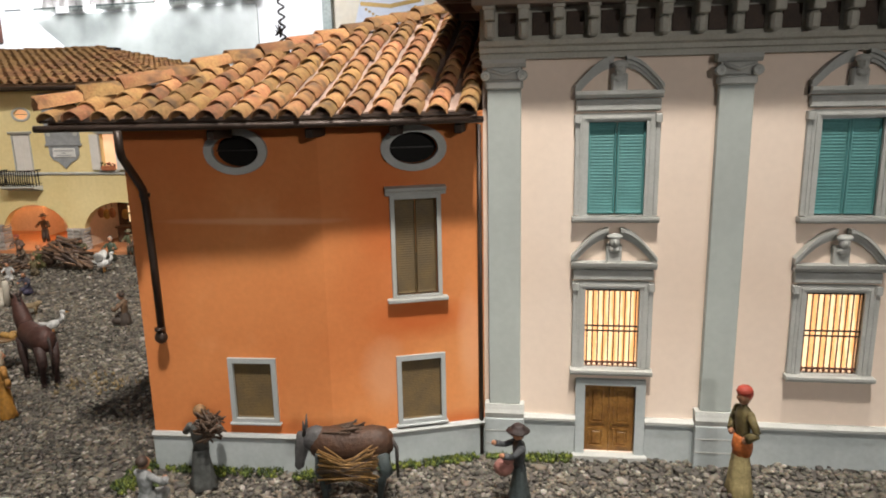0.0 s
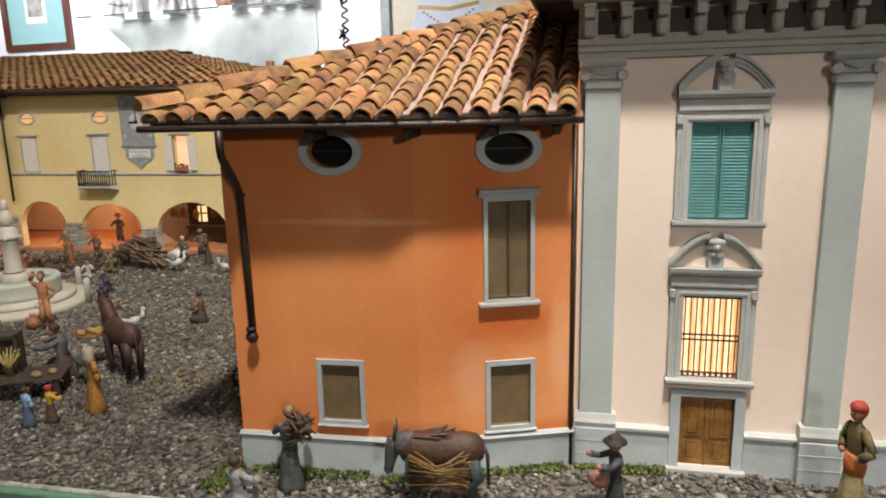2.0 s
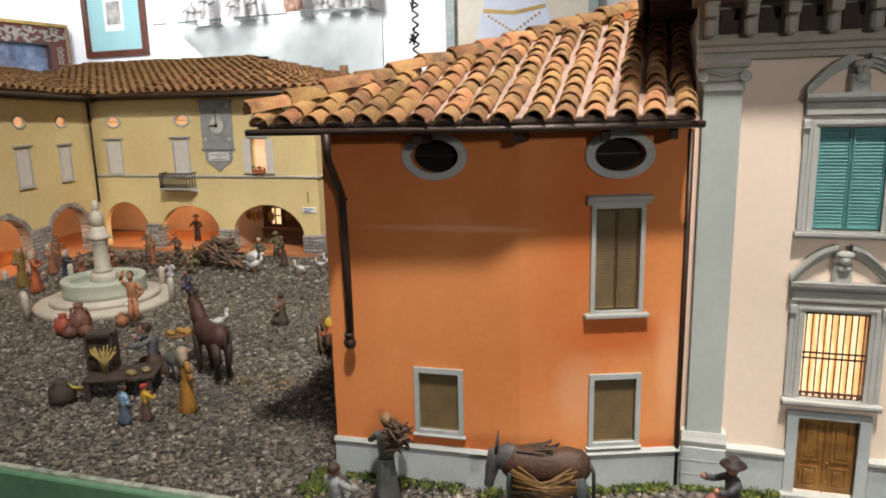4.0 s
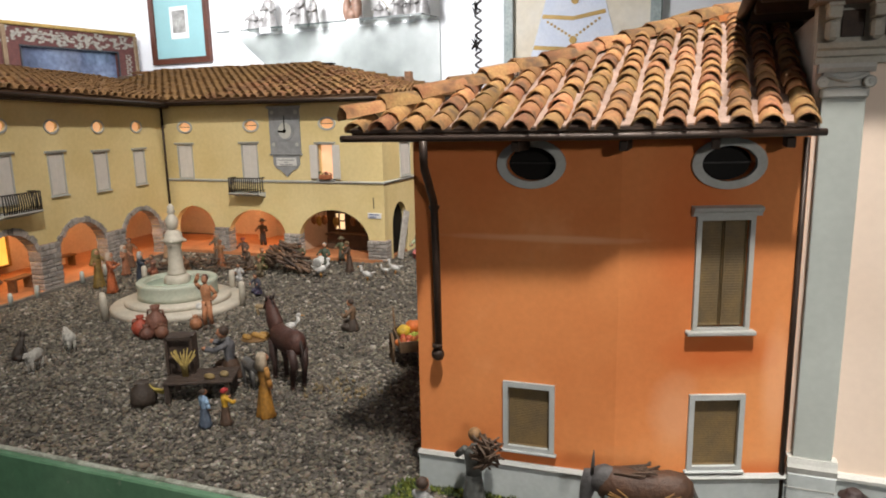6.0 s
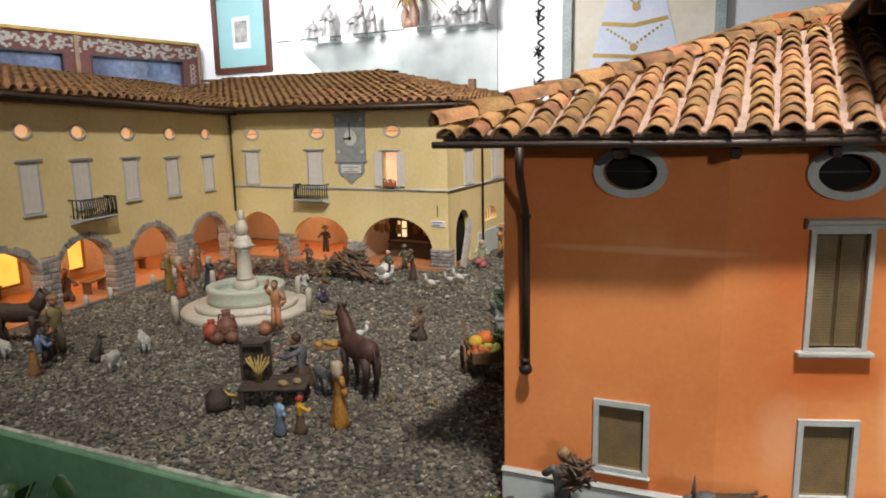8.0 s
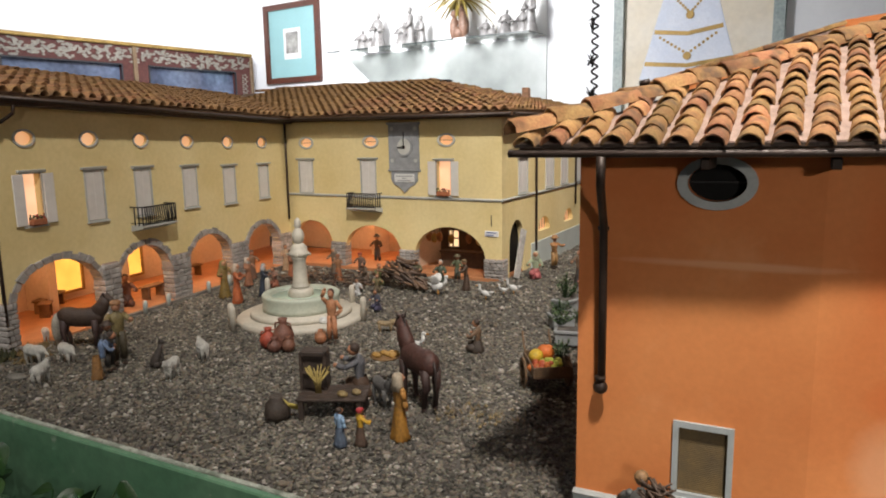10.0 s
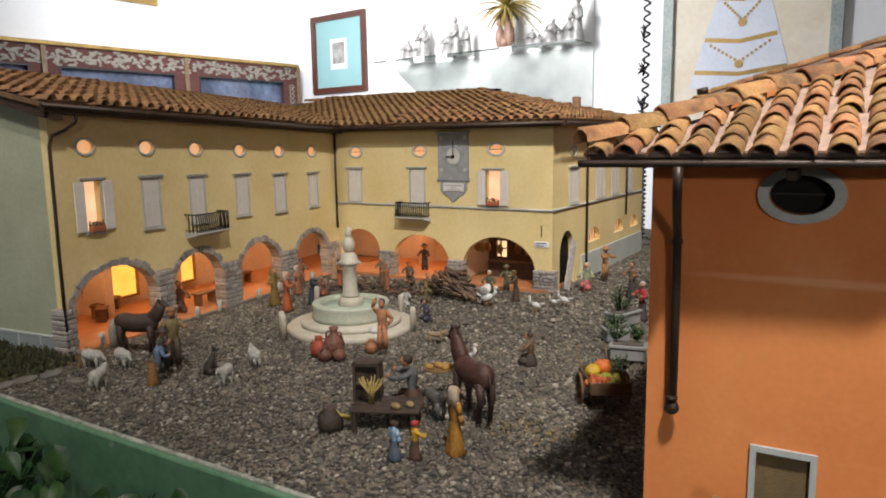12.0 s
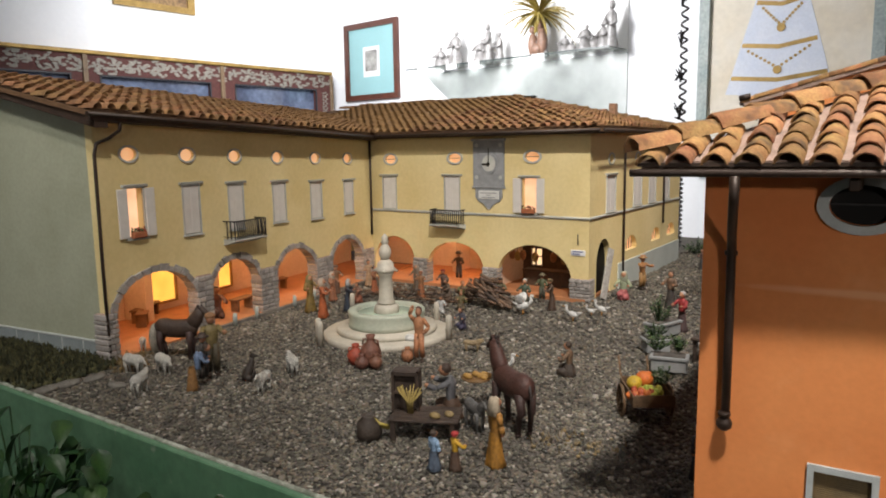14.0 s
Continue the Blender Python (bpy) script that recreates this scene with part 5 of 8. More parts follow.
part("verge_beam", Shape(SM).add([(0.0, -0.03, 0.600), (0.49, -0.03, 0.482), (0.49, -0.03, 0.500), (0.0, -0.03, 0.618), (0.0, 0.0, 0.600), (0.49, 0.0, 0.482), (0.49, 0.0, 0.500), (0.0, 0.0, 0.618)], [(0, 1, 2, 3), (4, 7, 6, 5), (0, 4, 5, 1), (1, 5, 6, 2), (3, 2, 6, 7)]), EAVEWOOD, court)


def drain(M, pts, r=0.0036):
    part("down_pipe", Shape(M).tube(pts, r, 8), PIPE, court, "dark brown down pipe")


drain(LM, [(0.030, -0.05, 0.500), (0.030, -0.045, 0.478), (0.022, -0.02, 0.462), (0.002, -0.008, 0.452), (-0.004, -0.007, 0.43), (-0.006, -0.007, 0.2), (-0.006, -0.007, 0.0)])
drain(FM, [(0.008, -0.014, 0.474), (0.008, -0.014, 0.15)])
drain(RM, [(0.33, -0.05, 0.465), (0.32, -0.03, 0.44), (0.262, -0.008, 0.428), (0.255, -0.007, 0.41), (0.255, -0.007, 0.0)])
drain(RM, [(0.66, -0.007, 0.46), (0.66, -0.007, 0.16)])
ch = part("chimney", Shape(FM).box(0.367, 0.393, 0.41, 0.435, 0.56, 0.596, 0.002), MORTAR, court, "small chimney with dark cap")
part("chimney_cap", Shape(FM).box(0.362, 0.398, 0.405, 0.440, 0.606, 0.610, 0.001).box(0.367, 0.372, 0.41, 0.435, 0.596, 0.606).box(0.388, 0.393, 0.41, 0.435, 0.596, 0.606), IRON, ch)

for x, h in ((0.60, 0.558), (0.635, 0.575)):
    part("chimney", Shape(FM).box(x, x + 0.022, 0.50, 0.53, 0.50, h, 0.002), mat("pale_brick_chimney", (0.42, 0.24, 0.15), 0.9, 0.25, 60, 0.4), court, "small reddish brick chimney")

# small warm lamps under the arcade vaults
def bulb(M, p, watts):
    data = bpy.data.lights.new("arcade_bulb", "POINT")
    data.energy, data.color, data.shadow_soft_size = watts, (1.0, 0.60, 0.30), 0.012
    ob = new("arcade_bulb", data)
    ob.matrix_world = Matrix.Translation((court.matrix_basis @ M) @ Vector(p))


for p in ((0.13, 0.13, 0.185), (0.40, 0.13, 0.185), (0.65, 0.13, 0.185), (0.90, 0.13, 0.185)):
    bulb(LM, p, 0.56)
for p in ((0.10, 0.14, 0.185), (0.33, 0.14, 0.185)):
    bulb(FM, p, 0.66)
bulb(FM, (0.62, 0.12, 0.18), 0.16)

# ---------------------------------------------------------------- things on the room's walls
# white glaze toned grey: the statuettes' shading is put into the colour
PORCELAIN = mat("shade_toned_porcelain", (0.40, 0.385, 0.375), 0.35, 0.25, 16, 0.05, tint=(0.20, 0.19, 0.185))
MAHOGANY = mat("dark_picture_frame_wood", (0.11, 0.035, 0.02), 0.4, 0.2, 12, 0.1)
GOLD = mat("worn_gold", (0.42, 0.27, 0.08), 0.45, 0.2, 12, 0.1, metal=0.4)
pic = thing("framed_picture", "small print with turquoise mount in dark wooden frame", "picture", BACK)
part("picture_frame", Shape().band(rect(-3.31, -2.60, 1.04, 1.75), rect(-3.375, -2.545, 0.98, 1.81), -0.045, -0.002), MAHOGANY, pic)
part("mount", Shape().box(-3.31, -2.60, -0.022, -0.004, 1.04, 1.75), mat("turquoise_mount", (0.27, 0.48, 0.50), 0.8, 0.03, 5, 0.02), pic, "turquoise card mount")
pr = part("print", Shape().box(-3.085, -2.83, -0.026, -0.0225, 1.23, 1.55), mat("white_paper", (0.75, 0.75, 0.73), 0.8, 0.03, 5, 0), pic)
part("printed_image", Shape().box(-3.05, -2.865, -0.029, -0.0265, 1.29, 1.51), mat("grey_engraving", (0.50, 0.49, 0.46), 0.8, 0.35, 9, 0), pr)
small = thing("oil_painting", "dark oil painting in gilt frame high on the wall", "painting", LEFT)
part("picture_frame", Shape().band(rect(-2.42, -1.78, 1.80, 2.20), rect(-2.49, -1.71, 1.745, 2.26), -0.04, -0.002), GOLD, small)
part("canvas", Shape().box(-2.42, -1.78, -0.02, -0.004, 1.80, 2.20), mat("dark_varnished_canvas", (0.12, 0.06, 0.03), 0.4, 0.5, 5, 0, tint=(0.35, 0.22, 0.10)), small)

niche = single("display_niche", Shape(BACK).box(-2.345, 0.058, -0.012, -0.001, 1.215, CEIL_Z - 0.01), mat("niche_white", (0.80, 0.80, 0.79), 0.8, 0.03, 4, 0), "pale display panel behind the glass shelf", "panel", kind="structure")
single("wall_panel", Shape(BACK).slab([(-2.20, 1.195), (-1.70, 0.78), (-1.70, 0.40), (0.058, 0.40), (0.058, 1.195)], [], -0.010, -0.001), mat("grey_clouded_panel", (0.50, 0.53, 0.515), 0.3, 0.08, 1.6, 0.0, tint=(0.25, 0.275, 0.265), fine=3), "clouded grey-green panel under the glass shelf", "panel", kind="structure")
shelf = thing("glass_shelf", "long glass shelf carrying white porcelain statuettes", "shelf", BACK)
plate = part("shelf_plate", Shape().box(-2.16, 0.055, -0.318, -0.013, 1.206, 1.214), glass("clear_glass", (0.93, 0.97, 0.95)), shelf)
plate.visible_shadow = False
part("shelf_edge", Shape().box(-2.16, 0.055, -0.324, -0.319, 1.203, 1.2155), mat("green_glass_edge", (0.03, 0.045, 0.042), 0.3, 0.05, 8, 0), shelf, "dark green glass edge")
for u in (-1.98, -1.62, -1.35, -0.66):
    single("price_label", Shape(BACK).box(u, u + 0.12, -0.332, -0.3225, 1.165, 1.215), mat("white_card", (0.8, 0.8, 0.8), 0.8, 0.02, 9, 0), "blank white card label on the shelf edge", "label", group="labels on the glass shelf")


def statuette(u, h, w, bend=0.0, low=False):
    h *= 0.88
    s = Shape()
    prof = [(w * 0.9, 0), (w, 0.02), (w * 0.8, h * 0.25), (w * 0.62, h * 0.5), (w * 0.66, h * 0.66), (w * 0.5, h * 0.78), (w * 0.2, h * 0.83)]
    s.lathe(prof, (0, 0, 0), 14, 1, 0.8, 0.10)
    s.ball((bend, -0.01, h * 0.91), (h * 0.075, h * 0.08, h * 0.095))
    s.tube([(-w * 0.5, 0, h * 0.72), (-w * 0.95, -w * 0.6, h * 0.5), (-w * 0.1, -w * 0.95, h * 0.55)], h * 0.045, 7)
    s.tube([(w * 0.5, 0, h * 0.72), (w * 0.9, -w * 0.5, h * 0.52), (w * 0.2, -w * 0.9, h * 0.48)], h * 0.045, 7)
    if low:
        s.ball((w * 1.1, -0.02, h * 0.25), (w * 0.7, w * 0.5, h * 0.25)).ball((w * 1.3, -0.03, h * 0.55), h * 0.09)
    single("statuette", s, PORCELAIN, "glazed white porcelain statuette standing on a glass shelf", "statuette", BACK @ pose(u * 0.975 + 0.045, -0.16, 1.2155, 0, 0, random.uniform(-40, 40)), group="statuettes on the glass shelf")


for u, h, w, low in ((-1.93, 0.22, 0.07, True), (-1.73, 0.38, 0.07, False), (-1.42, 0.25, 0.08, True), (-1.33, 0.39, 0.06, False), (-1.20, 0.29, 0.05, False), (-0.72, 0.25, 0.06, False), (-0.50, 0.17, 0.06, True), (-0.30, 0.24, 0.07, True), (-0.13, 0.24, 0.06, False), (-0.06, 0.42, 0.06, False)):
    statuette(u, h, w, 0.01, low)
palm = thing("palm_ornament", "gilded palm tree ornament with a figure group at its foot", "ornament", BACK @ pose(-0.70, -0.16, 1.2155))
part("trunk", Shape().tube([(0, 0, 0), (0.015, 0, 0.2), (-0.005, 0, 0.35)], 0.030, 8, True, 0.020).ball((0.05, -0.03, 0.12), (0.05, 0.04, 0.12)).ball((0.05, -0.03, 0.26), (0.03, 0.03, 0.035)).ball((-0.045, -0.03, 0.10), (0.045, 0.04, 0.10)).ball((-0.045, -0.035, 0.22), (0.028, 0.028, 0.032)).ball((0.0, -0.05, 0.06), (0.06, 0.03, 0.05)), mat("dull_bronze", (0.30, 0.17, 0.115), 0.5, 0.2, 30, 0.2), palm)
s = Shape()
rng = random.Random(4)
for i in range(52):
    a = i * 2.399
    r, e, wd = rng.uniform(0.16, 0.34), rng.uniform(-0.5, 1.3), rng.uniform(0.012, 0.022)
    sd, vs = Vector((-math.sin(a), math.cos(a), 0)), []
    for t, wk in ((0.0, 0.35), (0.3, 1.0), (0.6, 0.9), (0.85, 0.5), (1.0, 0.05)):
        d = r * t
        p = Vector((d * math.cos(a), d * math.sin(a), 0.36 + d * e - 0.55 * d * t))
        vs += [p - sd * wd * wk, p + Vector((0, 0, 0.010)), p + sd * wd * wk]
    s.add(vs, [(3 * q + m, 3 * q + m + 1, 3 * q + m + 4, 3 * q + m + 3) for q in range(4) for m in (0, 1)])
part("fronds", s, mat("gilded_frond", (0.34, 0.25, 0.05), 0.5, 0.25, 20, 0.1), palm)

art = thing("large_painting", "tall pale painting of a blue robe with gold chains", "painting", BACK)
part("painting_border", Shape().band(rect(0.73, 1.80, 0.28, 2.3), rect(0.655, 1.875, 0.20, 2.4), -0.05, -0.002), mat("grey_green_border", (0.30, 0.36, 0.35), 0.7, 0.2, 6, 0.05, tint=(0.42, 0.46, 0.44)), art)
part("painting_ground", Shape().box(0.73, 1.80, -0.02, -0.004, 0.28, 2.3), mat("cream_canvas", (0.68, 0.60, 0.47), 0.8, 0.06, 3, 0, tint=(0.74, 0.69, 0.60)), art)
robe = part("painted_robe", Shape().slab([(0.86, 0.80), (1.60, 0.74), (1.40, 1.45), (1.34, 1.95), (1.08, 1.95), (1.05, 1.45)], [], -0.023, -0.0205), mat("pale_blue_painted_cloth", (0.58, 0.63, 0.74), 0.8, 0.06, 7, 0, tint=(0.66, 0.69, 0.77)), art)
for z, a, b in ((0.90, 0.895, 1.545), (1.13, 0.965, 1.47), (1.42, 1.055, 1.405)):
    part("gold_band", Shape().slab([(a, z), ((a + b) / 2, z - 0.03), (b, z + 0.005), (b - 0.005, z + 0.035), ((a + b) / 2, z + 0.0), (a + 0.008, z + 0.03)], [], -0.026, -0.0235), GOLD, robe)
    s = Shape()
    if z > 1.0:
        for k in range(15):
            t = k / 14
            x = a + 0.05 + (b - a - 0.1) * t
            s.slab(oval(x, z - 0.03 - 0.13 * (1 - abs(2 * t - 1)), 0.011, 0.011, 8), [], -0.026, -0.0235)
        s.slab(oval((a + b) / 2, z - 0.175, 0.03, 0.03, 10), [], -0.0275, -0.0235)
        part("gold_chain", s, GOLD, robe)

BROCADE = mat("red_brocade", (0.10, 0.030, 0.024), 0.8, 0.2, 40, 0.2)
SILVERLEAF = mat("silver_brocade_thread", (0.27, 0.25, 0.21), 0.6, 0.2, 40, 0.2)
case = thing("brocade_showcase", "long wall showcase framed in red and silver brocade", "showcase", LEFT)
part("case_body", Shape().slab(rect(-4.6, -0.155, 0.2, 1.27), [rect(-1.40, -0.36, 0.45, 1.11), rect(-2.72, -1.66, 0.45, 1.11), rect(-4.0, -2.95, 0.45, 1.11)], -0.16, -0.02), BROCADE, case)
part("case_back", Shape().box(-4.6, -0.155, -0.018, -0.004, 0.2, 1.27), mat("dim_blue_case_back", (0.10, 0.12, 0.20), 0.5, 0.4, 3, 0, tint=(0.22, 0.26, 0.36)), case)
for a, b in ((-1.40, -0.36), (-2.72, -1.66), (-4.0, -2.95)):
    part("glass_pane", Shape().box(a, b, -0.10, -0.095, 0.45, 1.11), mat("dark_case_glass", (0.05, 0.06, 0.10), 0.06, 0.3, 2.5, 0, tint=(0.16, 0.20, 0.30)), case)
    part("pane_frame", Shape().band(rect(a + 0.015, b - 0.015, 0.465, 1.095), rect(a, b, 0.45, 1.11), -0.165, -0.15), mat("black_case_trim", (0.02, 0.02, 0.025), 0.4, 0.1, 20, 0), case)
part("top_rail", Shape().box(-4.6, -0.15, -0.19, -0.003, 1.272, 1.305, 0.006), GOLD, case)
for u in (-0.148, -1.53, -2.83):
    part("case_post", Shape().box(u - 0.03, u + 0.012, -0.18, -0.162, 0.2, 1.271, 0.004), mat("brown_gilt_post", (0.20, 0.13, 0.07), 0.5, 0.2, 20, 0.1), case)
rng = random.Random(11)
s = Shape()
for i in range(58):
    u = -0.20 - i * 0.078 + rng.uniform(-0.02, 0.02)
    for dz in ((rng.uniform(1.145, 1.175), rng.uniform(1.21, 1.24)) if i % 3 else (1.195,)):
        turn = rng.uniform(0, 6.28)
        for k in range(rng.randrange(4, 7)):
            a = turn + k * 0.85
            r = rng.uniform(0.022, 0.045)
            s.slab([(p[0], p[1]) for p in oval(u + r * math.cos(a), dz + r * 0.8 * math.sin(a), rng.uniform(0.014, 0.030), rng.uniform(0.008, 0.016), 7)], [], -0.1655 - rng.uniform(0, 0.002), -0.1605)
for i in range(16):
    for k in range(5):
        a = k * 1.25
        s.slab(oval(-0.25 + 0.028 * math.cos(a), 1.06 - i * 0.05 + 0.02 * math.sin(a), 0.014, 0.009, 6), [], -0.1655, -0.1605)
part("brocade_leaves", s, SILVERLEAF, case, "raised silver leaf pattern")
tagged(case.children[-1], kind="stuff")

# hanging spiral with wire twigs
coil = thing("spiral_hanger", "black twisted wire spiral hanging from the ceiling", "hanging ornament", pose(-1.094, 3.063, 0))
pts = []
for i in range(640):
    z = 2.70 * i / 639
    pitch = 1.0 if z > 0.42 else 2.2
    a = z * 2 * math.pi / 0.042 * pitch
    pts.append((0.013 * math.cos(a), 0.013 * math.sin(a), z - 0.02))
part("spiral_wire", Shape().tube(pts, 0.0046, 5), IRON, coil)
rng = random.Random(3)
for k in range(11):
    z = 0.10 + k * 0.155
    s = Shape()
    for j in range(9):
        a = rng.uniform(0, 6.28)
        s.tube([(-0.012, 0, z + rng.uniform(-0.03, 0.03)), (-0.012 + 0.022 * math.cos(a), 0.02 * math.sin(a), z + rng.uniform(-0.02, 0.05))], 0.0052, 5, True, 0.0015)
    part("wire_twig", s, IRON, coil)

# ---------------------------------------------------------------- small tools for figures and animals
def C(r, g, b):
    """A painted-figure colour, shared by name."""
    return mat("figure_paint_%02d_%02d_%02d" % (r * 100, g * 100, b * 100), (r, g, b), 0.62, 0.22, 60, 0.4, fine=4, depth=0.003)


SKIN = C(0.42, 0.20, 0.11)
HAIR = C(0.05, 0.03, 0.02)


def figure(label, x, y, h, robe, top, rz=0, hat=None, hair=None, stance="stand", arm="front", sash=None, z=0.0, lean=0.0, name="figurine", girth=1.12):
    """A painted clay figure as one mesh: skirt or legs, body, arms, head, hat. It looks along -y before the turn."""
    s = Shape(Matrix.Diagonal((girth, girth, 1, 1)))
    k = h
    if stance == "stand":
        s.slot = 0
        s.robe([(k * 0.13, 0), (k * 0.145, k * 0.015), (k * 0.128, k * 0.10), (k * 0.112, k * 0.22), (k * 0.095, k * 0.36), (k * 0.080, k * 0.50)], k, turn=x * 50)
        for sx in (-1, 1):
            s.slot = 3
            s.ball((sx * k * 0.05, -k * 0.10, k * 0.018), (k * 0.032, k * 0.06, k * 0.025), 8, 5)
        zb, yb = k * 0.48, 0.0
    elif stance == "trousers":
        s.slot = 0
        for sx in (-1, 1):
            s.tube([(sx * k * 0.06, k * 0.01 * sx, 0.01), (sx * k * 0.055, -k * 0.02, k * 0.25), (sx * k * 0.04, 0, k * 0.50)], k * 0.045, 8, True, k * 0.06)
            s.slot = 3
            s.ball((sx * k * 0.06, -k * 0.05, k * 0.02), (k * 0.035, k * 0.07, k * 0.028), 8, 5)
            s.slot = 0
        zb, yb = k * 0.46, 0.0
    else:
        s.slot = 0
        s.robe([(k * 0.155, 0), (k * 0.165, k * 0.03), (k * 0.15, k * 0.14), (k * 0.12, k * 0.26), (k * 0.09, k * 0.34)], k, deep=0.10, sy=1.0, turn=x * 50)
        s.ball((k * 0.08, -k * 0.13, k * 0.12), (k * 0.085, k * 0.17, k * 0.11), 10, 6)
        s.ball((-k * 0.08, -k * 0.14, k * 0.20), (k * 0.085, k * 0.14, k * 0.10), 10, 6)
        zb, yb = k * 0.26, k * 0.03
        k = h * 1.22
    dy = -lean * k
    s.slot = 1
    t = pose(0, 0, 0, math.degrees(lean) * 1.2, 0, 0)
    s.lathe([(k * 0.083, zb - k * 0.03), (k * 0.078, zb + k * 0.04), (k * 0.092, zb + k * 0.16), (k * 0.102, zb + k * 0.24), (k * 0.09, zb + k * 0.295), (k * 0.045, zb + k * 0.33), (k * 0.032, zb + k * 0.36)], (0, yb + dy * 0.4, 0), 16, 1.0, 0.68, 0.05)
    sh = zb + k * 0.28
    poses = {"front": ((0.09, -0.10, -0.13), (0.03, -0.16, -0.10)), "hips": ((0.095, 0.02, -0.13), (0.01, -0.05, -0.21)), "down": ((0.03, -0.01, -0.14), (0.03, -0.03, -0.27)), "up": ((0.07, -0.04, 0.10), (0.0, -0.06, 0.24)), "out": ((0.05, -0.12, -0.06), (0.05, -0.24, -0.02))}
    for sx in (-1, 1):
        a, b = poses[arm] if not (arm == "up" and sx > 0) else poses["hips"]
        p0 = Vector((sx * k * 0.10, yb + dy * 0.6, sh))
        p1 = p0 + Vector((sx * a[0] * k, a[1] * k, a[2] * k))
        p2 = p0 + Vector((sx * b[0] * k, b[1] * k, b[2] * k))
        s.slot = 1
        s.ball(p0, k * 0.043, 8, 6)
        s.tube([p0, p0.lerp(p1, 0.5), p1], k * 0.042, 8, True, k * 0.036)
        s.tube([p1, p1.lerp(p2, 0.5), p1.lerp(p2, 0.85)], k * 0.036, 8, True, k * 0.042)
        s.slot = 2
        s.ball(p2, k * 0.032, 8, 5)
    if sash:
        s.slot = 5
        s.lathe([(k * 0.10, -k * 0.10), (k * 0.115, -k * 0.02), (k * 0.10, k * 0.06), (k * 0.085, k * 0.08)], (0, yb, zb), 14, 1.0, 0.8, 0.05)
    hc = Vector((0, yb + dy - k * 0.012, zb + k * 0.43))
    s.slot = 2
    s.ball(hc, (k * 0.062, k * 0.07, k * 0.082), 12, 8)
    s.ball(hc + Vector((0, -k * 0.07, -k * 0.008)), (k * 0.012, k * 0.016, k * 0.016), 6, 4)
    s.slot = 4
    s.ball(hc + Vector((0, k * 0.018, k * 0.022)), (k * 0.068, k * 0.07, k * 0.074), 12, 7)
    if hat == "brim":
        s.lathe([(k * 0.125, 0), (k * 0.13, k * 0.01), (k * 0.075, k * 0.022), (k * 0.068, k * 0.07), (k * 0.045, k * 0.088)], hc + Vector((0, 0, k * 0.035)), 14, 1, 1, 0.03)
    elif hat == "veil":
        s.lathe([(k * 0.105, -k * 0.16), (k * 0.095, -k * 0.05), (k * 0.080, k * 0.04), (k * 0.05, k * 0.085)], hc + Vector((0, k * 0.03, 0)), 14, 1, 0.8, 0.06)
    elif hat == "cap":
        s.ball(hc + Vector((0, 0, k * 0.045)), (k * 0.078, k * 0.08, k * 0.05), 12, 6)
    mats = [robe, top, SKIN, HAIR, hair or HAIR, sash or robe]
    return single(name, s, mats, label, "figurine", pose(x, y, z, 0, 0, rz), group="painted figures of the village")


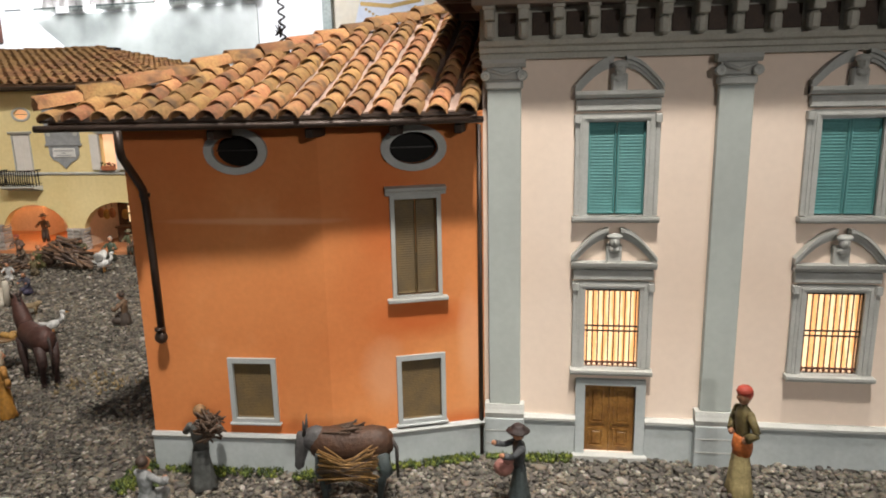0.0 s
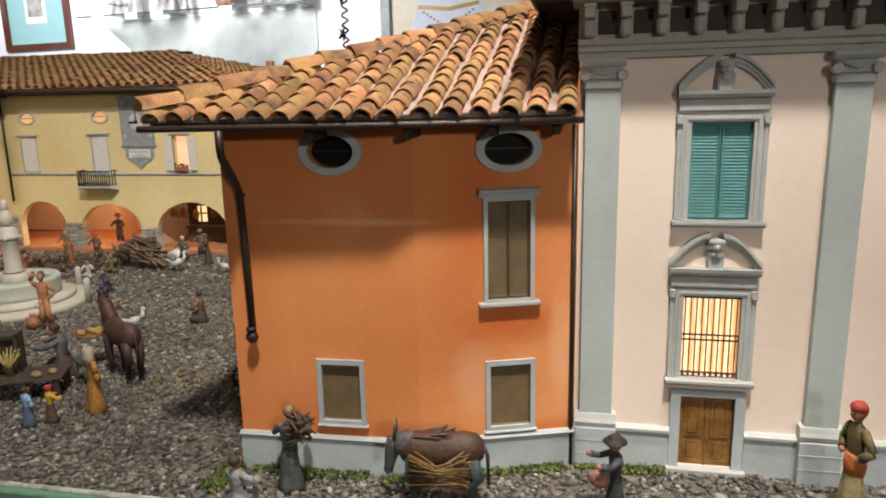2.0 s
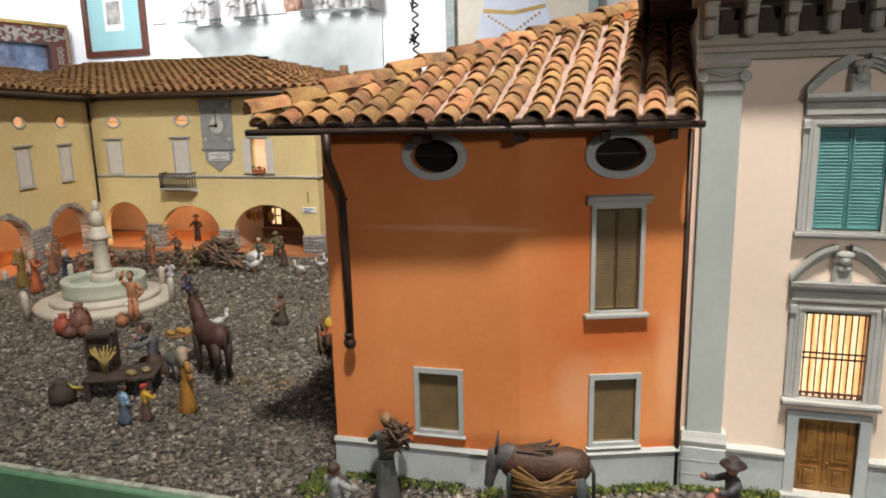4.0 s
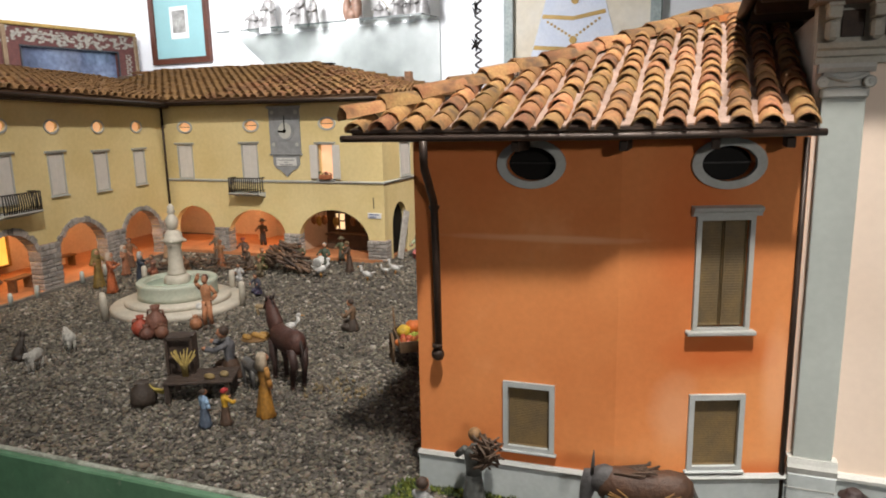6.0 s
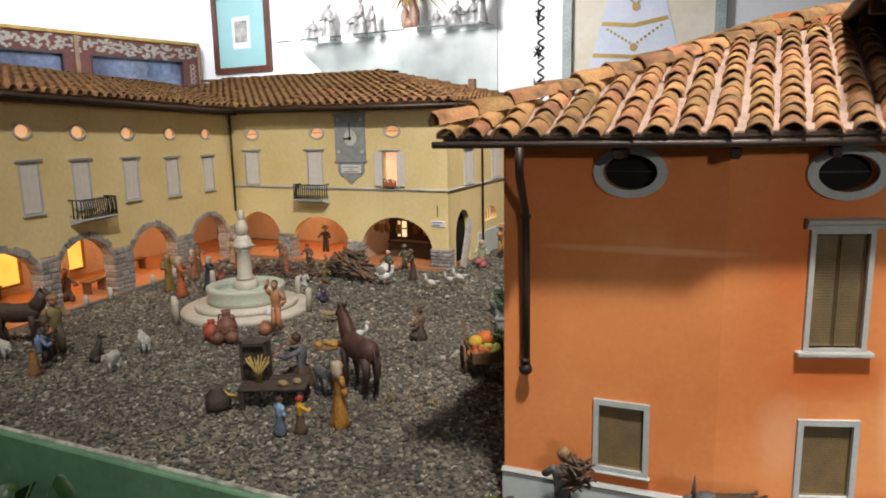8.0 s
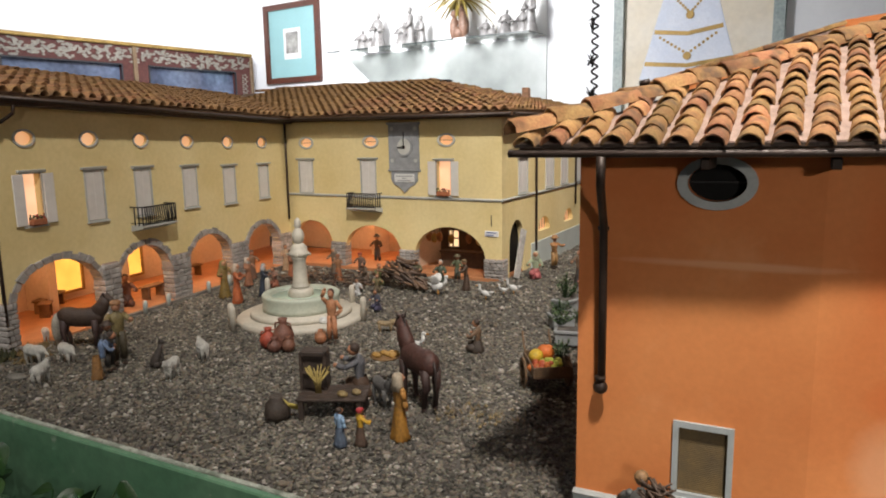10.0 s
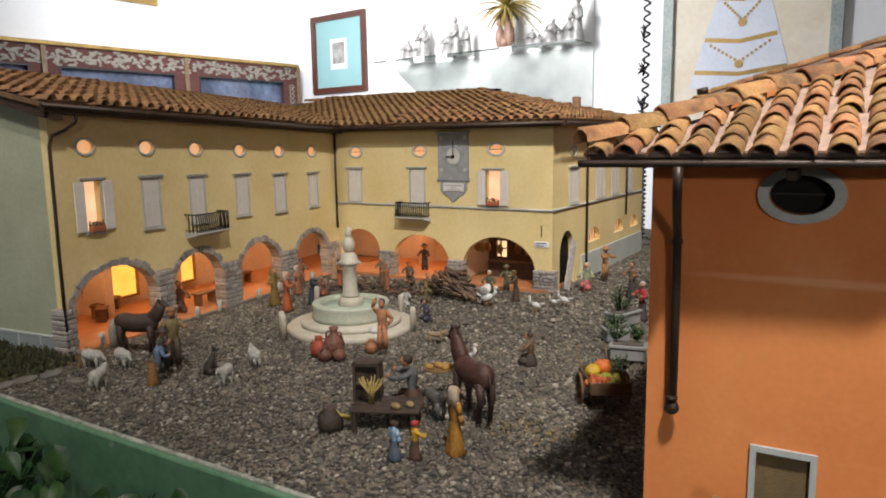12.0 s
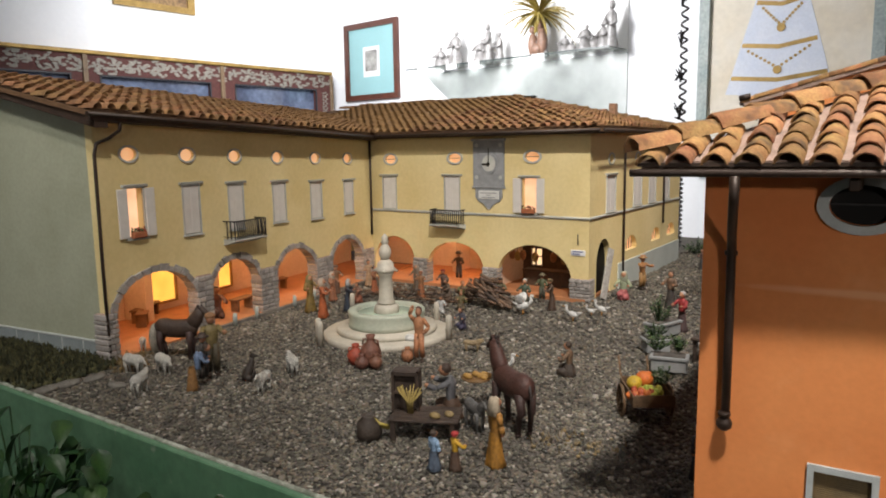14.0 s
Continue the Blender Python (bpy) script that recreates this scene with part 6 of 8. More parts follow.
def beast(name, label, x, y, rz, length, height, body, legs=None, neck=0.4, mane=None, head=1.0, tail=0.5, ears=0.10, group="", muzzle=None, bulk=1.0, z=0.0, head_low=False):
    """A four-legged animal as one mesh, walking along -y before the turn."""
    s = Shape()
    L, H = length, height
    bz = H * 0.68
    s.slot = 0
    prof = ((-0.50, 0.71, 0.04, 0.06), (-0.45, 0.71, 0.11, 0.14), (-0.33, 0.69, 0.155, 0.20), (-0.12, 0.665, 0.165, 0.205), (0.10, 0.665, 0.17, 0.20), (0.28, 0.695, 0.175, 0.205), (0.42, 0.71, 0.145, 0.17), (0.50, 0.71, 0.07, 0.09))
    s.loft([((0, L * py, H * pz), L * rx * bulk, H * rz2 * bulk) for py, pz, rx, rz2 in prof], 16)
    s.slot = 1
    for sx in (-1, 1):
        for sy, kick in ((-0.33, -0.02), (0.36, 0.05)):
            q = sx * L * 0.10
            s.tube([(q, L * sy, bz - H * 0.05), (q, L * (sy + kick * (1 + 0.5 * sx)), H * 0.36), (q, L * (sy + kick * 0.2), H * 0.30), (q, L * (sy - kick * 0.5), H * 0.04)], L * 0.085, 8, True, L * 0.035)
            s.ball((q, L * (sy - kick * 0.5) - L * 0.01, H * 0.03), (L * 0.045, L * 0.055, H * 0.03), 8, 5)
    s.slot = 0
    n0 = Vector((0, -L * 0.40, bz + H * 0.08))
    n1 = Vector((0, -L * (0.52 + 0.10 * head), bz + H * neck))
    if head_low:
        n1 = Vector((0, -L * 0.56, bz + H * 0.10))
    s.slot = 2 if head_low else 0
    s.loft([(n0 + Vector((0, L * 0.10, -H * 0.06)), L * 0.13, L * 0.18), (n0.lerp(n1, 0.35), L * 0.12, L * 0.165), (n0.lerp(n1, 0.7), L * 0.10, L * 0.135), (n1 + Vector((0, 0, H * 0.02)), L * 0.065, L * 0.09)], 12)
    hd = Vector((0, -L * 0.20 * head, -H * 0.14 * head)) if not head_low else Vector((0, -L * 0.07, -H * 0.36))
    s.slot = 2
    hk = max(head, 0.75)
    s.loft([(n1 + Vector((0, L * 0.06, H * 0.035)), L * 0.05 * hk, L * 0.05 * hk), (n1 + Vector((0, L * 0.01, H * 0.02)), L * 0.082 * hk, L * 0.095 * hk), (n1 + hd * 0.45, L * 0.07 * hk, L * 0.085 * hk), (n1 + hd * 0.85, L * 0.052 * hk, L * 0.06 * hk), (n1 + hd * 1.05, L * 0.055 * hk, L * 0.058 * hk), (n1 + hd * 1.15, L * 0.03 * hk, L * 0.03 * hk)], 10)
    s.slot = 3
    for sx in (-1, 1):
        s.tube([n1 + Vector((sx * L * 0.05, L * 0.02, H * 0.03)), n1 + Vector((sx * L * 0.09, L * 0.03, H * (0.03 + ears)))], L * 0.028, 6, True, L * 0.006)
    if mane:
        for i in range(7):
            p = n0.lerp(n1, i / 6) + Vector((0, L * 0.07, H * 0.06))
            s.ball(p, (L * 0.03, L * 0.05, H * 0.05), 7, 5)
    if tail:
        s.tube([(0, L * 0.47, bz + H * 0.10), (0, L * 0.54, bz - H * 0.05), (L * 0.02, L * 0.55, bz - H * tail)], L * 0.030, 7, True, L * 0.018)
    legs = legs or body
    return single(name, s, [body, legs, muzzle or body, mane or body], label, name if name in ("sheep", "horse", "donkey", "dog", "cat") else "animal", pose(x, y, z, 0, 0, rz), group=group)


def moss(name, spots, seed, mats, label, size=0.006, per=26, kind="stuff"):
    """Tufts of short blades and clumps over the given spots (x, y, radius)."""
    rng = random.Random(seed)
    s = Shape()
    for x, y, r in spots:
        for i in range(per):
            a, d = rng.uniform(0, 6.28), r * math.sqrt(rng.random())
            p = Vector((x + d * math.cos(a), y + d * math.sin(a), 0.0))
            s.slot = rng.randrange(len(mats))
            h = size * rng.uniform(0.5, 1.5)
            b = rng.uniform(0, 6.28)
            w = Vector((math.cos(b), math.sin(b), 0)) * size * 0.22
            tip = p + Vector((rng.uniform(-1, 1) * size * 0.6, rng.uniform(-1, 1) * size * 0.6, h))
            s.add([p - w, p + w, tip + w * 0.3, tip - w * 0.3], [(0, 1, 2, 3)])
            if i % 3 == 0:
                s.ball(p + Vector((0, 0, h * 0.25)), (size * 0.5, size * 0.5, h * 0.4), 5, 3)
    return single(name, s, mats, label, "moss", kind=kind)


# ---------------------------------------------------------------- in front of the houses
GREENS = [mat("moss_yellow_green", (0.20, 0.23, 0.03), 0.8, 0.3, 200, 0), mat("moss_green", (0.11, 0.15, 0.025), 0.8, 0.3, 200, 0), mat("moss_dark", (0.035, 0.06, 0.015), 0.8, 0.3, 200, 0)]
rng = random.Random(8)
spots = [(-0.425 + rng.uniform(-0.02, 0.015), 0.655 + rng.uniform(-0.02, 0.035), 0.012) for i in range(12)]
spots += [(x, 0.690 + rng.uniform(-0.004, 0.004), 0.011) for x in np.linspace(-0.40, -0.215, 22) if rng.random() < 0.7]
spots += [(x, 0.697 + (x + 0.205) * 0.355 + rng.uniform(-0.004, 0.002), 0.010) for x in np.linspace(-0.20, -0.04, 20) if rng.random() < 0.75]
spots += [(x, 0.757 + rng.uniform(-0.003, 0.003), 0.009) for x in np.linspace(-0.025, 0.068, 10)]
moss("moss_tufts", spots, 5, GREENS, "bright green moss tufts along the house walls", 0.0052, 40)
wood = C(0.085, 0.05, 0.03)
figure("dark grey robed figure carrying a bundle of firewood", -0.346, 0.655, 0.096, C(0.10, 0.105, 0.10), C(0.11, 0.11, 0.10), 190, hair=C(0.25, 0.14, 0.06), lean=0.10)
rng = random.Random(21)
fag = thing("firewood_bundle", "bundle of dark twigs on a figure's shoulder", "firewood", pose(-0.330, 0.650, 0.080))
for i in range(60):
    a, b = rng.uniform(-1, 1), rng.uniform(-1, 1)
    p = Vector((a * 0.010, b * 0.009, rng.uniform(-0.016, 0.010)))
    d = Vector((rng.uniform(0.5, 1), rng.uniform(-0.5, 0.5), rng.uniform(-0.9, 0.9))).normalized() * rng.uniform(0.007, 0.013)
    part("twig", Shape().tube([p - d, p + d], 0.0016, 5, True, 0.0011), wood, fag)
beast("donkey", "brown and grey donkey carrying bundles of twigs", -0.170, 0.654, -84, 0.092, 0.092, C(0.075, 0.034, 0.017), C(0.05, 0.065, 0.065), 0.16, C(0.07, 0.06, 0.055), 1.0, 0.42, 0.22, muzzle=C(0.085, 0.08, 0.08), head_low=True, bulk=1.08)
tw = C(0.26, 0.14, 0.04)
fag = thing("twig_bundle", "bundle of pale brown twigs slung on a donkey", "firewood", pose(-0.168, 0.632, 0.048))
for i in range(90):
    t = rng.uniform(-1, 1)
    z0 = rng.uniform(-0.012, 0.012)
    y0 = rng.uniform(-0.006, 0.002)
    part("twig", Shape().tube([(-0.027 + rng.uniform(-0.007, 0.005), y0, z0 * 1.4 + rng.uniform(-0.010, 0.008)), (rng.uniform(-0.006, 0.006), y0 - 0.005, z0 * 0.8), (0.027 + rng.uniform(-0.006, 0.007), y0, z0 * 1.4 + rng.uniform(-0.008, 0.012))], 0.0008, 4), tw if i % 3 else wood, fag)
fag = thing("saddle_twigs", "dark brush tied on a donkey's back", "firewood", pose(-0.175, 0.655, 0.077))
for i in range(22):
    part("twig", Shape().tube([(rng.uniform(-0.024, -0.004), rng.uniform(-0.012, 0.012), rng.uniform(-0.002, 0.003)), (rng.uniform(0.0, 0.022), rng.uniform(-0.012, 0.012), rng.uniform(0.0, 0.010))], 0.0012, 4), wood, fag)
figure("seated figure in pale grey clothes with dark hair", -0.384, 0.606, 0.072, C(0.30, 0.31, 0.31), C(0.33, 0.34, 0.34), 160, stance="kneel")
figure("small dark-coated figure with a brimmed hat and pink bundle", 0.012, 0.662, 0.088, C(0.055, 0.06, 0.065), C(0.06, 0.065, 0.07), -70, hat="brim", hair=C(0.035, 0.02, 0.018), arm="out", sash=None)
single("bundle", Shape().ball((0, 0, 0), (0.011, 0.009, 0.010), 10, 6).ball((0.004, 0, 0.008), (0.007, 0.007, 0.006), 8, 5), C(0.36, 0.16, 0.13), "small pink cloth bundle held by a figure", "bundle", pose(-0.004, 0.652, 0.046))
figure("standing woman figure in cream skirt, orange sash and red headscarf", 0.249, 0.702, 0.126, C(0.42, 0.34, 0.16), C(0.13, 0.10, 0.035), -70, hat="cap", hair=C(0.45, 0.055, 0.03), arm="hips", sash=C(0.55, 0.15, 0.03), girth=0.86)

# ---------------------------------------------------------------- the fountain
f = thing("fountain", "white stone fountain with round basin and baluster column", "fountain", pose(-1.272, 1.268, 0))
part("step", Shape().lathe([(0.150, -0.005), (0.150, 0.008), (0.146, 0.012), (0.05, 0.012)], seg=32), MARBLE, f)
part("step", Shape().lathe([(0.118, 0.0122), (0.118, 0.020), (0.115, 0.024), (0.05, 0.024)], seg=32), MARBLE, f)
part("basin", Shape().lathe([(0.090, 0.0242), (0.089, 0.034), (0.0885, 0.046), (0.090, 0.054), (0.0905, 0.059), (0.088, 0.062), (0.074, 0.062), (0.071, 0.058), (0.069, 0.048), (0.02, 0.045)], seg=40), mat("pale_mint_marble", (0.44, 0.455, 0.375), 0.5, 0.10, 18, 0.12, tint=(0.34, 0.39, 0.32)), f)
part("water", Shape().lathe([(0.0712, 0.0525), (0.0712, 0.053), (0.02, 0.0531)], seg=32), WATER, f, "still pale green water")
part("pedestal", Shape().lathe([(0.030, 0.045), (0.030, 0.064), (0.026, 0.072), (0.018, 0.074)], seg=8), MARBLE, f)
part("column", Shape().lathe([(0.021, 0.0742), (0.021, 0.079), (0.018, 0.082), (0.0185, 0.085), (0.0170, 0.088), (0.0165, 0.11), (0.0148, 0.138), (0.017, 0.141), (0.018, 0.146)], seg=18), MARBLE, f)
part("capital", Shape().lathe([(0.018, 0.1462), (0.023, 0.151), (0.0245, 0.156), (0.020, 0.159), (0.0195, 0.168), (0.014, 0.175), (0.010, 0.178)], seg=16), MARBLE, f)
part("urn", Shape().lathe([(0.009, 0.1782), (0.012, 0.183), (0.0145, 0.192), (0.0145, 0.198), (0.012, 0.206), (0.008, 0.212), (0.0065, 0.216), (0.010, 0.219), (0.007, 0.224), (0.0085, 0.229), (0.005, 0.234), (0.002, 0.238)], seg=16), MARBLE, f)
for a in (0.4, 2.0, 3.6, 5.2):
    part("spout", Shape().tube([(0.018 * math.cos(a), 0.018 * math.sin(a), 0.154), (0.029 * math.cos(a), 0.029 * math.sin(a), 0.152)], 0.003, 7), MARBLE, f)
b0 = None
for x, y in ((-1.338, 1.112), (-1.362, 1.132), (-1.478, 1.380), (-1.222, 1.402), (-1.122, 1.306)):
    s = Shape().lathe([(0.0072, 0), (0.0070, 0.045), (0.0064, 0.053), (0.003, 0.056)], seg=12)
    single("bollard", s, MARBLE, "short white stone bollard by the fountain", "bollard", pose(x, y, 0), group="bollards round the fountain")
for u in (0.335, 0.415, 0.57, 0.66):
    s = Shape().lathe([(0.006, 0), (0.0058, 0.024), (0.005, 0.030), (0.002, 0.032)], seg=10)
    single("bollard", s, GREYSTONE, "short grey stone bollard before the arcade", "bollard", pose(-1.642, 0.80, 0, 0, 0, 97.3) @ pose(u, -0.032, 0), group="bollards before the arcade")
single("cloth", Shape().ball((0, 0, 0.006), (0.016, 0.012, 0.008), 10, 5).ball((0.012, 0.004, 0.004), (0.012, 0.008, 0.006), 8, 5), C(0.62, 0.62, 0.60), "crumpled white cloth on the fountain step", "cloth", pose(-1.165, 1.215, 0.012))


def jar(x, y, h, w, c, lab):
    s = Shape().lathe([(w * 0.5, 0), (w * 0.85, h * 0.18), (w, h * 0.42), (w * 0.8, h * 0.66), (w * 0.38, h * 0.78), (w * 0.34, h * 0.88), (w * 0.46, h), (w * 0.36, h), (w * 0.26, h * 0.90)], seg=18)
    for sx in (-1, 1):
        s.tube([(sx * w * 0.36, 0, h * 0.86), (sx * w * 0.75, 0, h * 0.84), (sx * w * 0.82, 0, h * 0.66)], w * 0.09, 6)
    single("jar", s, c, lab, "jar", pose(x, y, 0, 0, 0, random.uniform(0, 90)), group="jars by the fountain")


jar(-1.180, 1.050, 0.042, 0.018, C(0.34, 0.06, 0.03), "red glazed clay jar with two handles")
jar(-1.150, 1.062, 0.062, 0.022, C(0.17, 0.07, 0.045), "tall brown clay jar with two handles")
jar(-1.150, 1.034, 0.030, 0.015, C(0.15, 0.06, 0.04), "small brown clay jar with two handles")
jar(-1.128, 1.050, 0.030, 0.014, C(0.20, 0.085, 0.05), "small reddish clay jar with two handles")

# ---------------------------------------------------------------- figures on the square
FIG = [
    ("woman figure in a long ochre gown with pale hair", -0.712, 0.800, 0.098, (0.36, 0.17, 0.025), (0.34, 0.16, 0.03), 150, "veil", (0.40, 0.33, 0.24), "stand", "down", 0),
    ("child figure in a light blue smock", -0.776, 0.745, 0.056, (0.10, 0.13, 0.18), (0.28, 0.42, 0.60), 160, None, None, "stand", "down", 0),
    ("child figure in a yellow smock and red scarf", -0.752, 0.760, 0.054, (0.10, 0.06, 0.04), (0.62, 0.36, 0.03), 150, "cap", (0.40, 0.03, 0.03), "stand", "front", 0),
    ("woman figure bending over her wares in grey and brown", -0.858, 0.915, 0.100, (0.09, 0.05, 0.03), (0.12, 0.12, 0.13), 290, None, None, "kneel", "out", 0.1),
    ("kneeling man figure in brown clothes", -0.782, 1.205, 0.074, (0.055, 0.04, 0.03), (0.15, 0.09, 0.05), 280, None, None, "kneel", "front", 0.05),
    ("terracotta-toned water carrier figure holding a jar", -1.078, 1.130, 0.118, (0.44, 0.19, 0.09), (0.42, 0.19, 0.09), 20, None, (0.10, 0.04, 0.03), "trousers", "up", 0),
    ("crouching figure in white clothes", -1.278, 1.505, 0.055, (0.50, 0.50, 0.49), (0.50, 0.50, 0.49), 30, None, None, "kneel", "front", 0.15),
    ("seated figure in dark blue with a white cloth", -1.145, 1.398, 0.060, (0.055, 0.05, 0.09), (0.05, 0.05, 0.07), 0, None, None, "kneel", "front", 0.1),
    ("figure in green and brown working clothes", -1.190, 1.672, 0.080, (0.10, 0.075, 0.045), (0.11, 0.10, 0.05), 20, "cap", None, "trousers", "front", 0.1),
    ("seated figure in dark green with pale hair", -1.150, 1.735, 0.075, (0.05, 0.06, 0.045), (0.06, 0.08, 0.05), 10, None, (0.42, 0.40, 0.36), "kneel", "front", 0),
    ("standing figure in a dark brown coat", -1.041, 1.682, 0.086, (0.075, 0.045, 0.03), (0.08, 0.05, 0.035), -60, "cap", (0.14, 0.09, 0.04), "stand", "front", 0.05),
    ("figure in green beside the wood pile", -1.300, 1.640, 0.072, (0.10, 0.09, 0.03), (0.13, 0.14, 0.05), 60, None, (0.30, 0.12, 0.05), "kneel", "out", 0.1),
    ("dark figure standing under the arcade", -1.490, 1.925, 0.098, (0.05, 0.035, 0.025), (0.07, 0.045, 0.03), 10, "brim", (0.06, 0.04, 0.03), "trousers", "front", 0),
    ("woman figure in pale green and pink skirt", -0.925, 1.905, 0.090, (0.42, 0.12, 0.12), (0.30, 0.34, 0.22), 10, "veil", (0.36, 0.38, 0.28), "kneel", "front", 0),
    ("man figure in orange-brown with a basket", -0.925, 2.070, 0.105, (0.28, 0.15, 0.05), (0.36, 0.17, 0.06), 60, "brim", (0.30, 0.15, 0.06), "trousers", "out", 0),
    ("woman figure in dark skirt carrying a white bowl", -0.782, 1.868, 0.100, (0.06, 0.05, 0.045), (0.17, 0.10, 0.06), -10, None, None, "stand", "front", 0),
    ("small dark figure far down the lane", -0.860, 2.520, 0.070, (0.05, 0.05, 0.05), (0.09, 0.05, 0.04), 0, None, None, "stand", "front", 0),
    ("figure in a red jacket behind the planters", -0.690, 1.640, 0.095, (0.08, 0.05, 0.05), (0.38, 0.04, 0.04), -30, None, (0.42, 0.40, 0.38), "stand", "front", 0),
    ("robed figure in orange-red with a pale veil", -1.519, 1.311, 0.105, (0.40, 0.10, 0.03), (0.40, 0.11, 0.04), 120, "veil", (0.42, 0.33, 0.25), "stand", "front", 0),
    ("robed figure in olive and ochre", -1.594, 1.342, 0.102, (0.20, 0.13, 0.03), (0.22, 0.14, 0.04), 70, "veil", (0.22, 0.17, 0.06), "stand", "front", 0),
    ("figure in a dark blue cloak with grey hair", -1.516, 1.403, 0.088, (0.025, 0.035, 0.055), (0.03, 0.04, 0.06), 120, "veil", (0.33, 0.32, 0.31), "stand", "front", 0.05),
    ("shepherd figure in olive coat and tan hood", -1.372, 0.850, 0.128, (0.07, 0.055, 0.03), (0.17, 0.13, 0.05), 60, "cap", (0.32, 0.16, 0.07), "trousers", "out", 0),
    ("stooping figure in brown with a blue cape", -1.335, 0.775, 0.085, (0.26, 0.13, 0.04), (0.14, 0.20, 0.32), 140, None, None, "stand", "front", 0.3),
    ("dark standing figure beside the shepherds", -1.355, 0.815, 0.095, (0.045, 0.04, 0.035), (0.05, 0.045, 0.04), 100, "brim", None, "trousers", "down", 0),
    ("reclining figure in reddish brown", -1.520, 1.560, 0.062, (0.24, 0.09, 0.035), (0.26, 0.10, 0.04), 200, None, None, "kneel", "front", 0.1),
    ("figure in terracotta clothes near the arcade", -1.440, 1.640, 0.080, (0.30, 0.11, 0.045), (0.26, 0.12, 0.05), 30, "cap", (0.30, 0.12, 0.06), "stand", "out", 0),
    ("crouching figure in dark brown", -1.360, 1.665, 0.066, (0.09, 0.06, 0.04), (0.11, 0.075, 0.05), -30, None, None, "kneel", "front", 0.1),
    ("figure in rust-red near the arcade", -1.600, 1.620, 0.085, (0.32, 0.10, 0.04), (0.24, 0.10, 0.05), 90, None, None, "stand", "front", 0),
    ("figure in brown and grey near the arcade", -1.500, 1.700, 0.085, (0.13, 0.09, 0.06), (0.18, 0.13, 0.09), 0, "veil", (0.25, 0.20, 0.15), "stand", "front", 0),
    ("pale figure seated at the arcade bench", -1.690, 1.700, 0.085, (0.40, 0.25, 0.14), (0.42, 0.27, 0.16), 60, None, None, "stand", "front", 0),
    ("figure sitting at a table under the arcade", -1.752, 1.161, 0.095, (0.12, 0.05, 0.03), (0.18, 0.07, 0.04), 60, None, None, "kneel", "front", 0),
    ("dark figure in shadow beside the house", -0.470, 0.905, 0.075, (0.03, 0.03, 0.04), (0.04, 0.04, 0.05), 60, None, (0.16, 0.16, 0.17), "stand", "down", 0),
    ("crouching figure in dull red at the arcade", -1.560, 1.500, 0.066, (0.26, 0.09, 0.05), (0.20, 0.10, 0.07), 10, None, None, "kneel", "out", 0.1),
    ("figure in dark brown with a red cap", -1.400, 1.700, 0.082, (0.07, 0.05, 0.04), (0.12, 0.07, 0.05), 20, "cap", (0.30, 0.06, 0.04), "trousers", "front", 0.1),
    ("figure in grey-brown sitting on the ground", -1.310, 1.700, 0.066, (0.10, 0.085, 0.07), (0.13, 0.10, 0.08), -20, None, None, "kneel", "front", 0),
    ("woman figure in rust skirt with a white veil", -1.640, 1.480, 0.085, (0.30, 0.12, 0.06), (0.34, 0.16, 0.09), 80, "veil", (0.45, 0.40, 0.34), "stand", "front", 0),
    ("figure in ochre and brown behind the fountain", -1.460, 1.520, 0.068, (0.22, 0.12, 0.05), (0.20, 0.10, 0.05), 0, None, None, "kneel", "out", 0.15),
    ("bearded figure in brown under the arcade", -1.700, 1.560, 0.088, (0.14, 0.07, 0.04), (0.20, 0.10, 0.05), 60, "cap", (0.12, 0.06, 0.04), "stand", "front", 0),
    ("figure in green coat beside the shop", -1.110, 1.765, 0.082, (0.06, 0.06, 0.04), (0.09, 0.10, 0.05), 10, "brim", (0.10, 0.08, 0.04), "trousers", "front", 0),
    ("seated figure in mottled brown at the wood pile", -1.255, 1.565, 0.058, (0.12, 0.09, 0.05), (0.16, 0.13, 0.06), 40, None, (0.20, 0.10, 0.05), "kneel", "out", 0.1),
]
for lab, x, y, h, robe, top, rz, hat, hair, stance, arm, lean in FIG:
    figure(lab, x, y, h, C(*robe), C(*top), rz, hat, C(*hair) if hair else None, stance, arm, lean=lean, girth=1.3 if "child" in lab else 0.9 if "water" in lab else 1.08)
jar(-1.100, 1.118, 0.030, 0.013, C(0.40, 0.17, 0.08), "small terracotta jar beside a water carrier")

# ---------------------------------------------------------------- animals
beast("horse", "dark reddish brown horse standing on the gravel", -0.752, 0.925, 238, 0.100, 0.108, C(0.075, 0.030, 0.022), C(0.045, 0.022, 0.018), 0.48, C(0.03, 0.018, 0.015), 0.85, 0.45, 0.10)
beast("horse", "dark brown pack horse with a grey blanket", -1.530, 0.885, 118, 0.092, 0.098, C(0.050, 0.028, 0.018), C(0.04, 0.025, 0.018), 0.40, C(0.03, 0.02, 0.02), 0.9, 0.45, 0.10)
single("blanket", Shape().ball((0, 0, 0), (0.019, 0.010, 0.032), 10, 7), C(0.30, 0.27, 0.22), "grey blanket over a pack horse", "blanket", pose(-1.575, 0.862, 0.044, 0, 0, 118))
WOOL = mat("white_wool", (0.74, 0.72, 0.66), 0.9, 0.15, 160, 1.0, depth=0.004)
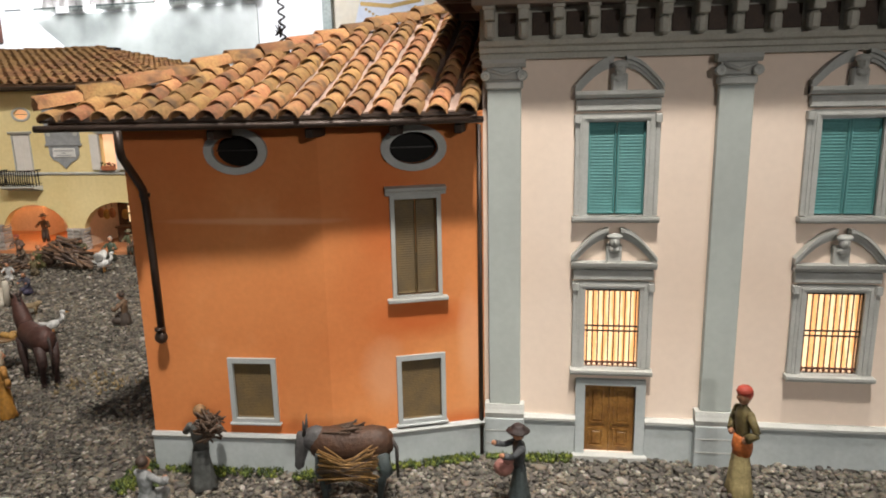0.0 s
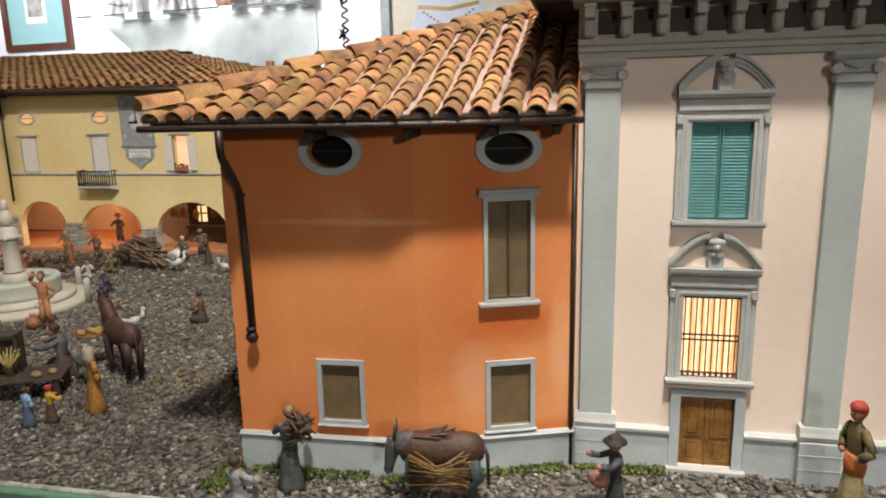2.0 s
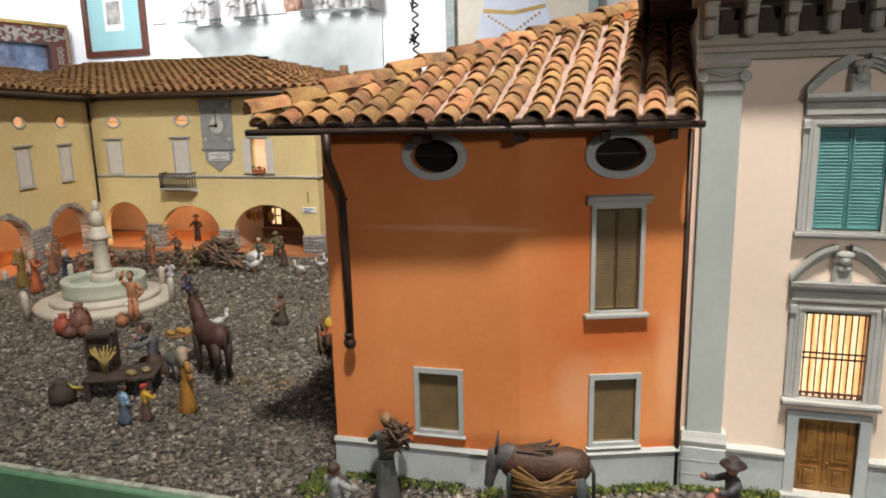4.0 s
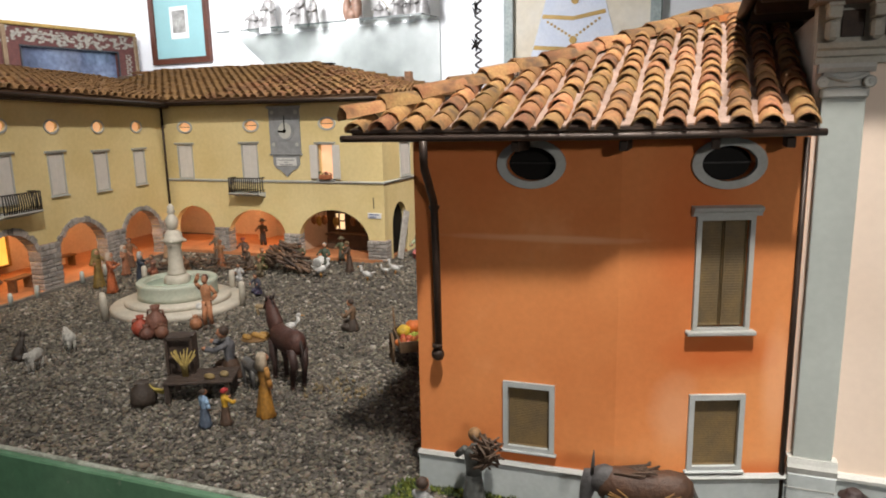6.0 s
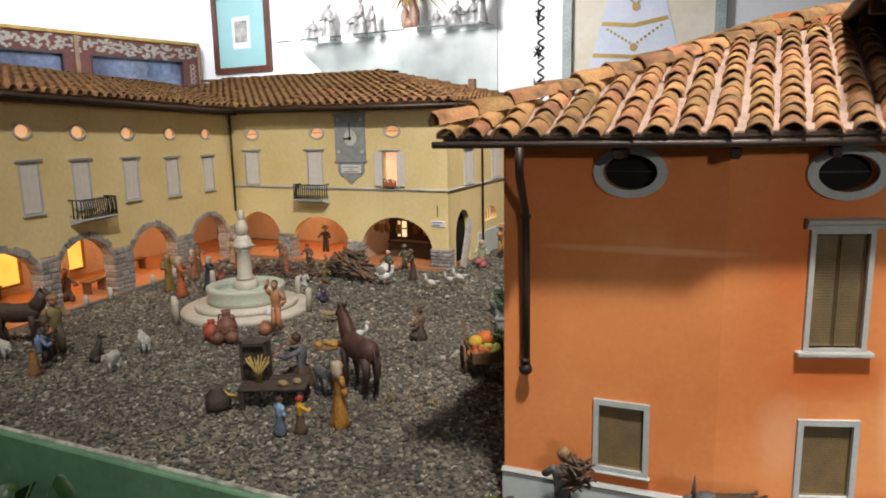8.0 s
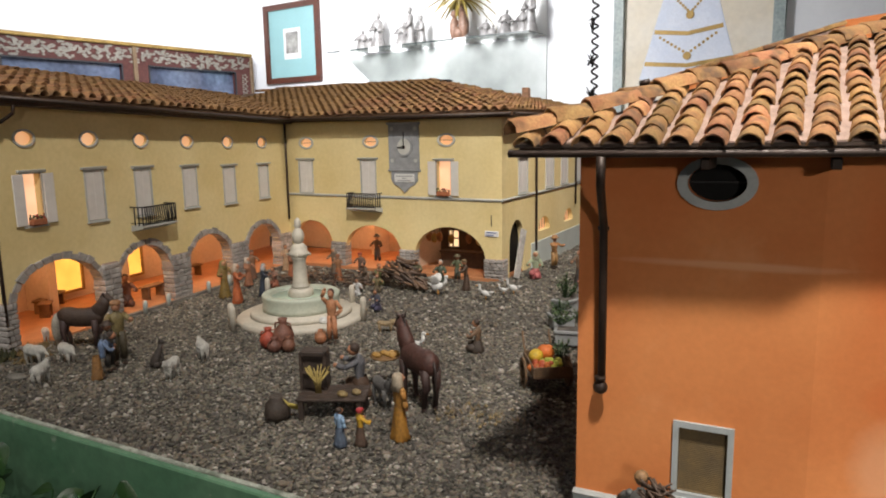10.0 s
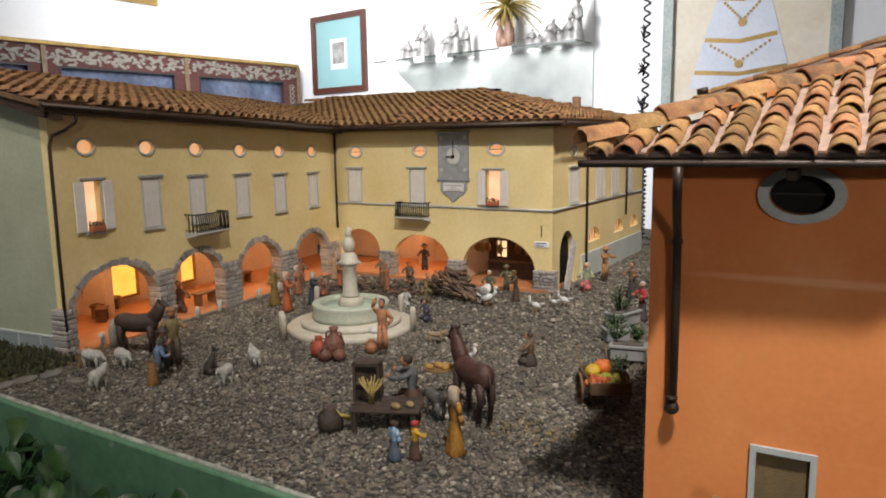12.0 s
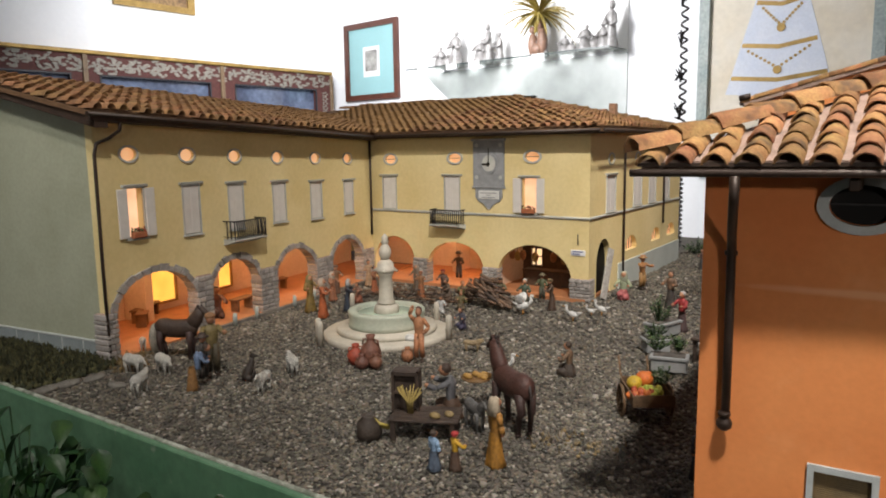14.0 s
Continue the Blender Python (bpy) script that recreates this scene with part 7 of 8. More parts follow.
for x, y, rz, lab in ((-1.521, 0.776, 100, "white sheep grazing in the flock"), (-1.400, 0.712, -150, "white sheep standing in the flock"), (-1.470, 0.808, 80, "white sheep with lowered head in the flock"), (-1.244, 0.936, -120, "white sheep standing on the gravel"), (-1.211, 0.834, 20, "small white sheep seen from behind"), (-1.650, 0.880, 60, "white lamb under the arch"), (-1.625, 0.900, 40, "white lamb under the arch")):
    k = 0.75 if "lamb" in lab else 1.0
    beast("sheep", lab, x, y, rz, (0.040 if "behind" in lab else 0.046) * k, 0.041 * k, WOOL, WOOL, -0.04 if "lowered" in lab or "grazing" in lab else 0.24, None, 0.75, 0.15, 0.03, group="sheep on the square", bulk=1.3)
s = Shape()
s.loft([((0, 0.010, 0.002), 0.008, 0.009), ((0, 0.008, 0.012), 0.0088, 0.010), ((0, 0.002, 0.026), 0.0068, 0.0075), ((0, -0.002, 0.036), 0.0045, 0.005), ((0, -0.003, 0.044), 0.004, 0.0045)], 12)
s.ball((0, -0.004, 0.047), (0.0048, 0.0058, 0.005), 10, 6).ball((0, -0.010, 0.0455), (0.0026, 0.005, 0.0026), 8, 5)
for q in (-1, 1):
    s.tube([(q * 0.004, -0.004, 0.026), (q * 0.0045, -0.006, 0.012), (q * 0.0045, -0.007, 0.0)], 0.0026, 7, True, 0.002)
    s.ball((q * 0.007, 0.006, 0.006), (0.004, 0.008, 0.006), 8, 5)
    s.tube([(q * 0.003, -0.002, 0.050), (q * 0.0042, -0.001, 0.0555)], 0.002, 5, True, 0.0005)
s.tube([(0, 0.016, 0.004), (0.006, 0.024, 0.002), (0.012, 0.026, 0.002)], 0.002, 6, True, 0.001)
single("dog", s, C(0.045, 0.035, 0.028), "dark dog sitting upright on the gravel", "dog", pose(-1.287, 0.871, 0, 0, 0, 150))
beast("cat", "tan cat standing on the gravel", -1.024, 1.248, 110, 0.036, 0.028, C(0.33, 0.24, 0.13), None, 0.25, None, 0.6, 0.1, 0.12)
beast("foal", "grey foal standing behind a horse", -0.800, 0.890, 60, 0.05, 0.052, C(0.11, 0.105, 0.10), None, 0.30, None, 0.8, 0.3, 0.10)


def goose(x, y, rz, k, wings=False):
    s = Shape()
    s.slot = 0
    s.ball((0, 0, 0.022 * k), (0.0085 * k, 0.018 * k, 0.0095 * k), 12, 7, pose(0, 0, 0, -18, 0, 0))
    s.tube([(0, 0.012 * k, 0.024 * k), (0, 0.028 * k, 0.030 * k)], 0.006 * k, 7, True, 0.001)
    s.tube([(0, -0.014 * k, 0.026 * k), (0, -0.021 * k, 0.036 * k), (0, -0.020 * k, 0.046 * k)], 0.005 * k, 8, True, 0.0032 * k)
    s.ball((0, -0.022 * k, 0.048 * k), (0.0042 * k, 0.006 * k, 0.0045 * k), 8, 5)
    if wings:
        for sx in (-1, 1):
            s.ball((sx * 0.010 * k, 0.006 * k, 0.040 * k), (0.003 * k, 0.012 * k, 0.016 * k), 8, 6, pose(0, 0, 0, 20, sx * 25, 0))
    s.slot = 1
    s.tube([(0, -0.027 * k, 0.047 * k), (0, -0.034 * k, 0.0455 * k)], 0.002 * k, 6, True, 0.0008)
    for sx in (-1, 1):
        s.tube([(sx * 0.004 * k, 0, 0.014 * k), (sx * 0.004 * k, 0, 0.0)], 0.0014 * k, 5)
    single("goose", s, [C(0.62, 0.62, 0.60), C(0.50, 0.24, 0.05)], "white goose with spread wings" if wings else "white goose standing on the gravel", "goose", pose(x, y, 0, 0, 0, rz), group="geese on the square")


goose(-1.085, 1.601, 100, 1.05, True)
goose(-0.945, 1.600, -80, 0.80)
goose(-0.905, 1.690, -80, 0.80)
goose(-0.930, 1.680, -60, 0.55)
goose(-0.885, 1.133, 120, 0.9)

# ---------------------------------------------------------------- the market stall
stall = thing("market_stall", "low dark wooden stall table with wares", "stall", pose(-0.855, 0.835, 0, 0, 0, 25))
PLANK = mat("dark_stall_wood", (0.065, 0.042, 0.03), 0.75, 0.3, 60, 0.4)
for i in range(4):
    part("plank", Shape().box(-0.050, 0.055, -0.032 + i * 0.016, -0.017 + i * 0.016, 0.030, 0.034, 0.001), PLANK, stall)
for x in (-0.044, 0.046):
    for y in (-0.026, 0.026):
        part("leg", Shape().box(x - 0.004, x + 0.004, y - 0.004, y + 0.004, 0, 0.030, 0.001), PLANK, stall)
part("counter_box", Shape().box(-0.052, -0.010, 0.012, 0.036, 0.0345, 0.095, 0.001).box(-0.052, -0.048, 0.004, 0.012, 0.0345, 0.095).box(-0.014, -0.010, 0.004, 0.012, 0.0345, 0.095).box(-0.052, -0.010, 0.004, 0.012, 0.090, 0.095).box(-0.048, -0.014, 0.006, 0.012, 0.060, 0.063), PLANK, stall)
straw = thing("straw_sheaf", "sheaf of yellow straw leaning on the stall", "straw", pose(-0.872, 0.822, 0.034, 0, 0, 25))
rng = random.Random(31)
STRAW = mat("yellow_straw", (0.40, 0.30, 0.09), 0.8, 0.25, 90, 0)
for i in range(22):
    a = rng.uniform(-0.5, 0.5)
    part("stalk", Shape().tube([(rng.uniform(-0.004, 0.004), 0, 0), (0.010 * a, -0.004, 0.02), (0.038 * a, rng.uniform(-0.008, 0.004), 0.040 + rng.uniform(-0.006, 0.006))], 0.0011, 4), STRAW, straw)
ban = thing("banana_bunch", "bunch of yellow fruit hanging at the stall", "fruit", pose(-0.905, 0.790, 0.022, 0, 0, 30))
for i in range(4):
    part("fruit", Shape().tube([(-0.014, i * 0.004, 0.010 - i * 0.002), (0, i * 0.004 - 0.006, 0.002 - i * 0.003), (0.016, i * 0.004, -0.004 - i * 0.003)], 0.0032, 7, True, 0.002), C(0.42, 0.33, 0.07), ban)
sack = single("sack", Shape().lathe([(0.016, 0), (0.020, 0.008), (0.018, 0.024), (0.010, 0.032), (0.011, 0.036)], seg=14, wob=0.06), C(0.055, 0.045, 0.035), "dark cloth sack beside the stall", "sack", pose(-0.920, 0.780, 0))
single("loaf", Shape().ball((0, 0, 0.004), (0.010, 0.006, 0.005), 10, 6), C(0.28, 0.20, 0.08), "small loaf on the stall table", "bread", pose(-0.830, 0.826, 0.034))
single("loaf", Shape().ball((0, 0, 0.004), (0.008, 0.006, 0.005), 10, 6), C(0.30, 0.22, 0.10), "small loaf on the stall table", "bread", pose(-0.815, 0.842, 0.034))
tray = thing("food_tray", "round tray of golden loaves carried by a figure", "tray", pose(-0.838, 0.960, 0.052))
part("dish", Shape().lathe([(0.012, 0), (0.024, 0.003), (0.026, 0.006), (0.022, 0.005)], seg=16), C(0.20, 0.11, 0.04), tray)
for i in range(7):
    part("loaf", Shape().ball((0.014 * math.cos(i), 0.012 * math.sin(i * 1.3), 0.008), (0.008, 0.006, 0.005), 8, 5), C(0.42, 0.24, 0.06), tray)
moss("straw_litter", [(-0.70 + i * 0.02, 0.90 + (i % 3) * 0.02, 0.025) for i in range(6)], 6, [C(0.26, 0.19, 0.09), C(0.20, 0.15, 0.08)], "loose straw scattered on the gravel", 0.007, 12)

# ---------------------------------------------------------------- cart and planters beside the orange house
CARTWOOD = mat("weathered_cart_wood", (0.17, 0.10, 0.05), 0.8, 0.3, 60, 0.4)
cart = thing("vegetable_cart", "small wooden handcart heaped with vegetables", "cart", pose(-0.596, 1.085, 0, 0, 0, 302))
part("cart_bed", Shape().box(-0.045, 0.045, -0.030, 0.030, 0.030, 0.034, 0.001), CARTWOOD, cart)
for y0 in (-0.032, 0.030):
    part("side_board", Shape().box(-0.047, 0.047, y0, y0 + 0.003, 0.030, 0.048, 0.001), CARTWOOD, cart)
for x0 in (-0.048, 0.045):
    part("end_board", Shape().box(x0, x0 + 0.003, -0.030, 0.030, 0.030, 0.050, 0.001), CARTWOOD, cart)
for y0 in (-0.040, 0.036):
    w = part("wheel", Shape(pose(0.0, y0, 0.026, 90, 0, 0)).lathe([(0.026, -0.002), (0.026, 0.002), (0.022, 0.002), (0.022, -0.002)], seg=18), CARTWOOD, cart)
    for k in range(6):
        a = k * math.pi / 3
        part("spoke", Shape(pose(0.0, y0, 0.026)).tube([(0, 0, 0), (0.023 * math.cos(a), 0, 0.023 * math.sin(a))], 0.0018, 5), CARTWOOD, w)
for y0 in (-0.024, 0.024):
    part("shaft", Shape().tube([(-0.045, y0, 0.033), (-0.080, y0, 0.045), (-0.098, y0, 0.070)], 0.002, 6), CARTWOOD, cart)
rng = random.Random(12)


def heap(label, cx, cy, cz, n, r, colors, spread, names="fruit"):
    t = thing("vegetable_heap", label, "vegetables", pose(cx, cy, cz))
    for i in range(n):
        part(names, Shape().ball((rng.uniform(-1, 1) * spread, rng.uniform(-1, 1) * spread, rng.uniform(0.3, 1) * r * 1.4), (r * rng.uniform(0.8, 1.1), r * rng.uniform(0.8, 1.1), r * rng.uniform(0.8, 1.1)), 9, 6), rng.choice(colors), t)


heap("heap of orange and red vegetables in a cart", -0.600, 1.060, 0.036, 14, 0.0065, [C(0.50, 0.13, 0.02), C(0.42, 0.07, 0.02)], 0.016)
heap("heap of yellow-green fruit in a cart", -0.588, 1.085, 0.036, 12, 0.0065, [C(0.42, 0.40, 0.05), C(0.34, 0.38, 0.05)], 0.014)
heap("bright orange pumpkins on the cart load", -0.606, 1.112, 0.040, 3, 0.014, [C(0.62, 0.15, 0.02)], 0.008, "pumpkin")
heap("yellow melon on the cart load", -0.615, 1.085, 0.036, 2, 0.013, [C(0.60, 0.40, 0.03)], 0.006, "melon")
LEAFY = [mat("herb_green", (0.05, 0.11, 0.025), 0.7, 0.3, 120, 0), mat("herb_dark", (0.025, 0.06, 0.018), 0.7, 0.3, 120, 0), mat("herb_light", (0.10, 0.16, 0.05), 0.7, 0.3, 120, 0)]


def bush(name, label, x, y, z, r, h, n, seed, leaf=0.006):
    """A small plant of stems and many pointed leaves."""
    rng = random.Random(seed)
    t = thing(name, label, "plant", pose(x, y, z))
    st, lv = Shape(), Shape()
    for i in range(n):
        a, d = rng.uniform(0, 6.28), r * math.sqrt(rng.random())
        tip = Vector((d * math.cos(a), d * math.sin(a), h * rng.uniform(0.45, 1.0) * (1.1 - 0.5 * d / r)))
        st.tube([(tip.x * 0.2, tip.y * 0.2, 0), tip * 0.6, tip], 0.0007, 4, False)
        for k in range(7):
            p = tip * rng.uniform(0.45, 1.0)
            b, e = rng.uniform(0, 6.28), rng.uniform(-0.3, 0.9)
            dr = Vector((math.cos(b) * math.cos(e), math.sin(b) * math.cos(e), math.sin(e))) * leaf * rng.uniform(0.7, 1.5)
            sd = dr.cross(Vector((0, 0, 1)))
            sd = sd.normalized() * leaf * 0.32 if sd.length > 1e-6 else Vector((leaf * 0.3, 0, 0))
            lv.slot = rng.randrange(3)
            lv.add([p, p + dr * 0.5 + sd, p + dr, p + dr * 0.5 - sd], [(0, 1, 2, 3)])
    part("stem_clump", st, LEAFY[1], t)
    part("foliage", lv, LEAFY, t)
    tagged(t.children[-1], kind="stuff")
    return t


def planter(x, y, rz, l, w, h, label):
    t = thing("planter", label, "planter", pose(x, y, 0, 0, 0, rz), group="planters beside the house")
    g = mat("grey_planter_stone", (0.26, 0.27, 0.27), 0.85, 0.15, 50, 0.3)
    part("trough", Shape().band(rect(-l / 2 + 0.003, l / 2 - 0.003, -w / 2 + 0.003, w / 2 - 0.003), rect(-l / 2, l / 2, -w / 2, w / 2), 0, 0.001).box(-l / 2, l / 2, -w / 2, w / 2, 0.003, h, 0.002), g, t)
    part("rim", Shape().box(-l / 2 - 0.003, l / 2 + 0.003, -w / 2 - 0.003, w / 2 + 0.003, h - 0.005, h + 0.001, 0.001), g, t)
    part("soil", Shape().box(-l / 2 + 0.004, l / 2 - 0.004, -w / 2 + 0.004, w / 2 - 0.004, h, h + 0.003), SOIL, t)


planter(-0.628, 1.325, 12, 0.066, 0.036, 0.032, "grey stone planter trough with herbs")
bush("herb_plant", "green herbs growing in a stone planter", -0.655, 1.335, 0.037, 0.028, 0.045, 26, 41)
bush("herb_plant", "dark green herbs growing in a stone planter", -0.618, 1.345, 0.037, 0.026, 0.040, 24, 42)
planter(-0.690, 1.440, 40, 0.050, 0.036, 0.030, "small grey stone planter with a young shrub")
bush("herb_plant", "small bright shrub in a stone planter", -0.690, 1.440, 0.031, 0.026, 0.042, 24, 43)
planter(-0.715, 1.575, 70, 0.080, 0.040, 0.034, "pale grey stone planter with a leafy shrub")
bush("herb_plant", "leafy green shrub in a stone planter", -0.722, 1.565, 0.035, 0.030, 0.065, 34, 44)
bush("herb_plant", "green plant in front of red flowers", -0.600, 1.600, 0.050, 0.040, 0.050, 34, 45)
bush("herb_plant", "leafy greens on the vegetable cart", -0.580, 1.118, 0.045, 0.022, 0.035, 20, 47)
bush("lane_shrub", "low green shrub at the end of the lane", -0.97, 2.88, 0.0, 0.06, 0.06, 40, 48, 0.010)
bush("lane_shrub", "low green shrub at the end of the lane", -0.80, 2.95, 0.0, 0.07, 0.07, 40, 49, 0.010)
bench = thing("flower_stand", "dark wooden flower stand beside the house", "stand", pose(-0.560, 1.50, 0, 0, 0, 80))
part("stand_top", Shape().box(-0.10, 0.10, -0.035, 0.035, 0.044, 0.050, 0.001), PLANK, bench)
for x in (-0.09, 0.09):
    for y in (-0.028, 0.028):
        part("leg", Shape().box(x - 0.004, x + 0.004, y - 0.004, y + 0.004, 0, 0.044, 0.001), PLANK, bench)
bush("herb_plant", "dark green plant on a flower stand", -0.560, 1.45, 0.050, 0.045, 0.060, 36, 46)

# ---------------------------------------------------------------- wood pile, benches, plank, wares
pile = thing("wood_pile", "heap of split brown logs by the arcade", "wood pile", pose(-1.225, 1.640, 0, 0, 0, -20))
rng = random.Random(17)
LOGS = [C(0.10, 0.065, 0.045), C(0.16, 0.09, 0.05), C(0.06, 0.042, 0.034), C(0.13, 0.08, 0.05)]
for i in range(70):
    x = rng.uniform(-0.08, 0.08)
    zt = 0.068 * (1 - abs(x) / 0.095) * rng.uniform(0.3, 1.0)
    a = rng.uniform(-1.0, 1.0)
    d = Vector((math.cos(a + 0.6), math.sin(a + 0.6), rng.uniform(-0.7, 0.1))).normalized() * rng.uniform(0.018, 0.034)
    p = Vector((x, rng.uniform(-0.03, 0.03), zt + 0.01))
    part("log", Shape().tube([p - d, p + d], 0.0045 * rng.uniform(0.6, 1.1), 6), rng.choice(LOGS), pile)
pile = thing("brushwood", "scattered brown brushwood on the ground by the arcade", "brushwood", pose(-1.47, 1.62, 0))
for i in range(120):
    a = rng.uniform(0, 6.28)
    x = rng.uniform(-0.17, 0.17)
    p = Vector((x, rng.uniform(-0.07, 0.06), 0.004 + rng.random() ** 2 * 0.034 * (1 - abs(x) / 0.19)))
    d = Vector((math.cos(a), math.sin(a), rng.uniform(-0.1, 0.15))) * 0.013
    part("branch", Shape().tube([p - d, p + d], 0.0028, 5), rng.choice(LOGS), pile)
single("leaning_plank", Shape().box(-0.012, 0.012, -0.003, 0.003, 0, 0.15, 0.001), C(0.42, 0.40, 0.37), "pale wooden plank leaning beside the side arch", "plank", pose(-0.975, 1.88, 0.0, -8, 22, 70))


def bench_thing(m, l, label):
    t = thing("bench", label, "bench", m, group="benches under the arcade")
    c = mat("arcade_bench_wood", (0.22, 0.10, 0.04), 0.7, 0.25, 50, 0.2)
    part("seat", Shape().box(-l / 2, l / 2, -0.014, 0.014, 0.030, 0.035, 0.001), c, t)
    for x in (-l / 2 + 0.01, l / 2 - 0.01):
        part("leg", Shape().box(x - 0.004, x + 0.004, -0.012, 0.012, 0, 0.030, 0.001), c, t)


LW = pose(-1.642, 0.80, 0, 0, 0, 97.3)
bench_thing(LW @ pose(0.285, 0.228, 0.004, 0, 0, 26), 0.125, "long wooden bench under the lit window")
bench_thing(LW @ pose(0.225, 0.170, 0.004, 0, 0, 40), 0.045, "small wooden stool under the lit arcade")
bench_thing(LW @ pose(0.465, 0.065, 0.004, 0, 0, 4), 0.075, "rough wooden table under the lit arcade")
bench_thing(LW @ pose(0.72, 0.16, 0.004, 0, 0, -10), 0.08, "wooden bench under the lit arcade")
FW = pose(-1.774, 1.83, 0)
for k in range(6):
    x = (0.497, 0.515, 0.534, 0.575, 0.635, 0.67)[k]
    t = thing("hanging_ware", "small copper and straw wares hanging in the shop arch", "wares", FW @ pose(x, 0.07, 0.118 - 0.004 * (k % 2)), group="wares hanging in the shop")
    part("ware", Shape().ball((0, 0, -0.012), (0.011, 0.008, 0.016), 9, 6), C(0.50, 0.27, 0.05) if k % 2 else C(0.38, 0.15, 0.05), t)
    part("cord", Shape().tube([(0, 0, 0), (0, 0, 0.08)], 0.0008, 4), wood, t)
t = thing("shop_counter", "dark wooden counter inside the shop arch", "counter", FW @ pose(0.60, 0.13, 0.0055))
part("counter_top", Shape().box(-0.09, 0.09, -0.02, 0.02, 0.045, 0.050, 0.001), DIMWOOD, t)
part("counter_front", Shape().box(-0.085, 0.085, -0.016, 0.016, 0, 0.045), DIMWOOD, t)

# ---------------------------------------------------------------- moss bank and stones at the west end
rng = random.Random(51)
BANK = [mat("bank_brown_green", (0.055, 0.055, 0.02), 0.9, 0.3, 120, 0), mat("bank_dark", (0.03, 0.035, 0.014), 0.9, 0.3, 120, 0), mat("bank_olive", (0.09, 0.085, 0.03), 0.9, 0.3, 120, 0)]
moss("moss_bank", [(rng.uniform(-2.05, -1.60), rng.uniform(0.615, 0.775), 0.02) for i in range(240)], 9, BANK, "dark olive moss bank beside the end wall", 0.014, 30)
moss("dry_grass", [(-1.60 + rng.uniform(-0.04, 0.06), 0.80 + rng.uniform(-0.03, 0.07), 0.02) for i in range(12)], 10, [C(0.22, 0.14, 0.05), C(0.16, 0.11, 0.04)], "dry leaf litter under the first arch", 0.007, 22)
for i, (x, y, r) in enumerate(((-1.475, 0.712, 0.021), (-1.565, 0.628, 0.026), (-1.563, 0.668, 0.026), (-1.552, 0.712, 0.024))):
    s = Shape()
    s.ball((0, 0, 0.002), (r, r * 0.6, r * 0.28), 9, 6)
    s.v = [p + Vector((rng.uniform(-1, 1), rng.uniform(-1, 1), rng.uniform(-1, 1))) * r * 0.06 for p in s.v]
    single("stone", s, mat("dull_edge_stone", (0.20, 0.185, 0.16), 0.9, 0.25, 60, 0.6), "rough grey stone at the edge of the gravel", "stone", pose(x, y, 0, 0, 0, 90 if i else 20), group="edge stones")

# ---------------------------------------------------------------- the house behind
rear = thing("rear_house", "model house roof with clay tiles behind the orange house", "house", pose(-0.58, 1.87, 0))
RI = rear.matrix_basis.inverted()
part("rear_wall", Shape(RI).slab([(-0.57, 0), (0.2, 0), (0.2, 0.70), (-0.18, 0.66), (-0.57, 0.53)], [], 1.87, 1.89).box(-0.57, -0.55, 1.891, 2.5, 0, 0.52), ORANGE, rear)
rs = part("roof", Shape(RI).add([(-0.615, 1.845, 0.530), (-0.18, 1.845, 0.645), (-0.18, 2.55, 0.645), (-0.615, 2.55, 0.530), (-0.615, 1.845, 0.522), (-0.18, 1.845, 0.637), (-0.18, 2.55, 0.637), (-0.615, 2.55, 0.522)], [(0, 1, 2, 3), (7, 6, 5, 4), (0, 4, 5, 1), (1, 5, 6, 2), (3, 2, 6, 7), (0, 3, 7, 4)]), MORTAR, rear, "clay tile roof")
places = []
for r in range(3):
    for k in range(14):
        x = -0.622 + k * 0.031
        places.append(slope_pose(RI @ Vector((x, 1.852 + r * 0.03, 0.531 + (x + 0.615) * 0.2644)), (1, 0, 0.30), (-0.264, 0, 1), 1.6))
lay(tiles, places, rs)
part("gutter", Shape(RI).tube([(-0.620, 1.84, 0.527), (-0.620, 2.5, 0.527)], 0.005, 8), PIPE, rear)
part("gutter_end", Shape(RI).tube([(-0.625, 1.84, 0.540), (-0.600, 1.842, 0.545)], 0.007, 8).tube([(-0.600, 1.842, 0.530), (-0.60, 1.842, 0.500), (-0.585, 1.855, 0.49)], 0.004, 7), PIPE, rear)

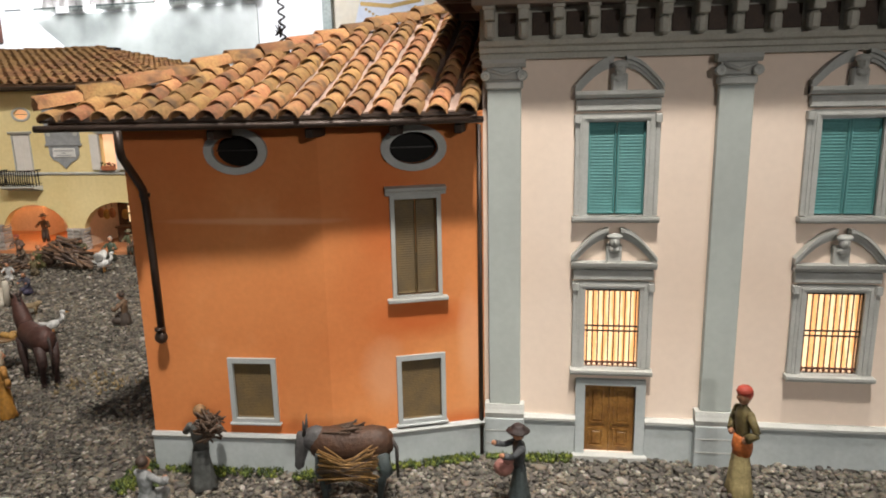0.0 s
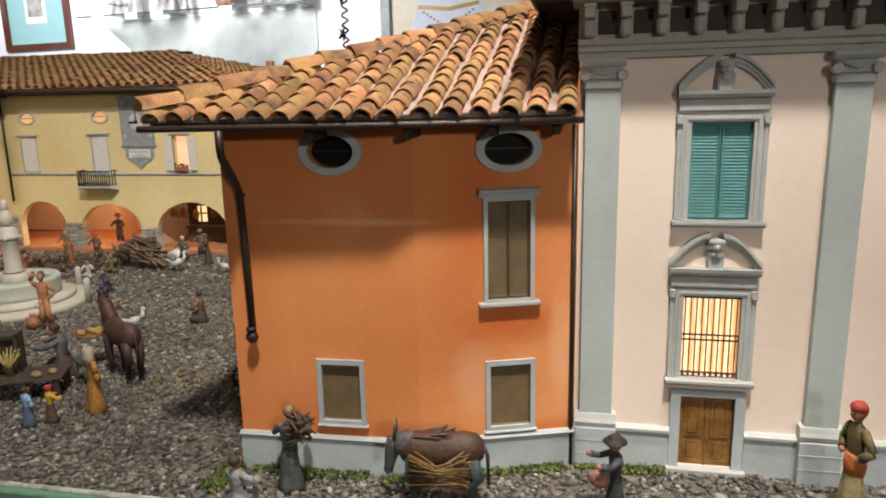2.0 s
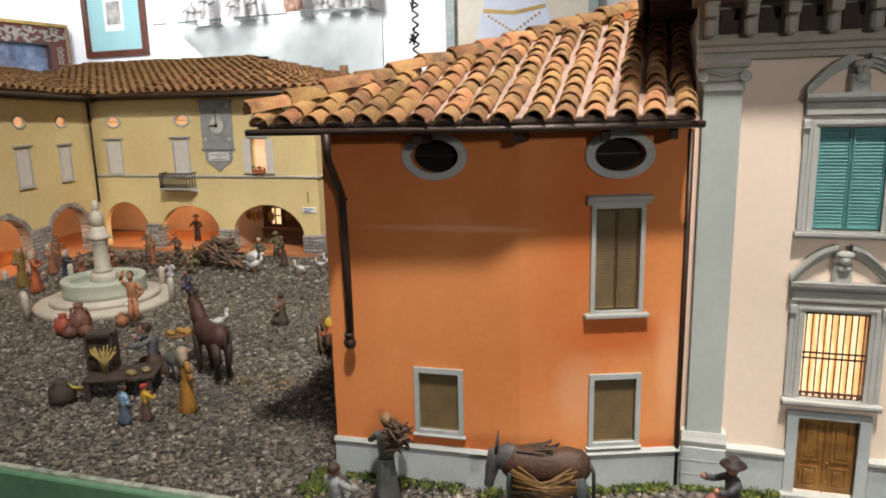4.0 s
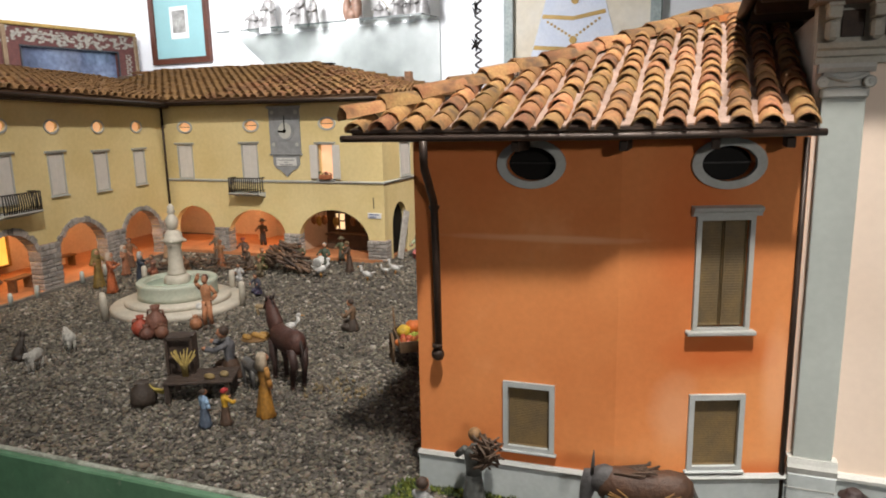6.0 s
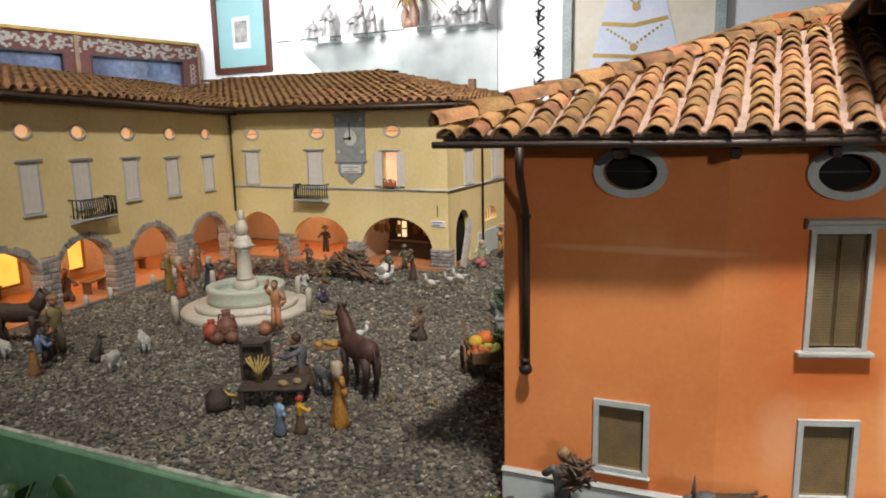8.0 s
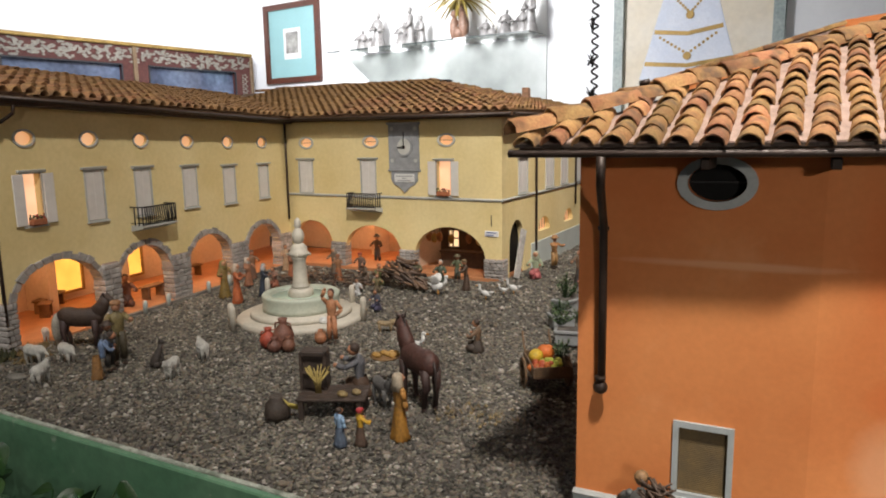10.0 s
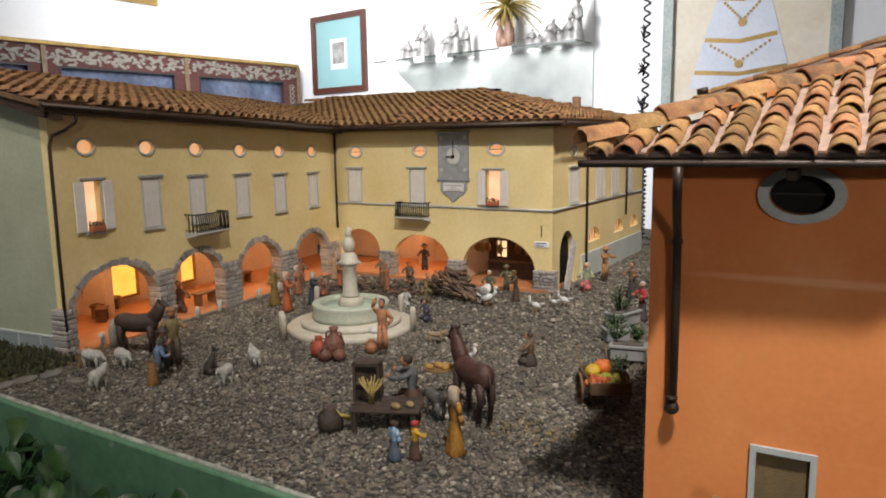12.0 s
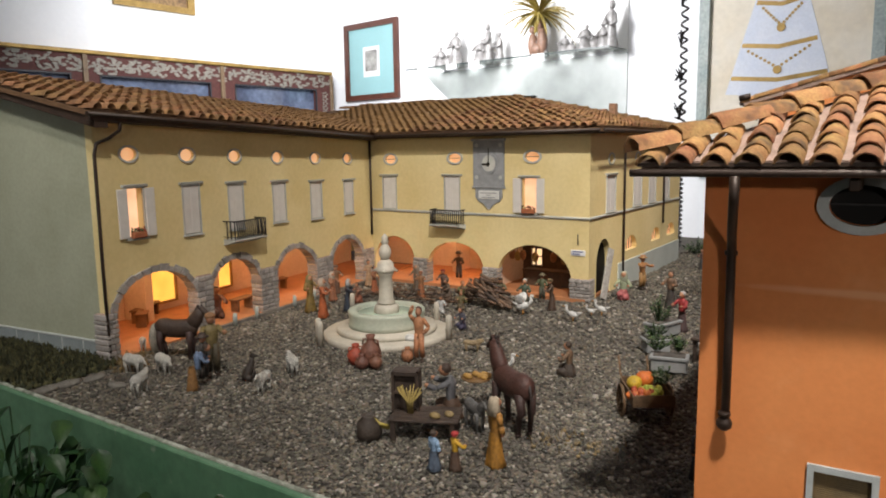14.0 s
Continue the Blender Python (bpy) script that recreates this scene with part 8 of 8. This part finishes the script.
# ---------------------------------------------------------------- potted plant in front of the board
def big_leaf(m, l, w, mats_slot=0):
    """A pointed leaf with a folded midrib and a soft droop, along +y."""
    vs, fs = [], []
    n = 8
    for i in range(n + 1):
        t = i / n
        half = w * math.sin(math.pi * t ** 0.7) ** 1.15 * (1 - 0.15 * t) + 0.0008
        z = -0.30 * l * t * t
        for j, sx in enumerate((-1, -0.5, 0, 0.5, 1)):
            vs.append((sx * half, l * t, z + abs(sx) * half * 0.35 + 0.03 * w * math.sin(9 * t + sx * 3)))
    for i in range(n):
        for j in range(4):
            a = i * 5 + j
            fs.append((a, a + 1, a + 6, a + 5))
    s = Shape(m)
    s.add(vs, fs, True)
    return s


LEAF = mat("glossy_dark_leaf", (0.014, 0.042, 0.020), 0.40, 0.25, 40, 0.15, tint=(0.026, 0.066, 0.016), rand=0.35)
LEAF.node_tree.nodes["Principled BSDF"].inputs["Specular IOR Level"].default_value = 0.3
rng = random.Random(77)


def potted(x, y, z, n, r, lo, hi, label):
    t = thing("potted_plant", label, "plant", pose(x, y, z))
    part("pot", Shape().lathe([(0.06, -0.30), (0.075, -0.16), (0.08, -0.155), (0.08, -0.14), (0.07, -0.14)], seg=20), mat("terracotta_pot_plain", (0.25, 0.10, 0.05), 0.8, 0.15, 40, 0.2), t)
    for i in range(n):
        a = i * 2.399 + rng.uniform(-0.3, 0.3)
        d = r * math.sqrt((i + 0.5) / n)
        base = Vector((d * math.cos(a), d * math.sin(a) * 0.6, rng.uniform(lo, hi)))
        l = rng.uniform(0.036, 0.060)
        part("stem", Shape().tube([(0, 0, -0.14), base * 0.5 + Vector((0, 0, -0.05)), base], 0.0014, 5), LEAF, t)
        lf = part("leaf", big_leaf(Matrix(), l, l * 0.30), LEAF, t)
        lf.matrix_basis = Matrix.Translation(base) @ pose(0, 0, 0, 0, 0, 180 + rng.uniform(-95, 95)) @ pose(0, 0, 0, rng.uniform(-60, 5), rng.uniform(-25, 25), 0)


potted(-1.06, 0.475, -0.085, 130, 0.18, -0.10, 0.058, "potted plant with glossy dark green pointed leaves")
potted(-1.36, 0.48, -0.065, 130, 0.18, -0.10, 0.085, "potted plant with glossy dark green pointed leaves")
potted(-0.84, 0.485, -0.095, 14, 0.07, -0.06, 0.085, "potted plant with glossy dark green pointed leaves")
